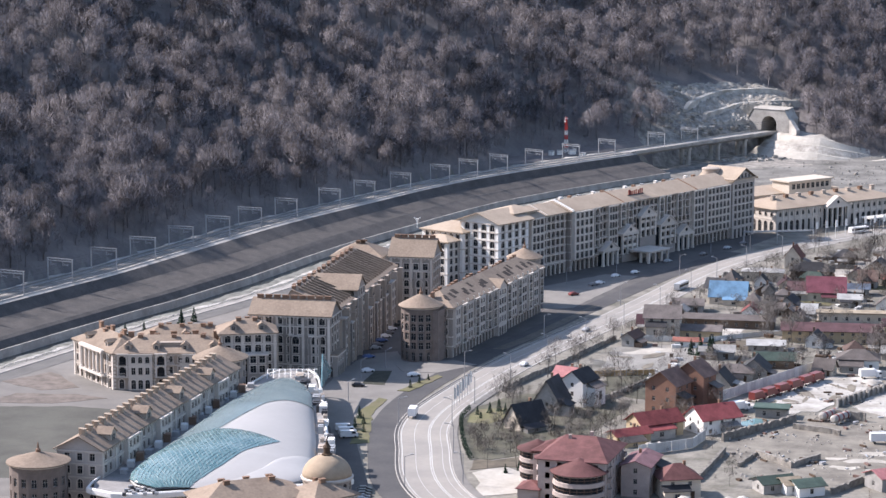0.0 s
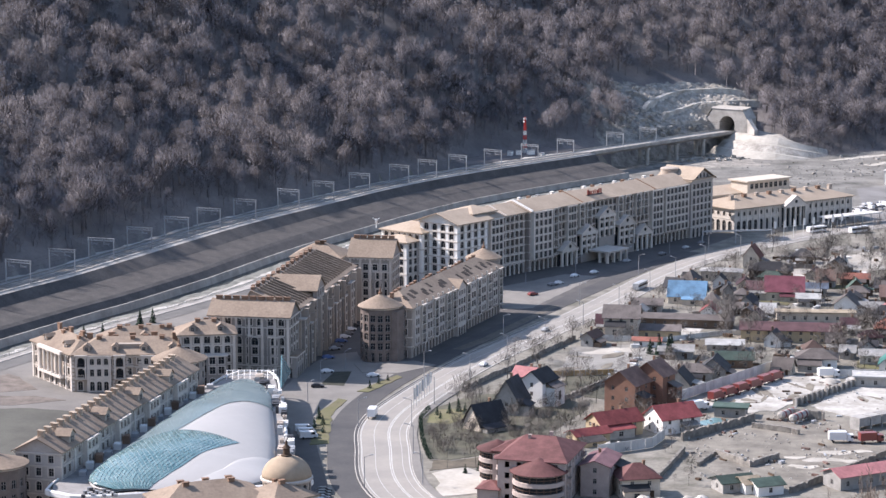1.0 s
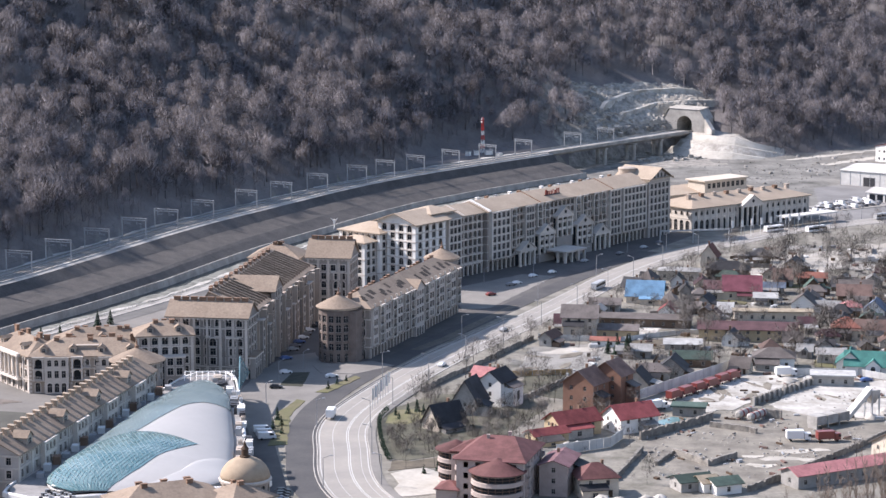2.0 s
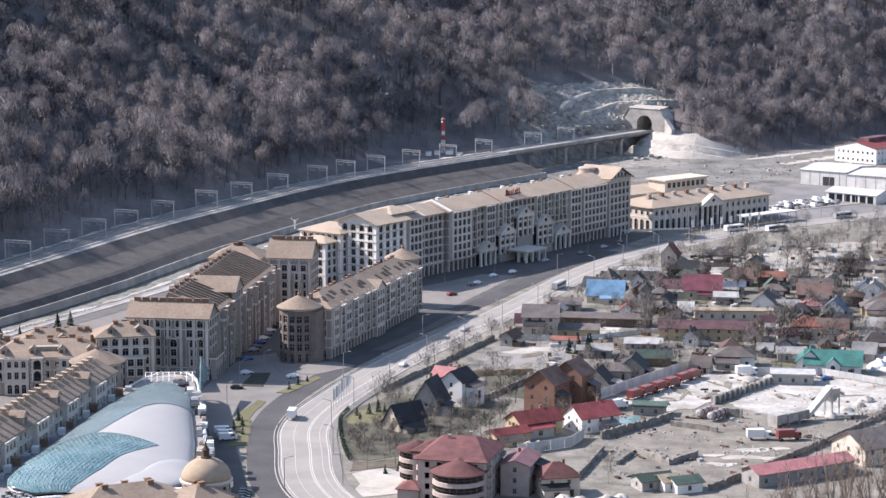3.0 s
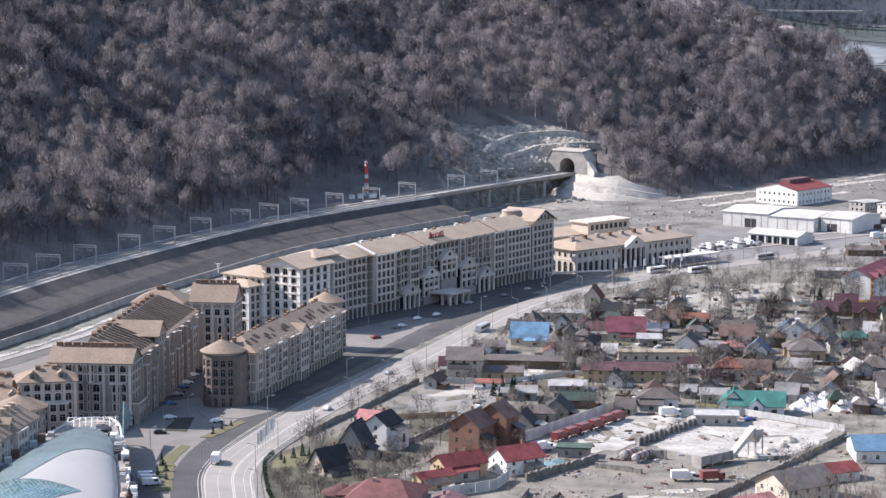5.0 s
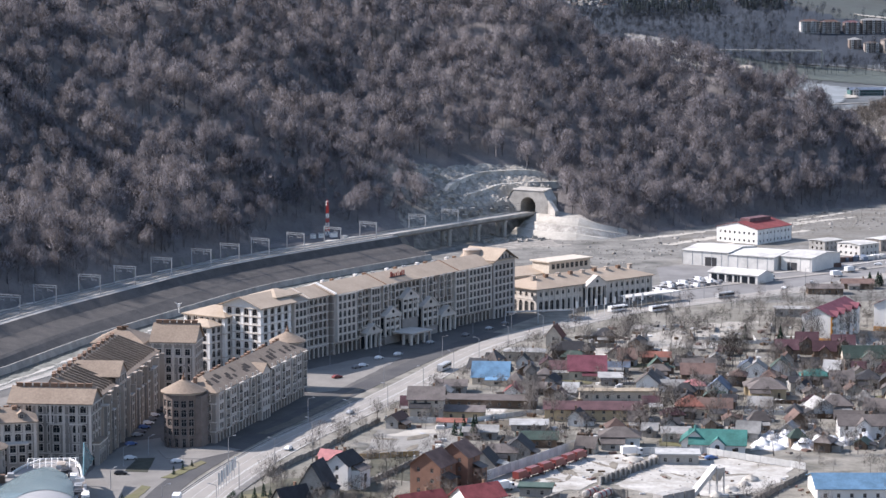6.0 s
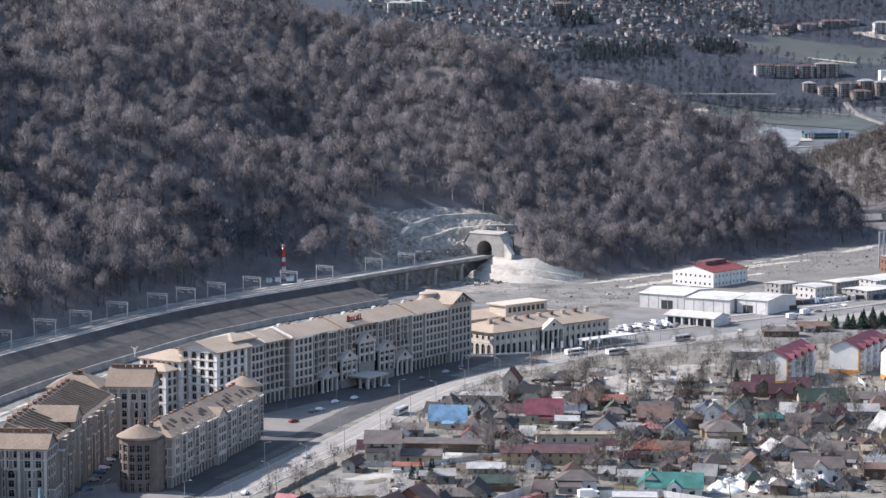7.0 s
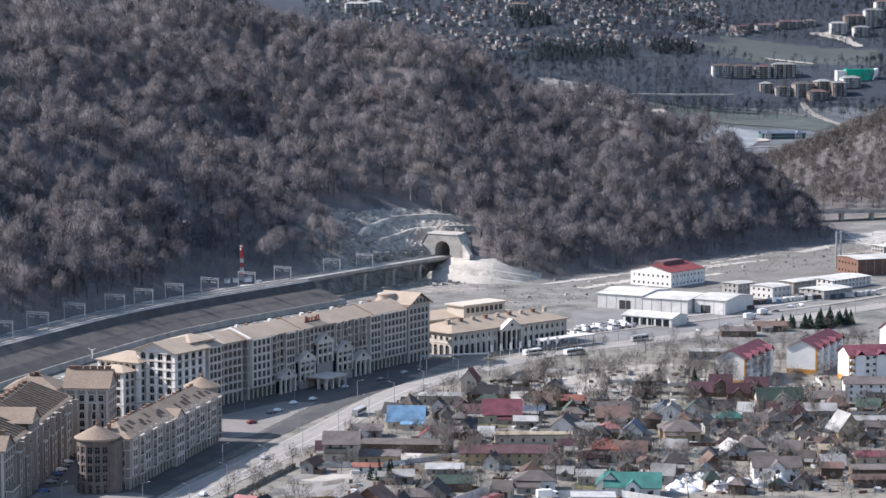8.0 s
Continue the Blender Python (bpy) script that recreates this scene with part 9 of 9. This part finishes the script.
def bare_tree(rng, twigs=120, limbs=6, thick=1.0, sprays=0):
    """A leafless tree one unit tall, as triangles: trunk, limbs, ragged sprays of dense twigs and single fine twigs round them."""
    tri, nrm, airy = [], [], []

    def spike(a, b, w):
        d = b - a
        s = np.cross(d, rng.normal(size=3))
        s *= w / (np.linalg.norm(s) + 1e-9)
        tri.append((a - s, a + s, b))
        nrm.append([np.array([rng.normal() * 0.6, -0.5, 0.3])] * 3)
        airy.append(0)

    def limb(a, b, w):
        spike(a, b, w)
        spike(a, b, w)

    top = np.array([rng.normal() * 0.04, rng.normal() * 0.04, 0.78])
    limb(np.array([0, 0, -0.06]), top, 0.016)
    heart, wide, tall = np.array([0, 0, rng.uniform(0.56, 0.63)]), rng.uniform(0.27, 0.36), rng.uniform(0.34, 0.4)
    shell = np.array([wide, wide, tall])
    boughs = []
    for i in range(limbs):
        t = rng.uniform(0.35, 0.75)
        an = 6.28 * (i + rng.uniform(0, 0.7)) / limbs
        lift = rng.uniform(-0.25, 0.75)
        out = math.sqrt(max(0.05, 1 - lift * lift)) * rng.uniform(0.45, 0.7)
        b = heart + np.array([math.cos(an) * wide * out, math.sin(an) * wide * out, lift * tall * 0.8])
        limb(top * t, b, 0.0055)
        boughs.append((b, rng.uniform(0.13, 0.2)))
    boughs.append((heart + np.array([0, 0, tall * 0.62]), 0.17))
    boughs.append((heart + np.array([0, 0, tall * 0.1]), 0.2))
    for i in range(sprays):
        b, rad = boughs[-1 - i % len(boughs)]
        b = b + rng.normal(size=3) * 0.05
        pts = b + KNOT * rng.uniform(0.6, 1.3, (12, 1)) * rad * np.array([1.0, 1.0, 1.45]) * rng.uniform(0.85, 1.15)
        pts[:, 2] += np.where(KNOT[:, 2] > 0.4, rng.uniform(0, 0.06, 12), 0)
        ns = (pts - b) / rad * 0.12 + (pts - heart) / shell * 0.3 + np.array([0, -0.2, 0.5])
        ns /= np.linalg.norm(ns, axis=1)[:, None]
        for f in KNOT_FACES:
            f = list(f)
            if np.cross(pts[f[1]] - pts[f[0]], pts[f[2]] - pts[f[0]]) @ (pts[f].mean(0) - b) < 0:
                f[1], f[2] = f[2], f[1]
            if KNOT[f].mean(0)[2] > -0.1:
                tri.append(tuple(pts[f]))
                nrm.append(list(ns[f]))
                airy.append(1)
    for i in range(twigs):
        b, rad = boughs[i % len(boughs)]
        d = rng.normal(size=3) + np.array([0, 0, 0.25])
        d /= np.linalg.norm(d)
        p = b + d * rad * rng.uniform(0.2, 1.15) ** 0.45 * np.array([1.15, 1.15, 1.35])
        way = d * 0.45 + rng.normal(size=3) * 0.25 + np.array([0, 0, 0.7])
        way *= rng.uniform(0.08, 0.18) / np.linalg.norm(way)
        out = d * 0.15 + (p - heart) / shell * 0.3 + rng.normal(size=3) * 0.15 + np.array([0, -0.2, 0.5])
        out /= np.linalg.norm(out)
        s = np.cross(way, out + rng.normal(size=3) * 0.4)
        s *= thick * rng.uniform(0.0024, 0.0046) / (np.linalg.norm(s) + 1e-9)
        one = [p - way * 0.4 - s, p - way * 0.4 + s, p + way * 0.6]
        if np.cross(one[1] - one[0], one[2] - one[0]) @ out < 0:
            one[0], one[1] = one[1], one[0]
        tri.append(tuple(one))
        nrm.append([out] * 3)
        airy.append(0)
    return np.array(tri), np.array(nrm).reshape(-1, 3), np.array(airy)


def twig_mass(bark):
    """Twigs too fine and too many to count: the bark, thin and full of gaps."""
    name = bark.name + "_twigs"
    if name in MATS:
        return MATS[name]
    m = bark.copy()
    m.name = name
    n, l = m.node_tree.nodes, m.node_tree.links
    b = n["Principled BSDF"]
    geo = n.new("ShaderNodeNewGeometry")
    strands = n.new("ShaderNodeMapping")
    strands.inputs["Scale"].default_value = (1.0, 1.0, 0.3)
    gaps = n.new("ShaderNodeTexNoise")
    gaps.inputs["Scale"].default_value, gaps.inputs["Detail"].default_value = 1.3, 3
    fill = n.new("ShaderNodeMapRange")
    fill.inputs["From Min"].default_value, fill.inputs["From Max"].default_value = 0.32, 0.68
    fill.inputs["To Min"].default_value, fill.inputs["To Max"].default_value = 0.03, 0.26
    l.new(geo.outputs["Position"], strands.inputs["Vector"])
    l.new(strands.outputs["Vector"], gaps.inputs["Vector"])
    l.new(gaps.outputs["Fac"], fill.inputs["Value"])
    clear, mix, thin, both = n.new("ShaderNodeBsdfTransparent"), n.new("ShaderNodeMixShader"), n.new("ShaderNodeBsdfTranslucent"), n.new("ShaderNodeMixShader")
    both.inputs["Fac"].default_value = 0.5
    for link in b.inputs["Base Color"].links:
        l.new(link.from_socket, thin.inputs["Color"])
    out = next(x for x in n if x.type == "OUTPUT_MATERIAL")
    l.new(b.outputs["BSDF"], both.inputs[1])
    l.new(thin.outputs["BSDF"], both.inputs[2])
    l.new(fill.outputs["Result"], mix.inputs["Fac"])
    l.new(clear.outputs["BSDF"], mix.inputs[1])
    l.new(both.outputs["Shader"], mix.inputs[2])
    l.new(mix.outputs["Shader"], out.inputs["Surface"])
    MATS[name] = m
    return m


def wood(name, spots, heights, rng, twigs, limbs, material, label, kinds=10, thick=1.0, sprays=0):
    """Many bare trees as one mesh. spots: x, y, z of each."""
    shapes = [bare_tree(rng, twigs, limbs, thick, sprays) for _ in range(kinds)]
    pieces, tones, looks, slots = [], [], [], []
    pick = rng.integers(kinds, size=len(spots))
    for k in range(kinds):
        p, h = spots[pick == k], heights[pick == k]
        a = rng.uniform(0, 6.28, len(p))
        c, s = np.cos(a), np.sin(a)
        t, q = shapes[k][0].reshape(-1, 3), shapes[k][1]
        slots.append(np.tile(shapes[k][2], len(p)))
        wide = rng.uniform(0.85, 1.35, len(p)) * h
        X = (c[:, None] * t[:, 0] - s[:, None] * t[:, 1]) * wide[:, None] + p[:, 0:1]
        Y = (s[:, None] * t[:, 0] + c[:, None] * t[:, 1]) * wide[:, None] + p[:, 1:2]
        Z = t[:, 2] * h[:, None] + p[:, 2:3]
        pieces.append(np.stack([X, Y, Z], -1).reshape(-1, 3))
        looks.append(np.stack([c[:, None] * q[:, 0] - s[:, None] * q[:, 1], s[:, None] * q[:, 0] + c[:, None] * q[:, 1], np.tile(q[:, 2], (len(p), 1))], -1).reshape(-1, 3))
        tones.append(np.repeat(rng.normal(0.98, 0.06, len(p)).clip(0.8, 1.2), len(t)))
    v = np.concatenate(pieces)
    n = len(v) // 3
    me = bpy.data.meshes.new(name)
    me.vertices.add(len(v)), me.loops.add(len(v)), me.polygons.add(n)
    me.vertices.foreach_set("co", v.astype(np.float32).reshape(-1))
    me.loops.foreach_set("vertex_index", np.arange(len(v), dtype=np.int32))
    me.polygons.foreach_set("loop_start", np.arange(0, len(v), 3, dtype=np.int32))
    me.materials.append(material)
    me.materials.append(twig_mass(material))
    me.polygons.foreach_set("material_index", np.concatenate(slots).astype(np.int32))
    me.attributes.new("tone", "FLOAT", "POINT").data.foreach_set("value", np.concatenate(tones).astype(np.float32))
    me.attributes.new("custom_normal", "FLOAT_VECTOR", "POINT").data.foreach_set("vector", np.concatenate(looks).astype(np.float32).reshape(-1))
    me.update(calc_edges=True)
    return tagged(new(name, me), label, "forest", kind="stuff")


rng = np.random.default_rng(7)


def scatter(x0, x1, y0, y1, step, keep):
    X, Y = np.meshgrid(np.arange(x0, x1, step), np.arange(y0, y1, step))
    X, Y = X.ravel() + rng.uniform(-0.8, 0.8, X.size) * step, Y.ravel() + rng.uniform(-0.8, 0.8, X.size) * step
    ok = keep(X, Y)
    X, Y = X[ok], Y[ok]
    return np.stack([X, Y, land(X, Y)], -1)


def on_hill(x, y):
    h, d = hill(x, y)
    az = np.degrees(np.arctan2(x, y))
    bare = (((x - 182) / 52) ** 2 + ((y - 1470) / 60) ** 2 < 1) & (x < 228)
    return (d > np.where(x > 235, 3, 9)) & (h > np.where(x > 235, 0.5, 5)) & (x < 512) & (az > -13.5) & (az < 19.5) & (d < 460) & (y < 1775 + 0.8 * np.minimum(x - 71, 0)) & ~bare & (rng.uniform(size=x.shape) < 0.96)


spots = scatter(-420, 640, 860, 2050, 8.0, on_hill)
wood("hill_forest", spots, rng.uniform(11, 21, len(spots)) * (1 + 0.15 * ripple(spots[:, 0], spots[:, 1], 30, 5.0)), rng, 255, 7, BARK, "dense leafless grey-brown forest on the steep hillside", 18, 1.4, 3)


# young and garden trees, hedges, far woods
def in_village(x, y):
    rr_ = np.array([right_of_road(a, b) for a, b in zip(x, y)])
    az = np.degrees(np.arctan2(x, y))
    ok = (rr_ > 14) & (az < 19.8) & (y > 640) & (y < 1180)
    for a, b, r in TAKEN:
        ok &= (x - a) ** 2 + (y - b) ** 2 > (r * 0.72) ** 2
    for a, b, r in AVOID:
        ok &= (x - a) ** 2 + (y - b) ** 2 > (r * 0.9) ** 2
    works = ((84, 655), (90, 752), (128, 802), (168, 796), (199, 768), (162, 702), (114, 645))
    inside = np.ones(x.shape, bool)
    for (ax, ay), (bx, by) in zip(works, works[1:] + works[:1]):
        inside &= (bx - ax) * (y - ay) - (by - ay) * (x - ax) < 0
    ok &= ~inside
    thick = np.where(y < 790, 0.3, np.where(y > 985, 0.45, np.where(x > 230, 0.75, 0.62))) * (0.6 + 0.5 * (ripple(x, y, 22, 0.2) > -0.15))
    return ok & (rng.uniform(size=x.shape) < thick)


spots = scatter(8, 420, 640, 1180, 5.9, in_village)
spots[:, 2] = -0.1
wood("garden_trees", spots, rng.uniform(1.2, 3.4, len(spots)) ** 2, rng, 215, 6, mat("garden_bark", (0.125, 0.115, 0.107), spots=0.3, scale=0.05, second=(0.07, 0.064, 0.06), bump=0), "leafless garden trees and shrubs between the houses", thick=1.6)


tall = np.array([(rng.uniform(*bx), rng.uniform(*by), -0.1) for n, bx, by in ((16, (165, 240), (955, 1040)), (14, (240, 300), (1000, 1060)), (22, (110, 290), (820, 960))) for _ in range(n)])
tall = tall[[all((a - x) ** 2 + (b - y) ** 2 > (0.6 * r) ** 2 for a, b, r in TAKEN) for x, y, _ in tall]]
wood("tall_trees", tall, rng.uniform(10, 16, len(tall)), rng, 620, 12, MATS["garden_bark"], "tall leafless trees standing among the gardens", thick=1.1)


garden = np.array([(rng.uniform(*bx), rng.uniform(*by), -0.1) for n, bx, by in ((34, (8, 24), (686, 722)), (26, (26, 50), (690, 715)), (22, (38, 58), (722, 750)), (16, (20, 36), (752, 776)), (14, (50, 70), (755, 790))) for _ in range(n)])
garden = garden[[all((a - x) ** 2 + (b - y) ** 2 > (0.62 * r) ** 2 for a, b, r in TAKEN) for x, y, _ in garden]]
wood("garden_thicket", garden, rng.uniform(2.5, 7, len(garden)), rng, 300, 8, MATS["garden_bark"], "leafless shrubs and young trees in the garden by the bend", thick=1.5)


def on_meadow(x, y):
    return in_village(x, y) & (y > 940) & (ripple(x, y, 26, 1.4) > -0.35)


spots = scatter(120, 420, 940, 1180, 4.2, on_meadow)
spots[:, 2] = -0.1
wood("meadow_scrub", spots, rng.uniform(0.9, 1.9, len(spots)) ** 2, rng, 90, 4, MATS["garden_bark"], "low leafless scrub on the meadow by the apartments", thick=2.4)


def by_river(x, y):
    h, d = hill(x, y)
    flat = (d < -4) & (d > -75) & (x > 255) & (ripple(x, y, 16, 0.7) > 0.2) & (rng.uniform(size=x.shape) < 0.55)
    halls = (x < 470) & (y < 1450) & (y > 1180) & (d < -22)
    return (((d > -12) & (d < 9) & (rng.uniform(size=x.shape) < 0.6)) | (flat & ~halls)) & (y < 1720) & ((x > 235) | (d > 0.5))


spots = scatter(-240, 540, 860, 1720, 5.0, by_river)
wood("edge_scrub", spots, rng.uniform(1.5, 5, len(spots)), rng, 90, 3, BARK, "low leafless scrub at the foot of the hill")


def at_foot(x, y):
    h, d = hill(x, y)
    bare = (((x - 184) / 52) ** 2 + ((y - 1466) / 52) ** 2 < 1) & (x < 226)
    return (d > np.where(x > 235, 0, 8)) & (d < np.where(x > 235, 34, 30)) & (y < 1760) & (x < 530) & ~bare


spots = scatter(-300, 540, 900, 1760, 5.2, at_foot)
wood("foot_thicket", spots, rng.uniform(4, 9, len(spots)), rng, 110, 4, BARK, "leafless undergrowth below the trees at the foot of the hill", 8, 1.5)


def far_wooded(x, y):
    az = np.degrees(np.arctan2(x, y))
    keep = (az > 2) & (az < 20) & (land(x, y) > 22) & (ripple(x, y, 60, 0.9) < 0.75)
    keep &= ~far_field(x, y) & ~((x > 800) & (x < 1040) & (y > 3060) & (y < 3290) & (rng.uniform(size=x.shape) < 0.72))
    return keep


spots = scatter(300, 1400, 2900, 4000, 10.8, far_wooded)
wood("far_forest", spots, rng.uniform(9, 19, len(spots)), rng, 6, 3, HAZY_WOODS, "distant leafless forest on the valley side", 10, 3.4, 2)


def spruce_stand(spots, heights, material, label):
    """Many far conifers as one mesh: stacked ragged skirts of needles."""
    v, f = [], []
    for (x, y, z), h in zip(spots, heights):
        for t in range(4):
            r, z0, z1 = h * 0.2 * (1 - t * 0.2), z + h * (0.08 + 0.22 * t), z + h * (0.42 + 0.2 * t)
            k, turn_ = len(v), rng.uniform(0, 6.28)
            v += [(x + r * math.cos(turn_ + 1.05 * q) * rng.uniform(0.75, 1.25), y + r * math.sin(turn_ + 1.05 * q) * rng.uniform(0.75, 1.25), z0 + rng.uniform(-0.06, 0.04) * h) for q in range(6)] + [(x, y, z1)]
            f += [(k + q, k + (q + 1) % 6, k + 6) for q in range(6)]
    return tagged(mesh_ob("spruce_stand", v, f, material), label, "forest", kind="stuff")


FAR_SPRUCE = mat("dark_spruce_needles", (0.018, 0.03, 0.032), spots=0.3, scale=0.2, second=(0.012, 0.02, 0.024), bump=0)
for n, bx, by in ((240, (600, 735), (3335, 3415)), (90, (775, 835), (3350, 3420)), (40, (880, 920), (3560, 3640)), (60, (590, 650), (3500, 3560))):
    p = np.array([(rng.uniform(*bx), rng.uniform(*by), 0.0) for _ in range(n)])
    p[:, 2] = land(p[:, 0], p[:, 1]) - 1
    spruce_stand(p, rng.uniform(9, 17, n), FAR_SPRUCE, "dark stand of spruce on the far slope")


def on_knoll(x, y):
    return (round_hill(x, y) > 0.06) & (np.degrees(np.arctan2(x, y)) < 20.5)


spots = scatter(500, 1000, 1750, 2600, 7.8, on_knoll)
# The hillside bark came out too bright here; darker bark puts the dimness in.
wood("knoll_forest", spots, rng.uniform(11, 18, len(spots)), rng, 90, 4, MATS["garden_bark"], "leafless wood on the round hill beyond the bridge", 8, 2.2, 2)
# thin saplings on the slope just below the viewpoint
v, fs = [], []


def shoot(a, b, w):
    d = b - a
    s1 = np.cross(d, (0.3, -1.0, 0.1))
    s1 *= w / np.linalg.norm(s1)
    s2 = np.cross(d, s1)
    s2 *= w / np.linalg.norm(s2)
    k = len(v)
    v.extend([tuple(a + s1), tuple(a - s1 * 0.5 + s2), tuple(a - s1 * 0.5 - s2), tuple(b)])
    fs.extend([(k, k + 1, k + 3), (k + 1, k + 2, k + 3), (k + 2, k, k + 3)])


for sx, sy, up in ((77, 436, 0.0), (81, 433, 2.0), (85, 432, 4.0), (90, 438, 6.8), (93, 431, 7.4), (97, 434, 9.2), (101, 440, 11.0), (104, 433, 11.5), (108, 436, 12.5), (113, 441, 13.0), (119, 438, 13.5)):
    ground_z = zat(sx, sy)
    crest = 170 - 0.2665 * sy + up
    root, fork = np.array([sx, sy, ground_z - 0.5]), np.array([sx, sy, crest - 17.0])
    shoot(root, fork + (0, 0, 4), 0.3)
    for k in range(15):
        out = rng.normal(size=2) * 3.6
        tip = fork + np.array([out[0], out[1], rng.uniform(8, 17) - 0.28 * np.hypot(*out)])
        base = fork + np.array([0, 0, rng.uniform(-2, 3)])
        shoot(base, tip, 0.12)
        for q in range(11):
            t = rng.uniform(0.35, 0.98)
            p = base + (tip - base) * t
            e = p + np.array([rng.normal() * 0.8, rng.normal() * 0.8, rng.uniform(1.0, 3.2)])
            shoot(p, e, 0.06)
            for u in range(2):
                p2 = p + (e - p) * rng.uniform(0.3, 0.8)
                shoot(p2, p2 + np.array([rng.normal() * 0.4, rng.normal() * 0.4, rng.uniform(0.5, 1.3)]), 0.038)
tagged(mesh_ob("slope_saplings", v, fs, mat("sapling_bark", (0.17, 0.135, 0.11), spots=0.2, bump=0)), "thin bare saplings below the viewpoint", "saplings", kind="stuff")
# conifers
NEEDLE = mat("dark_conifer_needles", (0.025, 0.05, 0.03), spots=0.3, scale=0.5, second=(0.015, 0.03, 0.02), bump=0)


def conifer(x, y, h, r):
    g = thing("conifer", x, y, -0.1, rng.uniform(0, 360), "dark green pointed conifer", "tree", "conifers")
    Shape().bar((0, 0, 0), (0, 0, h * 0.5), 0.3, sides=6, w2=0.12).part("trunk", BARK, g)
    v, fs = [], []
    for k in range(int(90 + h * 14)):
        t = rng.uniform(0.08, 1.0)
        a, rad = rng.uniform(0, 6.28), r * (1 - t) * rng.uniform(0.75, 1.15) + 0.1
        c, s_ = math.cos(a), math.sin(a)
        z = h * t
        wd = 0.22 * r * (1.15 - t)
        n0 = len(v)
        v += [(0, 0, z + 0.05 * h), (c * rad - s_ * wd, s_ * rad + c * wd, z - 0.04 * h), (c * rad * 1.1, s_ * rad * 1.1, z - 0.07 * h), (c * rad + s_ * wd, s_ * rad - c * wd, z - 0.04 * h)]
        fs += [(n0, n0 + 1, n0 + 2), (n0, n0 + 2, n0 + 3)]
    mesh_ob("crown", v, fs, NEEDLE, g)


for x, y, h in ((92, 833, 8), (95, 829, 9), (89, 836, 6), (97, 838, 7), (-26.5, 735, 4.5), (-25, 727, 3.5), (-27.5, 723, 3.5), (-24.5, 716, 3), (-8, 787, 3), (-5, 792, 2.6), (-11, 780, 3.2), (15, 742, 4), (18, 745, 4.5), (11, 740, 3.2), (20, 741, 4), (22, 668, 3.4), (18, 665, 3), (12, 735, 2.6), (250, 1005, 12), (262, 1012, 10), (240, 1030, 9), (349, 1212, 9), (352, 1207, 10), (355, 1212, 8), (359, 1204, 11), (363, 1208, 10), (366, 1203, 12), (369, 1209, 13), (372, 1205, 12), (375, 1212, 14), (378, 1208, 11), (381, 1214, 11), (385, 1216, 12), (389, 1220, 10), (-128, 850, 5), (-122, 858, 5), (-118, 866, 6), (-112, 874, 5), (-100, 892, 7), (-96, 900, 6)):
    conifer(x, y, h * (0.8 if y > 1190 else 1.0), h * (0.3 if y > 1190 else 0.26))
# clipped hedge round the garden by the bend
hs = glide([(8.5, 746), (5.9, 733), (5.8, 714), (6.9, 692), (8.2, 681)], 1.7)
v, fs = [], []
for hx_, hy_ in hs:
    for k in range(90):
        d = rng.normal(size=3)
        d /= np.linalg.norm(d)
        c = np.array([hx_, hy_, 0.95]) + d * np.array([0.6, 0.6, 1.05])
        e1, e2 = rng.normal(size=3) * 0.2, rng.normal(size=3) * 0.2
        n0 = len(v)
        v += [tuple(c), tuple(c + e1), tuple(c + e2)]
        fs.append((n0, n0 + 1, n0 + 2))
tagged(mesh_ob("hedge", v, fs, NEEDLE), "row of round clipped evergreen shrubs", "hedge", kind="stuff")
